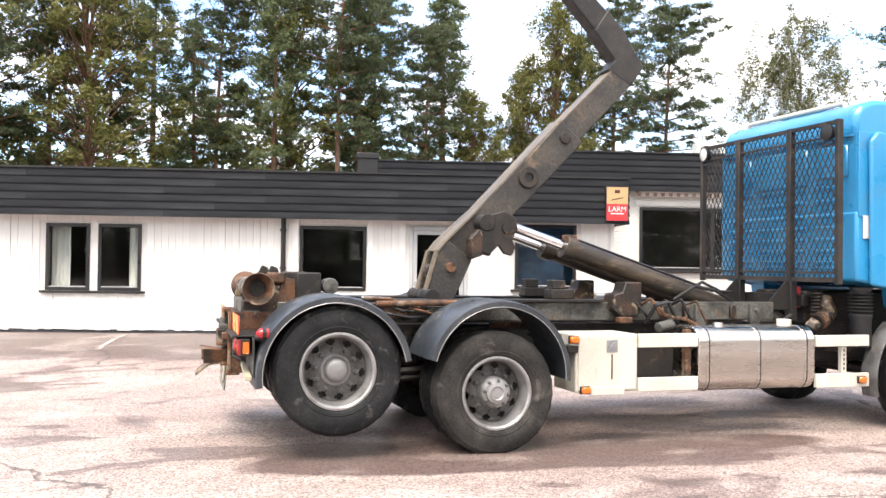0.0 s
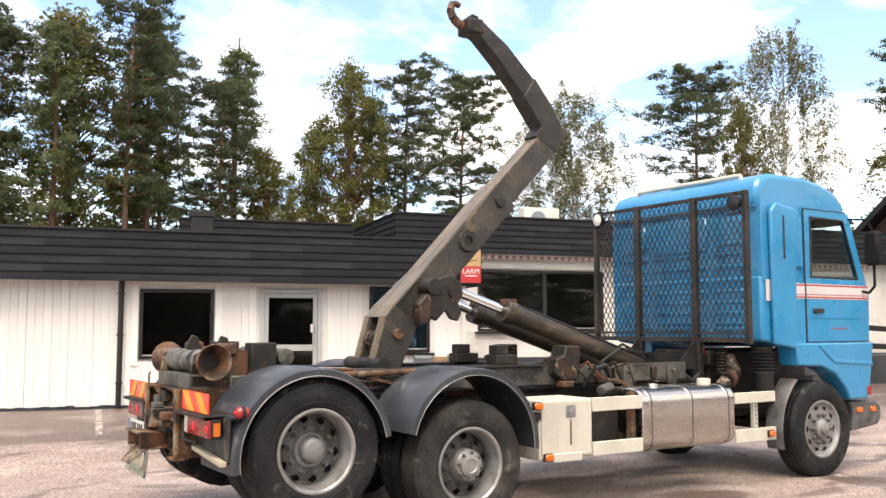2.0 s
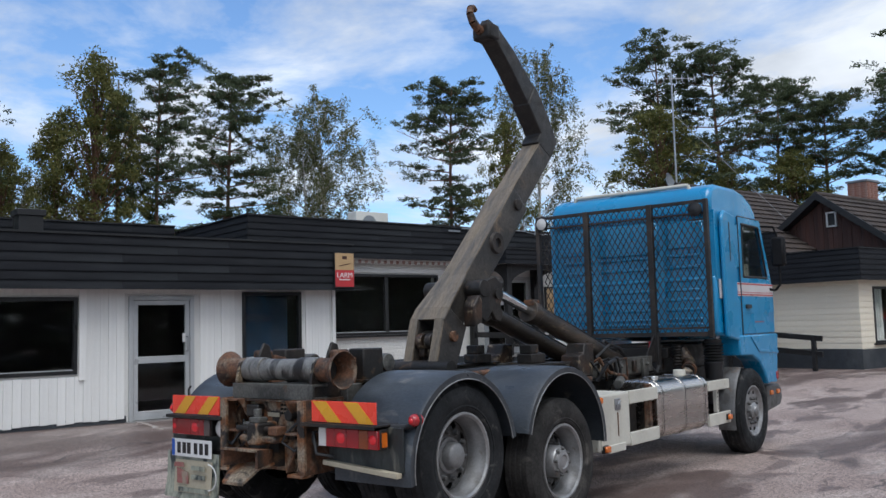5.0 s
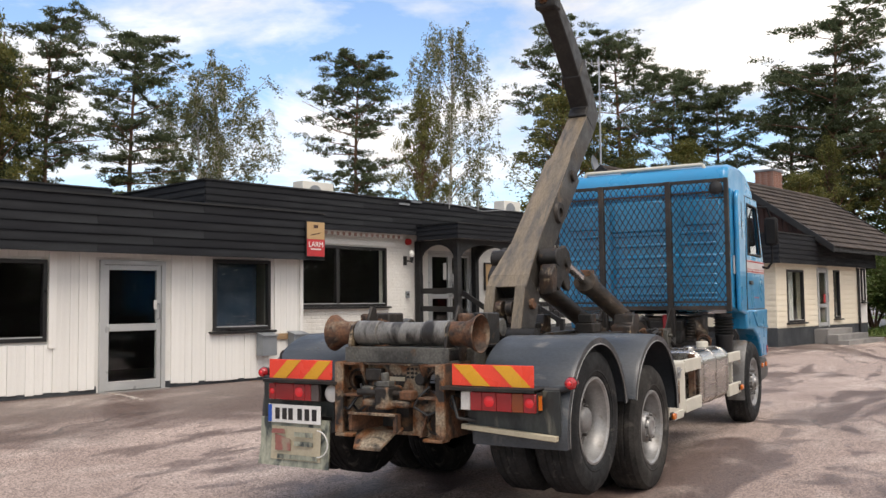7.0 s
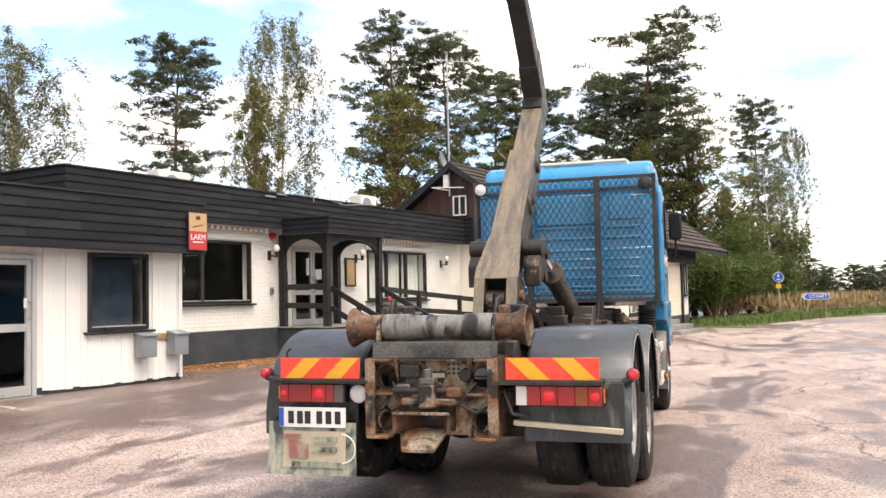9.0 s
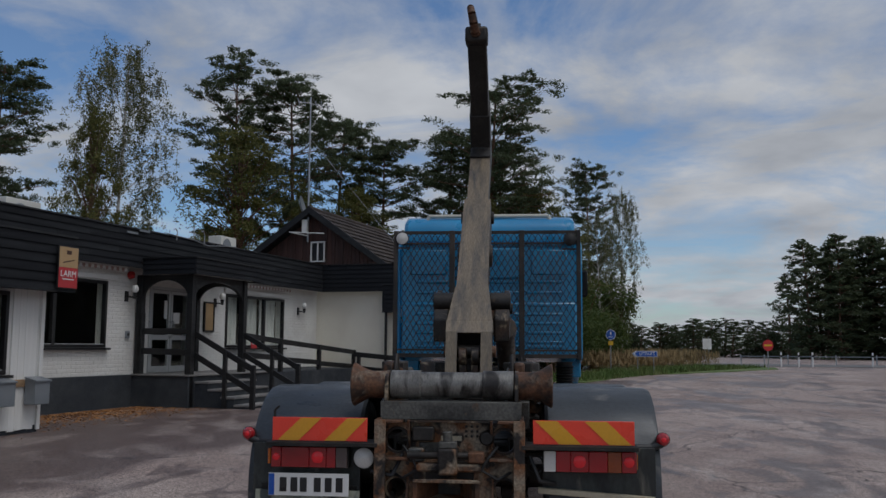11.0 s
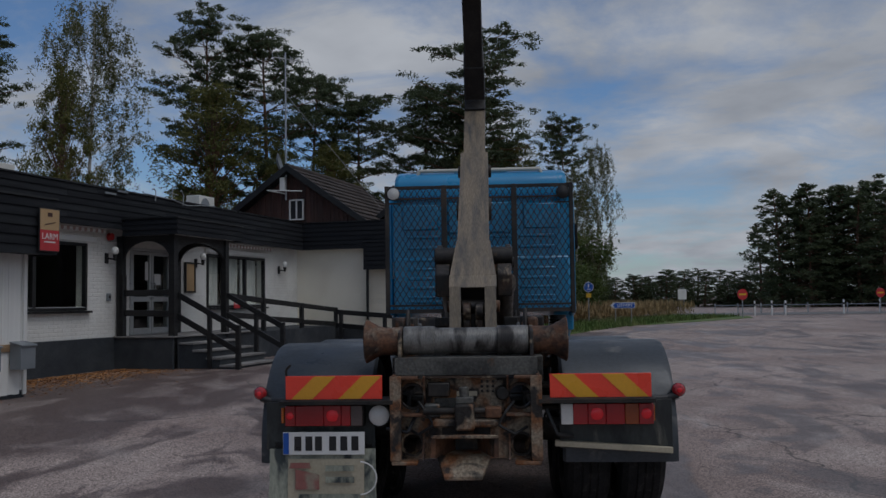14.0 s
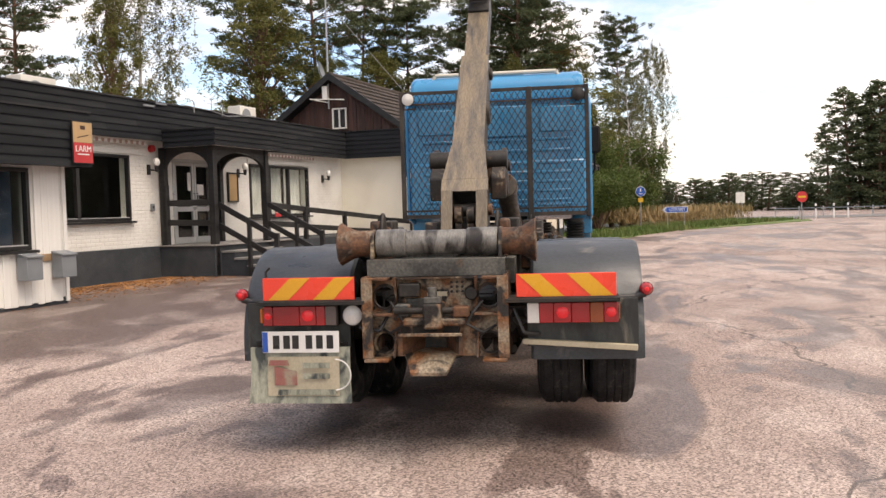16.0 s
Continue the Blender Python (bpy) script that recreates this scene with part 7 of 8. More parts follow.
jaw = tp("towing_jaw", Shape().box(0.66, 0.86, -0.055, 0.065, 0.84, 1.0), M_RUST_PALE, "rusty automatic towing jaw", bevel=0.015)
part("lever", Shape().cyl((0.72, 0.0, 0.98), (0.72, 0.01, 1.10), 0.03).box(0.68, 0.76, -0.05, 0.06, 1.0, 1.04), M_STEEL_GREY, jaw, bevel=0.006)
part("side_rod", Shape().cyl((0.74, -0.20, 0.95), (0.74, 0.26, 0.95), 0.022), M_STEEL, jaw)
part("side_block", Shape().box(0.70, 0.80, -0.22, -0.12, 0.91, 0.975), M_RUST, jaw, bevel=0.01)
part("funnel_top", Shape().add([(0.52, -0.20, 0.835), (0.52, 0.20, 0.835), (0.80, 0.07, 0.80), (0.80, -0.07, 0.80), (0.52, -0.20, 0.815), (0.52, 0.20, 0.815), (0.80, 0.07, 0.78), (0.80, -0.07, 0.78)], [(0, 1, 2, 3), (4, 7, 6, 5), (0, 4, 5, 1), (1, 5, 6, 2), (2, 6, 7, 3), (3, 7, 4, 0)]), M_RUST_PALE, jaw, "flared upper lip", bevel=0.004)
for sd in (-1, 1):
    part("funnel_side", Shape().add([(0.54, 0.20 * sd, 0.70), (0.54, 0.20 * sd, 0.83), (0.80, 0.08 * sd, 0.80), (0.80, 0.08 * sd, 0.70), (0.54, 0.175 * sd, 0.70), (0.54, 0.175 * sd, 0.83), (0.80, 0.06 * sd, 0.80), (0.80, 0.06 * sd, 0.70)], [(0, 1, 2, 3), (4, 7, 6, 5), (0, 4, 5, 1), (1, 5, 6, 2), (2, 6, 7, 3), (3, 7, 4, 0)]), M_RUST, jaw)
part("funnel_lip", Shape().add([(0.48, -0.10, 0.60), (0.48, 0.12, 0.60), (0.60, 0.17, 0.70), (0.80, 0.10, 0.71), (0.80, -0.10, 0.71), (0.60, -0.15, 0.70), (0.48, -0.10, 0.58), (0.48, 0.12, 0.58), (0.60, 0.17, 0.68), (0.80, 0.10, 0.69), (0.80, -0.10, 0.69), (0.60, -0.15, 0.68)], [(0, 1, 2, 5), (2, 3, 4, 5), (6, 11, 8, 7), (8, 11, 10, 9), (0, 6, 7, 1), (1, 7, 8, 2), (2, 8, 9, 3), (3, 9, 10, 4), (4, 10, 11, 5), (5, 11, 6, 0)]), M_RUST_PALE, jaw, "scraped lower lip of the jaw")
part("jaw_back", Shape().box(0.78, 0.84, -0.15, 0.15, 0.68, 0.86), M_STEEL, jaw)


# boards, lamps, plate and flaps at the tail
def chevron_board(y0, y1, lean):
    b = tp("marker_board", Shape().box(0.765, 0.775, y0, y1, 1.025, 1.172), M_CHEV_RED, "red board with yellow diagonal stripes", bevel=0.003)
    w, h = (y1 - y0), 0.147
    for k in ((0.52, 0.03) if lean > 0 else (0.72, 0.23)):
        a = y0 + k * w
        q = [(a, 1.028), (a + 0.22 * w, 1.028), (a + 0.22 * w + lean * 0.24 * w, 1.169), (a + lean * 0.24 * w, 1.169)]
        q = [(min(max(y, y0 + 0.004), y1 - 0.004), z) for y, z in q]
        part("stripe", Shape().prism(q, "x", 0.7615, 0.7645), M_CHEV_YEL, b, "yellow stripe")


chevron_board(-1.14, -0.52, 1)
chevron_board(0.52, 1.13, -1)
for sd, sections in ((-1, ((0.585, 0.66, M_LENS_WHITE), (0.66, 0.75, M_LENS_RED), (0.75, 0.86, M_LENS_LIT), (0.86, 0.975, M_LENS_RED), (0.975, 1.06, M_LENS_AMBER), (1.06, 1.15, M_LENS_LIT))), (1, ((0.645, 0.72, M_LENS_SMOKE), (0.72, 0.78, M_LENS_RED), (0.78, 0.89, M_LENS_LIT), (0.89, 1.07, M_LENS_RED), (1.07, 1.135, M_LENS_LIT)))):
    lo, hi = sorted((sections[0][0] * sd, sections[-1][1] * sd))
    lamp = tp("tail_lamp", Shape().box(0.785, 0.86, lo - 0.006, hi + 0.006, 0.855, 0.992), M_STEEL, "rear lamp cluster, partly lit", bevel=0.006)
    for a, b, mt in sections:
        p0, p1 = sorted((a * sd, b * sd))
        lens = part("lens", Shape().cbox(0.765, 0.79, p0 + 0.0005, p1 - 0.0005, 0.86, 0.987, 0.004), M_LENS_RED if mt is M_LENS_LIT else mt, lamp)
        if mt is M_LENS_LIT:
            mid, hw = (p0 + p1) / 2, (p1 - p0) * 0.32
            part("lit_bulb", Shape().lathe([(hw * 1.15, 0.0), (hw, 0.005), (hw * 0.5, 0.008), (0.001, 0.009)], (0.766, mid, 0.924), (-1, 0, 0), 20), M_LENS_LIT, lens, "glowing red bulb field")
        for z in (0.885, 0.91, 0.935, 0.96):
            part("flute", Shape().box(0.7625, 0.766, p0 + 0.006, p1 - 0.006, z - 0.003, z + 0.003), M_LENS_RED if mt is M_LENS_LIT else mt, lens)
    part("side_lens", Shape().cbox(0.80, 0.85, 1.152 * sd - 0.004, 1.162 * sd + 0.004, 0.875, 0.97, 0.003), M_LENS_ORANGE, lamp)
    tp("lamp_shelf", Shape().box(0.72, 0.98, 0.45 * sd, 1.16 * sd, 1.008, 1.020).box(0.72, 0.73, 0.45 * sd, 1.16 * sd, 0.995, 1.008), M_STEEL, "bent steel lamp shelf", bevel=0.002)
    stalk = tp("side_marker", Shape().tube([(0.90, 1.14 * sd, 1.0), (0.93, 1.26 * sd, 1.0), (0.93, 1.33 * sd, 1.02)], 0.022, 10), M_HOSE, "rubber stalk with a round marker lamp")
    part("marker_body", Shape().cyl((0.935, 1.335 * sd, 1.05), (0.965, 1.335 * sd, 1.05), 0.045, 0.04, 20), M_HOSE, stalk)
    part("red_lens", Shape().lathe([(0.042, 0.0), (0.040, 0.02), (0.028, 0.036), (0.001, 0.042)], (0.935, 1.335 * sd, 1.05), (-1, 0, 0), 20), M_LENS_RED, stalk, "red marker lens")
    part("lit_bulb", Shape().lathe([(0.016, 0.040), (0.012, 0.046), (0.001, 0.048)], (0.935, 1.335 * sd, 1.05), (-1, 0, 0), 14), M_LENS_LIT, stalk, "small glowing bulb")
    part("front_lens", Shape().lathe([(0.040, 0.0), (0.036, 0.02), (0.001, 0.034)], (0.965, 1.335 * sd, 1.05), (1, 0, 0), 20), M_LENS_RED, stalk)
    tp("tail_panel", Shape().box(0.875, 0.885, 0.58 * sd, 1.28 * sd, 0.70, 1.0), M_GRIME, "grimy panel behind the rear lamps", bevel=0.003)
rl = tp("reversing_lamp", Shape().lathe([(0.001, 0.06), (0.05, 0.05), (0.07, 0.02), (0.072, 0.0), (0.064, -0.004)], (0.80, 0.545, 0.92), (1, 0, 0), 24), M_STEEL, "round white reversing lamp")
part("lens", Shape().lathe([(0.066, 0.0), (0.05, 0.012), (0.001, 0.018)], (0.80, 0.545, 0.92), (-1, 0, 0), 24), M_LENS_WHITE, rl)
tp("cable_ring", Shape().lathe([(0.05, -0.006), (0.056, 0.0), (0.05, 0.006), (0.044, 0.0)], (0.80, -0.535, 0.90), (1, 0, 0), 24, close=True), M_HOSE)
plate = tp("number_plate", Shape().box(0.775, 0.782, 0.635, 1.15, 0.682, 0.822), M_PLATE, "white number plate with unreadable black bars", bevel=0.002)
part("band", Shape().box(0.772, 0.775, 1.112, 1.147, 0.686, 0.818), M_SIGN_BLUE, plate, "blue edge band")
for y in (1.055, 0.985, 0.925, 0.835, 0.765, 0.695):
    part("bar", Shape().box(0.772, 0.775, y - 0.022, y + 0.022, 0.708, 0.796), M_FRAME_BLACK, plate)
flap = tp("mud_flap", Shape().add([(0.80, 0.57, 0.715), (0.80, 1.24, 0.715), (0.79, 1.24, 0.50), (0.79, 0.57, 0.50), (0.77, 1.25, 0.35), (0.77, 0.56, 0.35), (0.812, 0.57, 0.715), (0.812, 1.24, 0.715), (0.802, 1.24, 0.50), (0.802, 0.57, 0.50), (0.782, 1.25, 0.35), (0.782, 0.56, 0.35)], [(0, 1, 2, 3), (3, 2, 4, 5), (6, 9, 8, 7), (9, 11, 10, 8), (0, 6, 7, 1), (5, 4, 10, 11), (0, 3, 9, 6), (3, 5, 11, 9), (1, 7, 8, 2), (2, 8, 10, 4)]), M_FLAP, "stiff grimy pale mud flap with faded print")
part("print_field", Shape().add([(0.7885, 0.64, 0.655), (0.7885, 1.12, 0.655), (0.770, 1.12, 0.40), (0.770, 0.64, 0.40), (0.7905, 0.64, 0.655), (0.7905, 1.12, 0.655), (0.772, 1.12, 0.40), (0.772, 0.64, 0.40)], [(0, 1, 2, 3), (4, 7, 6, 5), (0, 4, 5, 1), (1, 5, 6, 2), (2, 6, 7, 3), (3, 7, 4, 0)]), M_FLAP_TAN, flap, "faded tan printed field")
for q in ([(1.10, 0.635), (0.98, 0.635), (0.97, 0.60), (1.11, 0.60)], [(1.07, 0.595), (0.92, 0.56), (0.92, 0.47), (1.07, 0.47)]):
    part("print_shape", Shape().prism(q, "x", 0.7640, 0.7665), M_FLAP_RED, flap, "faded red printed block")
for y0, y1, z in ((0.70, 0.88, 0.60), (0.70, 0.88, 0.53), (0.66, 1.05, 0.425)):
    part("bar", Shape().box(0.7605, 0.7635, y0, y1, z - 0.018, z + 0.018), M_FLAP, flap)
part("print_arc", Shape().tube([(0.762, 0.72 + 0.10 * math.cos(a) - 0.06, 0.54 + 0.10 * math.sin(a)) for a in [radians(k) for k in range(90, 275, 15)]], 0.005, 6), M_PLATE, flap, "pale printed arc")
board = tp("splash_board", Shape().bar((0.86, -0.55, 0.735), (0.84, -1.27, 0.69), 0.05, 0.035), M_FLAP_TAN, "dirty pale splash board under the mudguard", bevel=0.004)
tp("left_step_bar", Shape().bar((0.88, 0.60, 0.72), (0.88, 1.22, 0.73), 0.04, 0.03), M_STEEL, bevel=0.004)
tp("bent_rod", Shape().tube([(0.95, 1.16, 1.0), (0.95, 1.17, 1.2), (0.95, 1.14, 1.23)], 0.008), M_STEEL)

# toolbox, side rails, tank and running gear along each side
box = tp("toolbox", Shape().box(3.70, 4.32, -1.18, -0.72, 0.48, 1.0), M_CREAM, "dirty cream steel toolbox", bevel=0.012)
part("door", Shape().box(3.725, 4.30, -1.192, -1.181, 0.50, 0.985), M_CREAM, box, "cream toolbox door", bevel=0.006)
part("latch_plate", Shape().box(4.00, 4.11, -1.20, -1.193, 0.84, 0.95), M_GALV, box, bevel=0.006)
part("latch", Shape().box(4.02, 4.09, -1.212, -1.2, 0.87, 0.90).cyl((4.055, -1.205, 0.90), (4.075, -1.218, 0.93), 0.008, seg=8), M_GALV, box, "galvanised latch")
part("hinge", Shape().cyl((4.055, -1.195, 0.60), (4.055, -1.195, 0.82), 0.007, seg=8), M_RUST, box)
part("lower_lip", Shape().box(3.85, 4.18, -1.205, -1.18, 0.455, 0.53), M_CREAM, box, bevel=0.006)
for x, z in ((3.675, 0.955), (3.79, 0.505), (6.80, 0.525)):
    l_ = tp("side_lamp", Shape().box(x - 0.05, x + 0.05, -1.205, -1.18, z - 0.035, z + 0.035), M_STEEL, "orange side marker lamp", bevel=0.006)
    part("lens", Shape().cbox(x - 0.045, x + 0.045, -1.235, -1.205, z - 0.03, z + 0.03, 0.01), M_LENS_ORANGE, l_)
tp("lamp_bracket", Shape().box(3.62, 3.72, -1.2, -1.02, 0.84, 0.90), M_STEEL, bevel=0.006)
for sd in (-1, 1):
    for x0, x1, z0, z1 in ((4.325, 4.95, 0.875, 1.0), (4.325, 4.95, 0.475, 0.60), (6.27, 6.90, 0.855, 0.965), (6.27, 6.90, 0.455, 0.59)):
        tp("side_rail", Shape().box(x0, x1, 1.15 * sd, 1.19 * sd, z0, z1), M_CREAM, "dirty cream side rail", bevel=0.006)
    tp("rail_post", Shape().box(4.84, 4.90, 1.08 * sd, 1.145 * sd, 0.47, 1.03), M_RUST, "rusty perforated post", bevel=0.004)
    post = tp("rail_post", Shape().box(6.60, 6.665, 1.10 * sd, 1.145 * sd, 0.59, 0.855), M_CREAM, "perforated cream post", bevel=0.004)
    for k in range(5):
        part("slot", Shape().box(6.625, 6.64, 1.146 * sd - 0.002, 1.146 * sd + 0.002, 0.62 + k * 0.045, 0.645 + k * 0.045), M_FRAME_BLACK, post)
    n = 40
    pts = []
    cy, cz, hy, hz, r = 0.90, 0.75, 0.285, 0.30, 0.14
    for k in range(n):
        a = 2 * math.pi * k / n
        c, s_ = math.cos(a), math.sin(a)
        pts.append((sd * (cy + math.copysign(hy - r, c) + r * c), cz + math.copysign(hz - r, s_) + r * s_))
    tank = tp("fuel_tank", Shape().prism(pts, "x", 4.96, 6.26), M_TANK, "bright ribbed aluminium fuel tank", bevel=0.015)
    for x in (5.07, 5.63, 6.16):
        sp = [(sd * cy + (y - sd * cy) * 1.02, cz + (z - cz) * 1.02) for y, z in pts]
        part("strap", Shape().prism(sp, "x", x - 0.03, x + 0.03), M_TANK, tank, "polished tank strap", bevel=0.004)
        part("strap_line", Shape().prism([(sd * cy + (y - sd * cy) * 1.024, cz + (z - cz) * 1.024) for y, z in pts], "x", x - 0.006, x + 0.006), M_HOSE, tank)
    part("filler_cap", Shape().cyl((5.30, sd * 0.98, 1.045), (5.30, sd * 0.98, 1.085), 0.055, 0.05, 20), M_TANK, tank, bevel=0.006)
    part("filler_box", Shape().cyl((6.10, sd * 0.92, 1.045), (6.10, sd * 0.92, 1.11), 0.07, 0.07, 20), M_CREAM, tank, "pale filler neck", bevel=0.006)
    for x in (5.05, 6.12):
        tp("tank_bracket", Shape().box(x, x + 0.05, 0.44 * sd, 0.62 * sd, 0.5, 0.95), M_STEEL)
    tp("battery_box", Shape().box(4.36, 4.80, 0.55 * sd, 1.02 * sd, 0.55, 0.92), M_STEEL, "black battery box", bevel=0.02)
    tp("air_tank", Shape().cyl((4.4, 0.75 * sd, 0.52), (5.0, 0.75 * sd, 0.52), 0.09, seg=20), M_STEEL, bevel=0.01)
    tp("rear_box", Shape().box(3.66, 4.3, 0.72 * sd, 1.18 * sd, 0.48, 1.0), M_CREAM, "dirty cream box behind the wheels", bevel=0.012) if sd > 0 else None
    s = Shape()
    pr = [(0.105, 0.0), (0.105, 0.28), (0.115, 0.30), (0.115, 0.33)]
    for k in range(6):
        pr += [(0.095, 0.345 + k * 0.035), (0.128, 0.362 + k * 0.035)]
    pr += [(0.10, 0.56), (0.11, 0.60), (0.001, 0.60)]
    if sd < 0:
        tp("air_intake", s.lathe(pr, (6.98, sd * 0.98, 0.83), (0, 0, 1), 28), M_HOSE, "black ribbed rubber air intake")
        tp("intake_elbow", Shape().tube([(6.98, -0.98, 0.95), (6.90, -0.9, 0.84), (6.70, -0.8, 0.86)], 0.085, 14), M_STEEL)
        tp("exhaust_elbow", Shape().tube([(6.52, -0.80, 1.00), (6.58, -0.82, 1.07), (6.70, -0.80, 1.10), (6.80, -0.74, 1.17), (6.82, -0.64, 1.30)], 0.075, 16), M_RUST_DARK, "dull exhaust elbow")
        tp("clamp", Shape().cyl((6.60, -0.82, 1.08), (6.65, -0.81, 1.09), 0.09, seg=20), M_RUST)
    # curved grey splash guard behind the front wheel
    s = Shape()
    n = 14
    for i in range(n + 1):
        a = radians(128 + 66 * i / n)
        for r_, y in ((0.705, 1.21), (0.72, 1.18), (0.72, 1.0), (0.69, 1.0), (0.69, 1.17)):
            s.v.append((7.69 + r_ * math.cos(a), y * sd, 0.515 + r_ * math.sin(a)))
    for i in range(n):
        for j in range(5):
            s.f.append((i * 5 + j, i * 5 + (j + 1) % 5, (i + 1) * 5 + (j + 1) % 5, (i + 1) * 5 + j))
    s.f += [(0, 1, 2, 3, 4), tuple(n * 5 + j for j in range(5))]
    tp("splash_guard", s, M_RIM_DARK, "weathered grey splash guard")
tp("engine", Shape().box(6.75, 8.5, -0.42, 0.42, 0.62, 1.38).cyl((6.2, 0, 0.85), (6.8, 0, 0.85), 0.25, 0.32), M_STEEL, "dark greasy engine and gearbox", bevel=0.03)
tp("prop_shaft", Shape().cyl((3.1, 0, 0.55), (6.2, 0, 0.82), 0.06), M_STEEL)
tp("rear_cab_mount", Shape().box(6.62, 6.82, -0.55, 0.55, 1.22, 1.34), M_STEEL, bevel=0.01)
tp("red_reservoir", Shape().cyl((6.66, -0.36, 1.20), (6.66, -0.36, 1.42), 0.07), M_SIGN_RED, "small red reservoir", bevel=0.008)
tp("spring_unit", Shape().lathe([(0.05 + (0.018 if k % 2 else 0), k * 0.018) for k in range(16)], (6.74, -0.62, 1.12), (0, 0, 1), 16), M_STEEL)
for pts, r_, mt in (([(4.72, -0.62, 1.06), (4.78, -0.72, 1.24), (4.90, -0.74, 1.27), (5.02, -0.70, 1.10), (5.10, -0.62, 1.02)], 0.02, M_HOSE), ([(4.80, -0.60, 1.28), (4.9, -0.68, 1.14), (5.1, -0.74, 1.10), (5.25, -0.7, 1.04)], 0.018, M_RUST), ([(5.2, -0.35, 1.28), (5.4, -0.42, 1.42), (5.65, -0.40, 1.38), (5.9, -0.36, 1.26)], 0.018, M_HOSE), ([(5.3, -0.2, 1.30), (5.6, -0.25, 1.46), (5.9, -0.22, 1.34)], 0.016, M_HOSE), ([(6.2, -0.45, 1.2), (6.4, -0.5, 1.05), (6.6, -0.45, 1.15)], 0.022, M_HOSE), ([(0.80, -0.50, 0.95), (0.77, -0.56, 0.80), (0.84, -0.66, 0.78)], 0.012, M_HOSE), ([(0.84, 0.3, 0.95), (0.76, 0.36, 0.82), (0.80, 0.5, 0.84)], 0.012, M_HOSE), ([(5.3, 0.35, 1.28), (5.6, 0.42, 1.44), (5.9, 0.36, 1.28)], 0.018, M_HOSE)):
    tp("hose", Shape().tube(pts, r_, 8), mt)
tp("filter", Shape().cyl((4.72, -0.86, 1.03), (4.90, -0.80, 1.06), 0.05, seg=18), M_STEEL_GREY, "grimy round filter housing", bevel=0.008)
tp("rust_bracket", Shape().box(4.42, 4.56, -0.66, -0.56, 1.06, 1.12), M_RUST, bevel=0.01)

# mesh guard behind the cab
GX, GZ0, GZ1 = 6.56, 1.48, 3.10
POSTS = (1.19, 0.46, -0.43, -1.15)
guard = tp("cab_guard", Shape().box(GX - 0.02, GX + 0.02, -1.17, 1.21, GZ1 - 0.04, GZ1), M_GUARD, "brown-black steel mesh guard behind the cab")
for bx in ((GX - 0.02, GX + 0.02, -1.17, 1.21, GZ0, GZ0 + 0.05), (GX - 0.015, GX + 0.015, -1.15, 1.19, GZ0 + 0.085, GZ0 + 0.11), (GX - 0.012, GX + 0.012, -1.15, 1.19, 2.93, 2.95)):
    part("crossbar", Shape().box(*bx), M_GUARD, guard)
for y in POSTS:
    w = 0.035 if y in POSTS[1:3] else 0.026
    part("post", Shape().box(GX - 0.035, GX + 0.03, y - w, y + w, GZ0 - 0.02, GZ1 + 0.004), M_GUARD, guard, bevel=0.006)
for y in POSTS[1:3]:
    part("gusset", Shape().prism([(GX - 0.35, 1.18), (GX, 1.18), (GX, 1.50), (GX - 0.04, 1.50)], "y", y - 0.006, y + 0.006), M_GUARD, guard)
    part("leg", Shape().box(GX - 0.03, GX + 0.05, y - 0.05, y + 0.05, 1.06, GZ0), M_GUARD, guard, bevel=0.006)
s = Shape()
dw, dh = 0.078, 0.128
cols, rows = int(2.34 / dw), int((GZ1 - GZ0 - 0.09) / dh)
for i in range(cols):
    y0 = -1.15 + i * dw
    for j in range(rows + 1):
        z0 = GZ0 + 0.05 + j * dh
        if z0 + dh > GZ1:
            continue
        for p, q in (((y0, z0 + dh / 2), (y0 + dw / 2, z0 + dh)), ((y0 + dw / 2, z0 + dh), (y0 + dw, z0 + dh / 2)), ((y0, z0 + dh / 2), (y0 + dw / 2, z0)), ((y0 + dw / 2, z0), (y0 + dw, z0 + dh / 2))):
            s.bar((GX, *p), (GX, *q), 0.010, 0.006, up=(1, 0, 0))
grille = part("grille", s, M_GUARD, guard, "diamond expanded-metal grille", tidy=False)
grille["kind"] = "stuff"
for y, z, lit in ((1.10, 3.0, True), (-1.04, 2.98, False)):
    lamp = tp("work_lamp", Shape().lathe([(0.001, 0.09), (0.06, 0.08), (0.082, 0.03), (0.085, 0.0), (0.078, -0.004)], (GX - 0.07, y, z), (1, 0, 0), 24), M_HOSE, "round work lamp on the guard")
    part("lens", Shape().lathe([(0.076, 0.0), (0.05, 0.012), (0.001, 0.018)], (GX - 0.07, y, z), (-1, 0, 0), 24), M_LENS_WHITE if lit else M_HOSE, lamp, "pale lens" if lit else "dark lens")
    part("bracket", Shape().box(GX - 0.06, GX, y - 0.012, y + 0.012, z + 0.06, z + 0.11), M_GUARD, lamp)
    part("crossbar", Shape().box(GX - 0.03, GX - 0.015, y - 0.1, y + 0.1, z - 0.13, z - 0.11), M_GUARD, lamp)

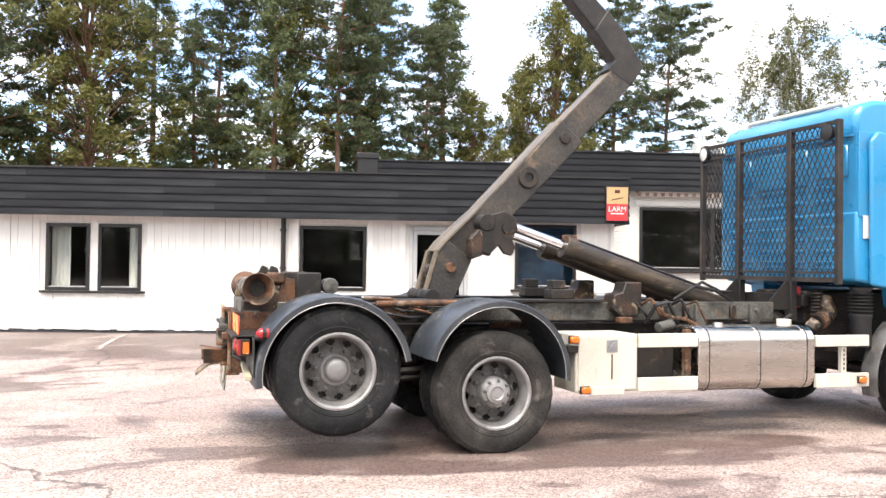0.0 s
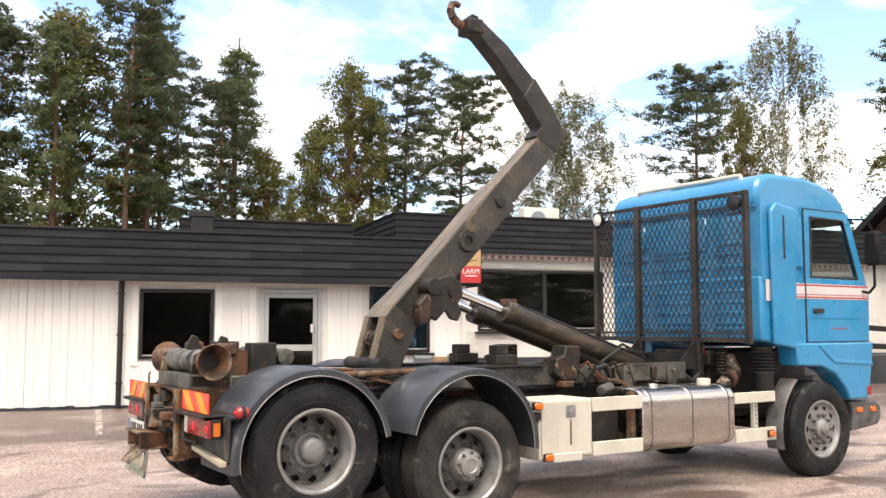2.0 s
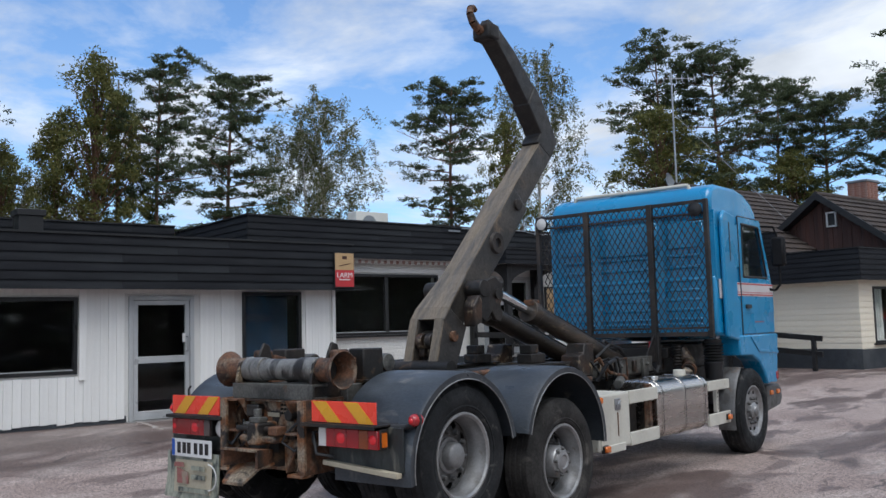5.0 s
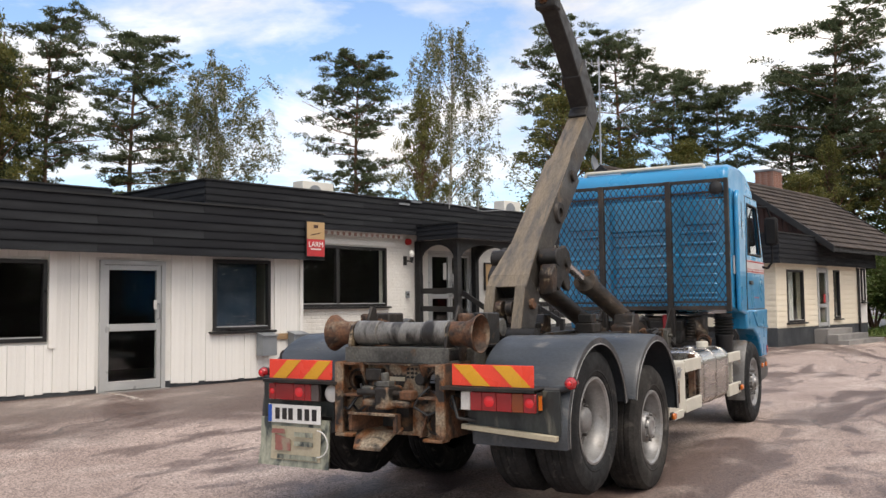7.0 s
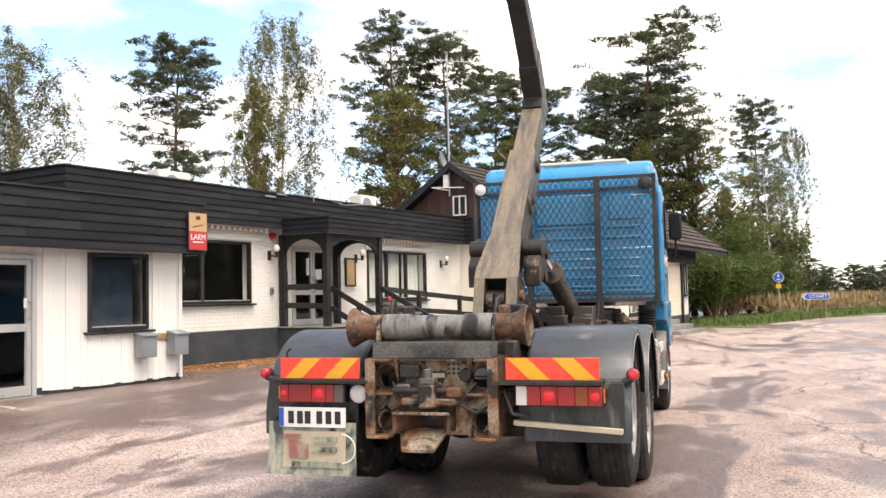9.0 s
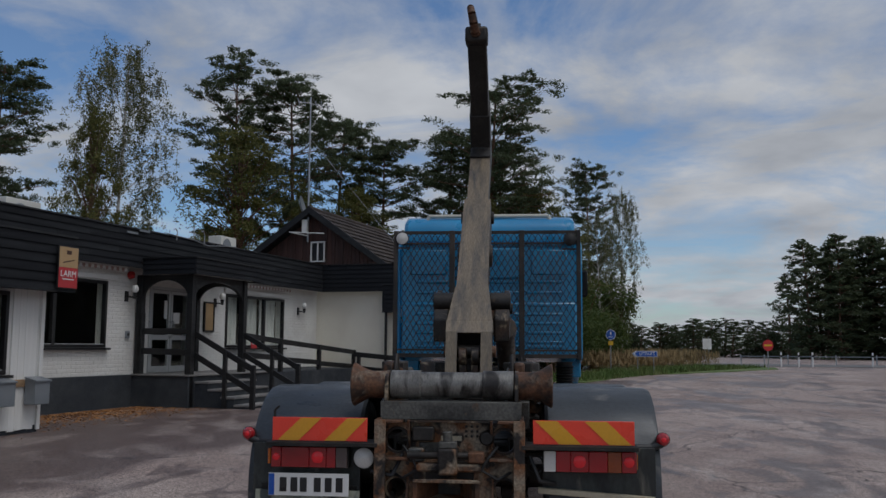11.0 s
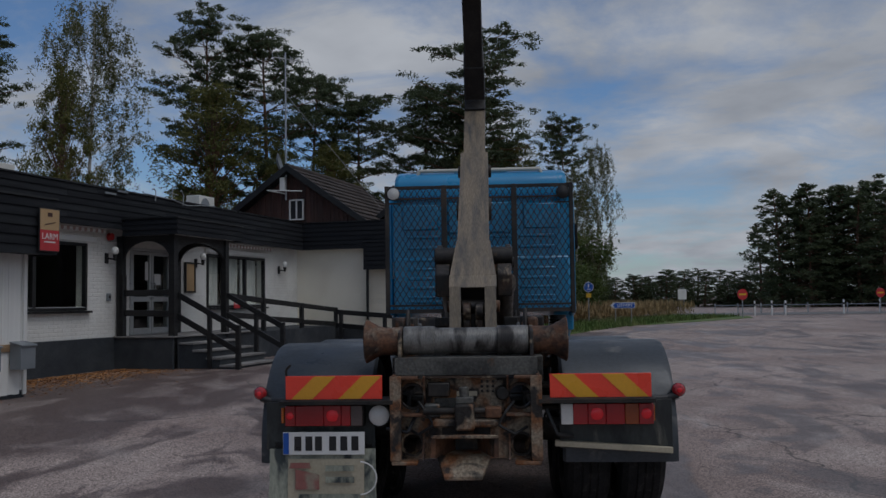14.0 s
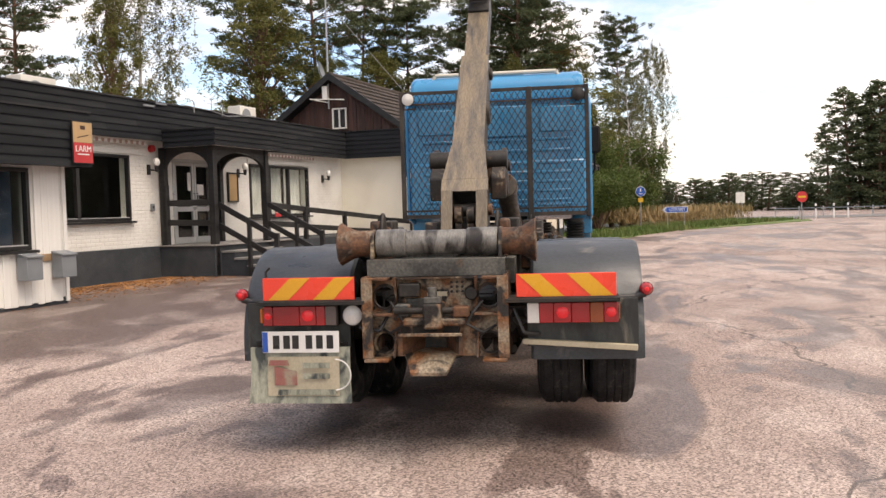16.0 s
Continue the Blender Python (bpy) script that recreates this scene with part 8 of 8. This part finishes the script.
# cab
CW = 1.17
cab = tp("cab", Shape().prism([(6.86, 1.50), (7.36, 1.42), (8.72, 1.42), (8.78, 2.10), (8.74, 2.20), (6.86, 2.20)], "y", -CW + 0.03, CW - 0.03), M_BLUE, "faded blue steel sleeper cab", bevel=0.03)
part("roof", Shape().prism([(6.86, 2.94), (6.86, 3.16), (6.93, 3.27), (7.10, 3.335), (7.7, 3.34), (8.0, 3.30), (8.26, 3.21), (8.42, 3.08), (8.45, 2.93)], "y", -CW + 0.05, CW - 0.05), M_BLUE, cab, "blue rounded cab roof", bevel=0.055)
part("rear_wall", Shape().box(6.87, 6.91, -CW + 0.05, CW - 0.05, 2.14, 2.98), M_BLUE, cab, "blue ribbed rear cab wall")
for z in (1.60, 1.66, 1.78, 1.90, 2.02, 2.14, 2.30, 2.44):
    for y0, y1 in ((-0.96, -0.50), (-0.40, 0.40), (0.50, 0.96)):
        part("rib", Shape().cbox(6.848, 6.875, y0, y1, z, z + 0.040, 0.011), M_BLUE, cab)
for y0, y1, z0, z1 in ((-0.42, 0.42, 2.50, 2.90), (-1.02, -0.55, 2.55, 2.88), (0.55, 1.02, 2.55, 2.88)):
    part("pressing", Shape().cbox(6.842, 6.875, y0, y1, z0, z1, 0.016), M_BLUE, cab, "raised pressing in the rear wall")
part("gutter", Shape().box(6.84, 6.90, -CW + 0.08, CW - 0.08, 2.955, 2.975), M_BLUE, cab)
for _, sd in SIDES:
    yo, yi = CW * sd, (CW - 0.06) * sd
    part("quarter_panel", Shape().prism([(6.88, 2.14), (7.64, 2.14), (7.64, 2.97), (6.88, 3.0)], "y", yi, yo - 0.02 * sd), M_BLUE, cab, "blue side panel of the sleeper", bevel=0.006)
    part("deflector", Shape().prism([(6.99, 1.46), (7.36, 1.40), (7.40, 2.95), (7.06, 3.0), (6.97, 2.90)], "y", yo - 0.01 * sd, yo + 0.045 * sd), M_BLUE, cab, "blue moulded corner panel", bevel=0.022)
    part("vent_slot", Shape().box(7.16, 7.19, yo + 0.043 * sd, yo + 0.048 * sd, 2.38, 2.86), M_FRAME_BLACK, cab, "narrow black air slot", bevel=0.001)
    part("panel_window", Shape().cbox(7.24, 7.54, min(yo - 0.03 * sd, yo + 0.016 * sd), max(yo - 0.03 * sd, yo + 0.016 * sd), 2.30, 2.86, 0.012), M_BLUE, cab, "raised blank panel")
    part("lower_panel", Shape().prism([(7.36, 1.46), (7.57, 1.46), (7.57, 2.14), (7.36, 2.14)], "y", yi, yo), M_BLUE, cab, bevel=0.008)
    part("pillar", Shape().prism([(8.58, 2.16), (8.74, 2.16), (8.44, 2.96), (8.34, 2.96)], "y", yi, yo - 0.01 * sd), M_BLUE, cab, "blue windscreen pillar", bevel=0.01)
    door = part("cab_door", Shape().prism([(7.585, 1.475), (8.735, 1.475), (8.76, 2.02), (8.70, 2.19), (7.585, 2.19)], "y", yo - 0.04 * sd, yo + 0.012 * sd), M_BLUE, cab, "blue cab door with a pale stripe", bevel=0.012)
    part("window_frame", Shape().prism([(7.585, 2.19), (7.66, 2.19), (7.68, 2.89), (7.585, 2.96)], "y", yo - 0.04 * sd, yo + 0.008 * sd).prism([(7.585, 2.96), (7.68, 2.89), (8.30, 2.88), (8.36, 2.96)], "y", yo - 0.04 * sd, yo + 0.008 * sd).prism([(8.30, 2.88), (8.56, 2.19), (8.70, 2.19), (8.36, 2.96)], "y", yo - 0.04 * sd, yo + 0.008 * sd), M_BLUE, door)
    part("door_gap", Shape().tube([(8.735, yo + 0.004 * sd, 1.468), (7.578, yo + 0.004 * sd, 1.468), (7.578, yo + 0.004 * sd, 2.968), (8.36, yo + 0.004 * sd, 2.968)], 0.008, 6), M_HOSE, door, "dark gap round the door")
    part("rubber_seal", Shape().tube([(7.672, yo + 0.008 * sd, 2.205), (7.69, yo + 0.008 * sd, 2.875), (8.295, yo + 0.008 * sd, 2.868), (8.545, yo + 0.008 * sd, 2.205), (7.672, yo + 0.008 * sd, 2.205)], 0.014, 6), M_HOSE, door, "black window seal")
    pane = part("door_glass", Shape().prism([(7.66, 2.19), (8.56, 2.19), (8.30, 2.88), (7.68, 2.89)], "y", yo - 0.018 * sd, yo - 0.012 * sd), M_GLASS_TINT, door, "dark door glass")
    part("door_handle", Shape().cbox(7.68, 7.86, min(yo + 0.012 * sd, yo + 0.04 * sd), max(yo + 0.012 * sd, yo + 0.04 * sd), 1.80, 1.85, 0.008), M_HOSE, door, "black door handle")
    for z0, z1, mt, lb in ((1.955, 2.125, M_STRIPE, "pale grey stripe"), (2.10, 2.118, M_STRIPE_RED, "red stripe"), (1.965, 1.982, M_STRIPE_RED, "red stripe"), (2.0, 2.008, M_STRIPE_RED, "thin red stripe")):
        d = 0.0145 if mt is M_STRIPE else 0.0165
        part("stripe", Shape().box(7.585, 8.73, min(yo + 0.012 * sd, yo + d * sd), max(yo + 0.012 * sd, yo + d * sd), z0, z1), mt, door, lb)
        part("stripe", Shape().box(7.42, 7.57, min(yo, yo + (d - 0.012) * sd), max(yo, yo + (d - 0.012) * sd), z0, z1), mt, cab, lb)
        part("stripe", Shape().box(6.93, 7.0, min(yo - 0.02 * sd, yo + (d - 0.03) * sd), max(yo - 0.02 * sd, yo + (d - 0.03) * sd), z0 - 0.03, z1 + 0.03), mt, cab, lb) if mt is M_STRIPE else None
    part("script_bar", Shape().box(8.0, 8.32, min(yo + 0.012 * sd, yo + 0.0145 * sd), max(yo + 0.012 * sd, yo + 0.0145 * sd), 1.62, 1.632), M_STRIPE_RED, door, "thin red print bar")
    part("crease", Shape().box(7.6, 8.74, min(yo + 0.010 * sd, yo + 0.018 * sd), max(yo + 0.010 * sd, yo + 0.018 * sd), 1.74, 1.755), M_BLUE, door)
    part("hinge_latch", Shape().box(6.98, 7.03, yo + 0.0 * sd, yo + 0.03 * sd, 2.55, 2.80), M_HOSE, cab, bevel=0.004)
    fender = tp("front_wing", Shape().prism([(7.33, 1.465), (7.37, 1.22), (7.78, 1.205), (8.02, 1.12), (8.20, 0.96), (8.28, 0.82), (8.64, 0.82), (8.70, 1.1), (8.77, 1.465)], "y", (CW - 0.22) * sd, (CW + 0.04) * sd), M_BLUE, "dented blue front wing", bevel=0.02)
    part("wing_crease", Shape().prism([(7.72, 1.44), (8.0, 1.24), (8.72, 1.20), (8.72, 1.24), (8.02, 1.28), (7.78, 1.45)], "y", (CW + 0.038) * sd, (CW + 0.052) * sd), M_BLUE, fender, bevel=0.006)
    part("wing_lamp", Shape().cbox(8.60, 8.68, min((CW + 0.035) * sd, (CW + 0.05) * sd), max((CW + 0.035) * sd, (CW + 0.05) * sd), 0.86, 0.96, 0.006), M_LENS_RED, fender)
    b = tp("bumper_end", Shape().prism([(8.36, 0.45), (8.88, 0.50), (8.95, 0.58), (8.95, 0.72), (8.84, 0.79), (8.36, 0.79), (8.42, 0.66)], "y", (CW - 0.25) * sd, (CW - 0.01) * sd), M_RIM_DARK, "scuffed grey bumper corner", bevel=0.03)
    for x in (8.46, 8.72):
        part("lens", Shape().cbox(x, x + 0.10, min((CW - 0.015) * sd, (CW + 0.01) * sd), max((CW - 0.015) * sd, (CW + 0.01) * sd), 0.66, 0.72, 0.006), M_LENS_ORANGE, b)
    mir = tp("wing_mirror", Shape().cbox(8.62, 8.74, min((CW + 0.05) * sd, (CW + 0.23) * sd), max((CW + 0.05) * sd, (CW + 0.23) * sd), 2.36, 2.76, 0.03), M_MATTE, "black wing mirror on a tubular arm")
    part("mirror_arm", Shape().tube([(8.62, (CW + 0.0) * sd, 2.06), (8.66, (CW + 0.08) * sd, 2.04), (8.68, (CW + 0.14) * sd, 2.12), (8.68, (CW + 0.14) * sd, 2.38)], 0.016, 8), M_MATTE, mir)
    part("mirror_stay", Shape().tube([(8.42, (CW - 0.02) * sd, 2.90), (8.66, (CW + 0.09) * sd, 2.90), (8.68, (CW + 0.14) * sd, 2.74)], 0.012, 8), M_MATTE, mir)
    tp("seat", Shape().box(7.75, 7.90, 0.30 * sd, 0.80 * sd, 2.0, 2.52).box(7.77, 7.88, 0.42 * sd, 0.68 * sd, 2.54, 2.74), M_SEAT, "dark cab seat with headrest", bevel=0.04)
tp("bumper", Shape().box(8.70, 8.94, -CW + 0.25, CW - 0.25, 0.46, 0.80), M_RIM_DARK, bevel=0.03)
part("windscreen", Shape().prism([(8.745, 2.18), (8.755, 2.18), (8.425, 2.95), (8.415, 2.95)], "y", -CW + 0.07, CW - 0.07), M_GLASS_TINT, cab, "windscreen")
tp("sun_visor", Shape().prism([(8.40, 2.97), (8.66, 2.86), (8.67, 2.88), (8.42, 3.0)], "y", -CW + 0.08, CW - 0.08), M_HOSE, bevel=0.004)
tp("roof_bar", Shape().tube([(7.02, -0.80, 3.29), (7.02, -0.78, 3.345), (7.02, 0.80, 3.345), (7.02, 0.82, 3.29)], 0.026, 10), M_CREAM, "pale roof bar on the cab")
tp("roof_hatch", Shape().cbox(7.1, 7.5, -0.35, 0.35, 3.33, 3.37, 0.015), M_HOSE)
for y in (-0.95, 0.95):
    tp("roof_lamp", Shape().cbox(8.10, 8.20, y - 0.06, y + 0.06, 3.14, 3.21, 0.012), M_LENS_WHITE)
tp("roof_box", Shape().cbox(7.62, 7.74, -0.75, -0.60, 3.30, 3.40, 0.01), M_SIGN_WHITE)

CAB_PARTS = {"cab", "front_wing", "bumper_end", "bumper", "wing_mirror", "seat", "sun_visor", "roof_bar", "roof_hatch", "roof_lamp", "roof_box"}
for ob in truck.children:
    if ob.name.split(".")[0] in CAB_PARTS:
        ob.location.x = -0.08   # the whole cab sits 8 cm further back

# guessed parts added under the frame to deepen its shade; others fill tail gaps
tp("gearbox", Shape().lathe([(0.001, 0.0), (0.16, 0.0), (0.24, 0.25), (0.25, 0.7), (0.30, 0.75), (0.30, 0.9)], (5.6, 0, 0.74), (1, 0, 0), 24), M_STEEL, "greasy gearbox", bevel=0.01)
tp("silencer", Shape().cyl((4.3, 0.0, 0.62), (5.3, 0.0, 0.62), 0.20, seg=28), M_RUST_DARK, "rusty silencer under the frame", bevel=0.02)
tp("brake_tank", Shape().cyl((3.65, 0.2, 0.66), (4.2, 0.2, 0.66), 0.13, seg=24), M_STEEL, "black air brake tank", bevel=0.03)
tp("brake_tank", Shape().cyl((3.65, -0.2, 0.66), (4.2, -0.2, 0.66), 0.13, seg=24), M_STEEL, "black air brake tank", bevel=0.03)
tp("hub_reduction", Shape().lathe([(0.001, -0.22), (0.17, -0.19), (0.23, 0), (0.17, 0.19), (0.001, 0.22)], (1.53, 0, 0.74), (1, 0, 0), 24), M_STEEL)
tp("frame_belly", Shape().box(1.0, 4.4, -0.358, 0.358, 0.985, 1.01), M_STEEL, "added greasy plate closing the gap between the rails", bevel=0.004)
tp("oil_tank", Shape().box(1.95, 2.5, -0.34, 0.34, 0.66, 0.98), M_STEEL, "black hydraulic oil tank between the axles", bevel=0.03)
for _, sd in SIDES:
    spring = tp("leaf_spring", Shape().tube([(1.05, 0.46 * sd, 0.80), (1.5, 0.46 * sd, 0.66), (2.2, 0.46 * sd, 0.62), (2.9, 0.46 * sd, 0.66), (3.5, 0.46 * sd, 0.78)], 0.035, 6), M_STEEL, "curved leaf spring")
    part("leaf", Shape().tube([(1.4, 0.46 * sd, 0.60), (2.2, 0.46 * sd, 0.55), (3.0, 0.46 * sd, 0.60)], 0.03, 6), M_STEEL, spring)
    for x in (1.42, 2.80):
        tp("brake_chamber", Shape().lathe([(0.03, 0.0), (0.085, 0.01), (0.09, 0.07), (0.095, 0.08), (0.09, 0.09), (0.085, 0.16), (0.02, 0.18)], (x + 0.15, 0.30 * sd, 0.62), (0, sd, 0), 20), M_RUST_DARK, "grimy brake chamber")
    # stiffeners, bolts and lugs on the rear frame
    tp("gusset", Shape().prism([(0.745, 1.16), (0.86, 1.16), (0.86, 0.98)], "y", 0.255 * sd, 0.267 * sd), M_RUST)
    tp("gusset", Shape().prism([(0.745, 0.65), (0.84, 0.65), (0.84, 0.80)], "y", 0.262 * sd, 0.274 * sd), M_RUST)
    tp("collar", Shape().lathe([(0.066, 0.0), (0.070, 0.014), (0.082, 0.014), (0.086, 0.0)], (0.862, 0.34 * sd, 1.03), (-1, 0, 0), 28, close=True), M_RUST_DARK, "thick rusty ring round the opening")
    tp("collar", Shape().lathe([(0.060, 0.0), (0.064, 0.014), (0.074, 0.014), (0.078, 0.0)], (0.842, 0.34 * sd, 0.735), (-1, 0, 0), 28, close=True), M_RUST_DARK)
    tp("foot_lug", Shape().cbox(0.72, 0.84, min(0.30 * sd, 0.46 * sd), max(0.30 * sd, 0.46 * sd), 0.622, 0.645, 0.006), M_RUST_PALE, "bent rusty foot of the frame")
    tp("upper_lug", Shape().prism([(1.02, 1.40), (1.20, 1.40), (1.16, 1.56), (1.10, 1.58), (1.06, 1.50)], "y", 0.375 * sd, 0.40 * sd), M_STEEL, bevel=0.01)
    for y, z in ((0.27, 1.11), (0.27, 0.96), (0.415, 1.11), (0.415, 0.96)):
        tp("rear_bolt", Shape().cyl((0.862, y * sd, z), (0.846, y * sd, z), 0.013, seg=6), M_STEEL)
    for y, z in ((0.27, 0.89), (0.415, 0.89), (0.27, 0.67), (0.415, 0.67)):
        tp("rear_bolt", Shape().cyl((0.842, y * sd, z), (0.826, y * sd, z), 0.013, seg=6), M_RUST_DARK)
    tp("tail_cable", Shape().tube([(0.83, 0.30 * sd, 1.0), (0.78, 0.24 * sd, 0.93), (0.77, 0.20 * sd, 0.86), (0.80, 0.30 * sd, 0.80), (0.84, 0.38 * sd, 0.84)], 0.009, 8), M_HOSE)
tp("jaw_yoke", Shape().cbox(0.70, 0.86, -0.20, 0.20, 0.855, 0.905, 0.012), M_RUST_PALE, "rusty yoke over the jaw")
tp("upper_lip", Shape().box(0.80, 0.865, -0.26, 0.26, 1.148, 1.158), M_RUST_DARK)
tp("cover_plate", Shape().cbox(0.855, 0.866, 0.06, 0.20, 0.955, 1.02, 0.004), M_STEEL_GREY, "small grey cover plate")
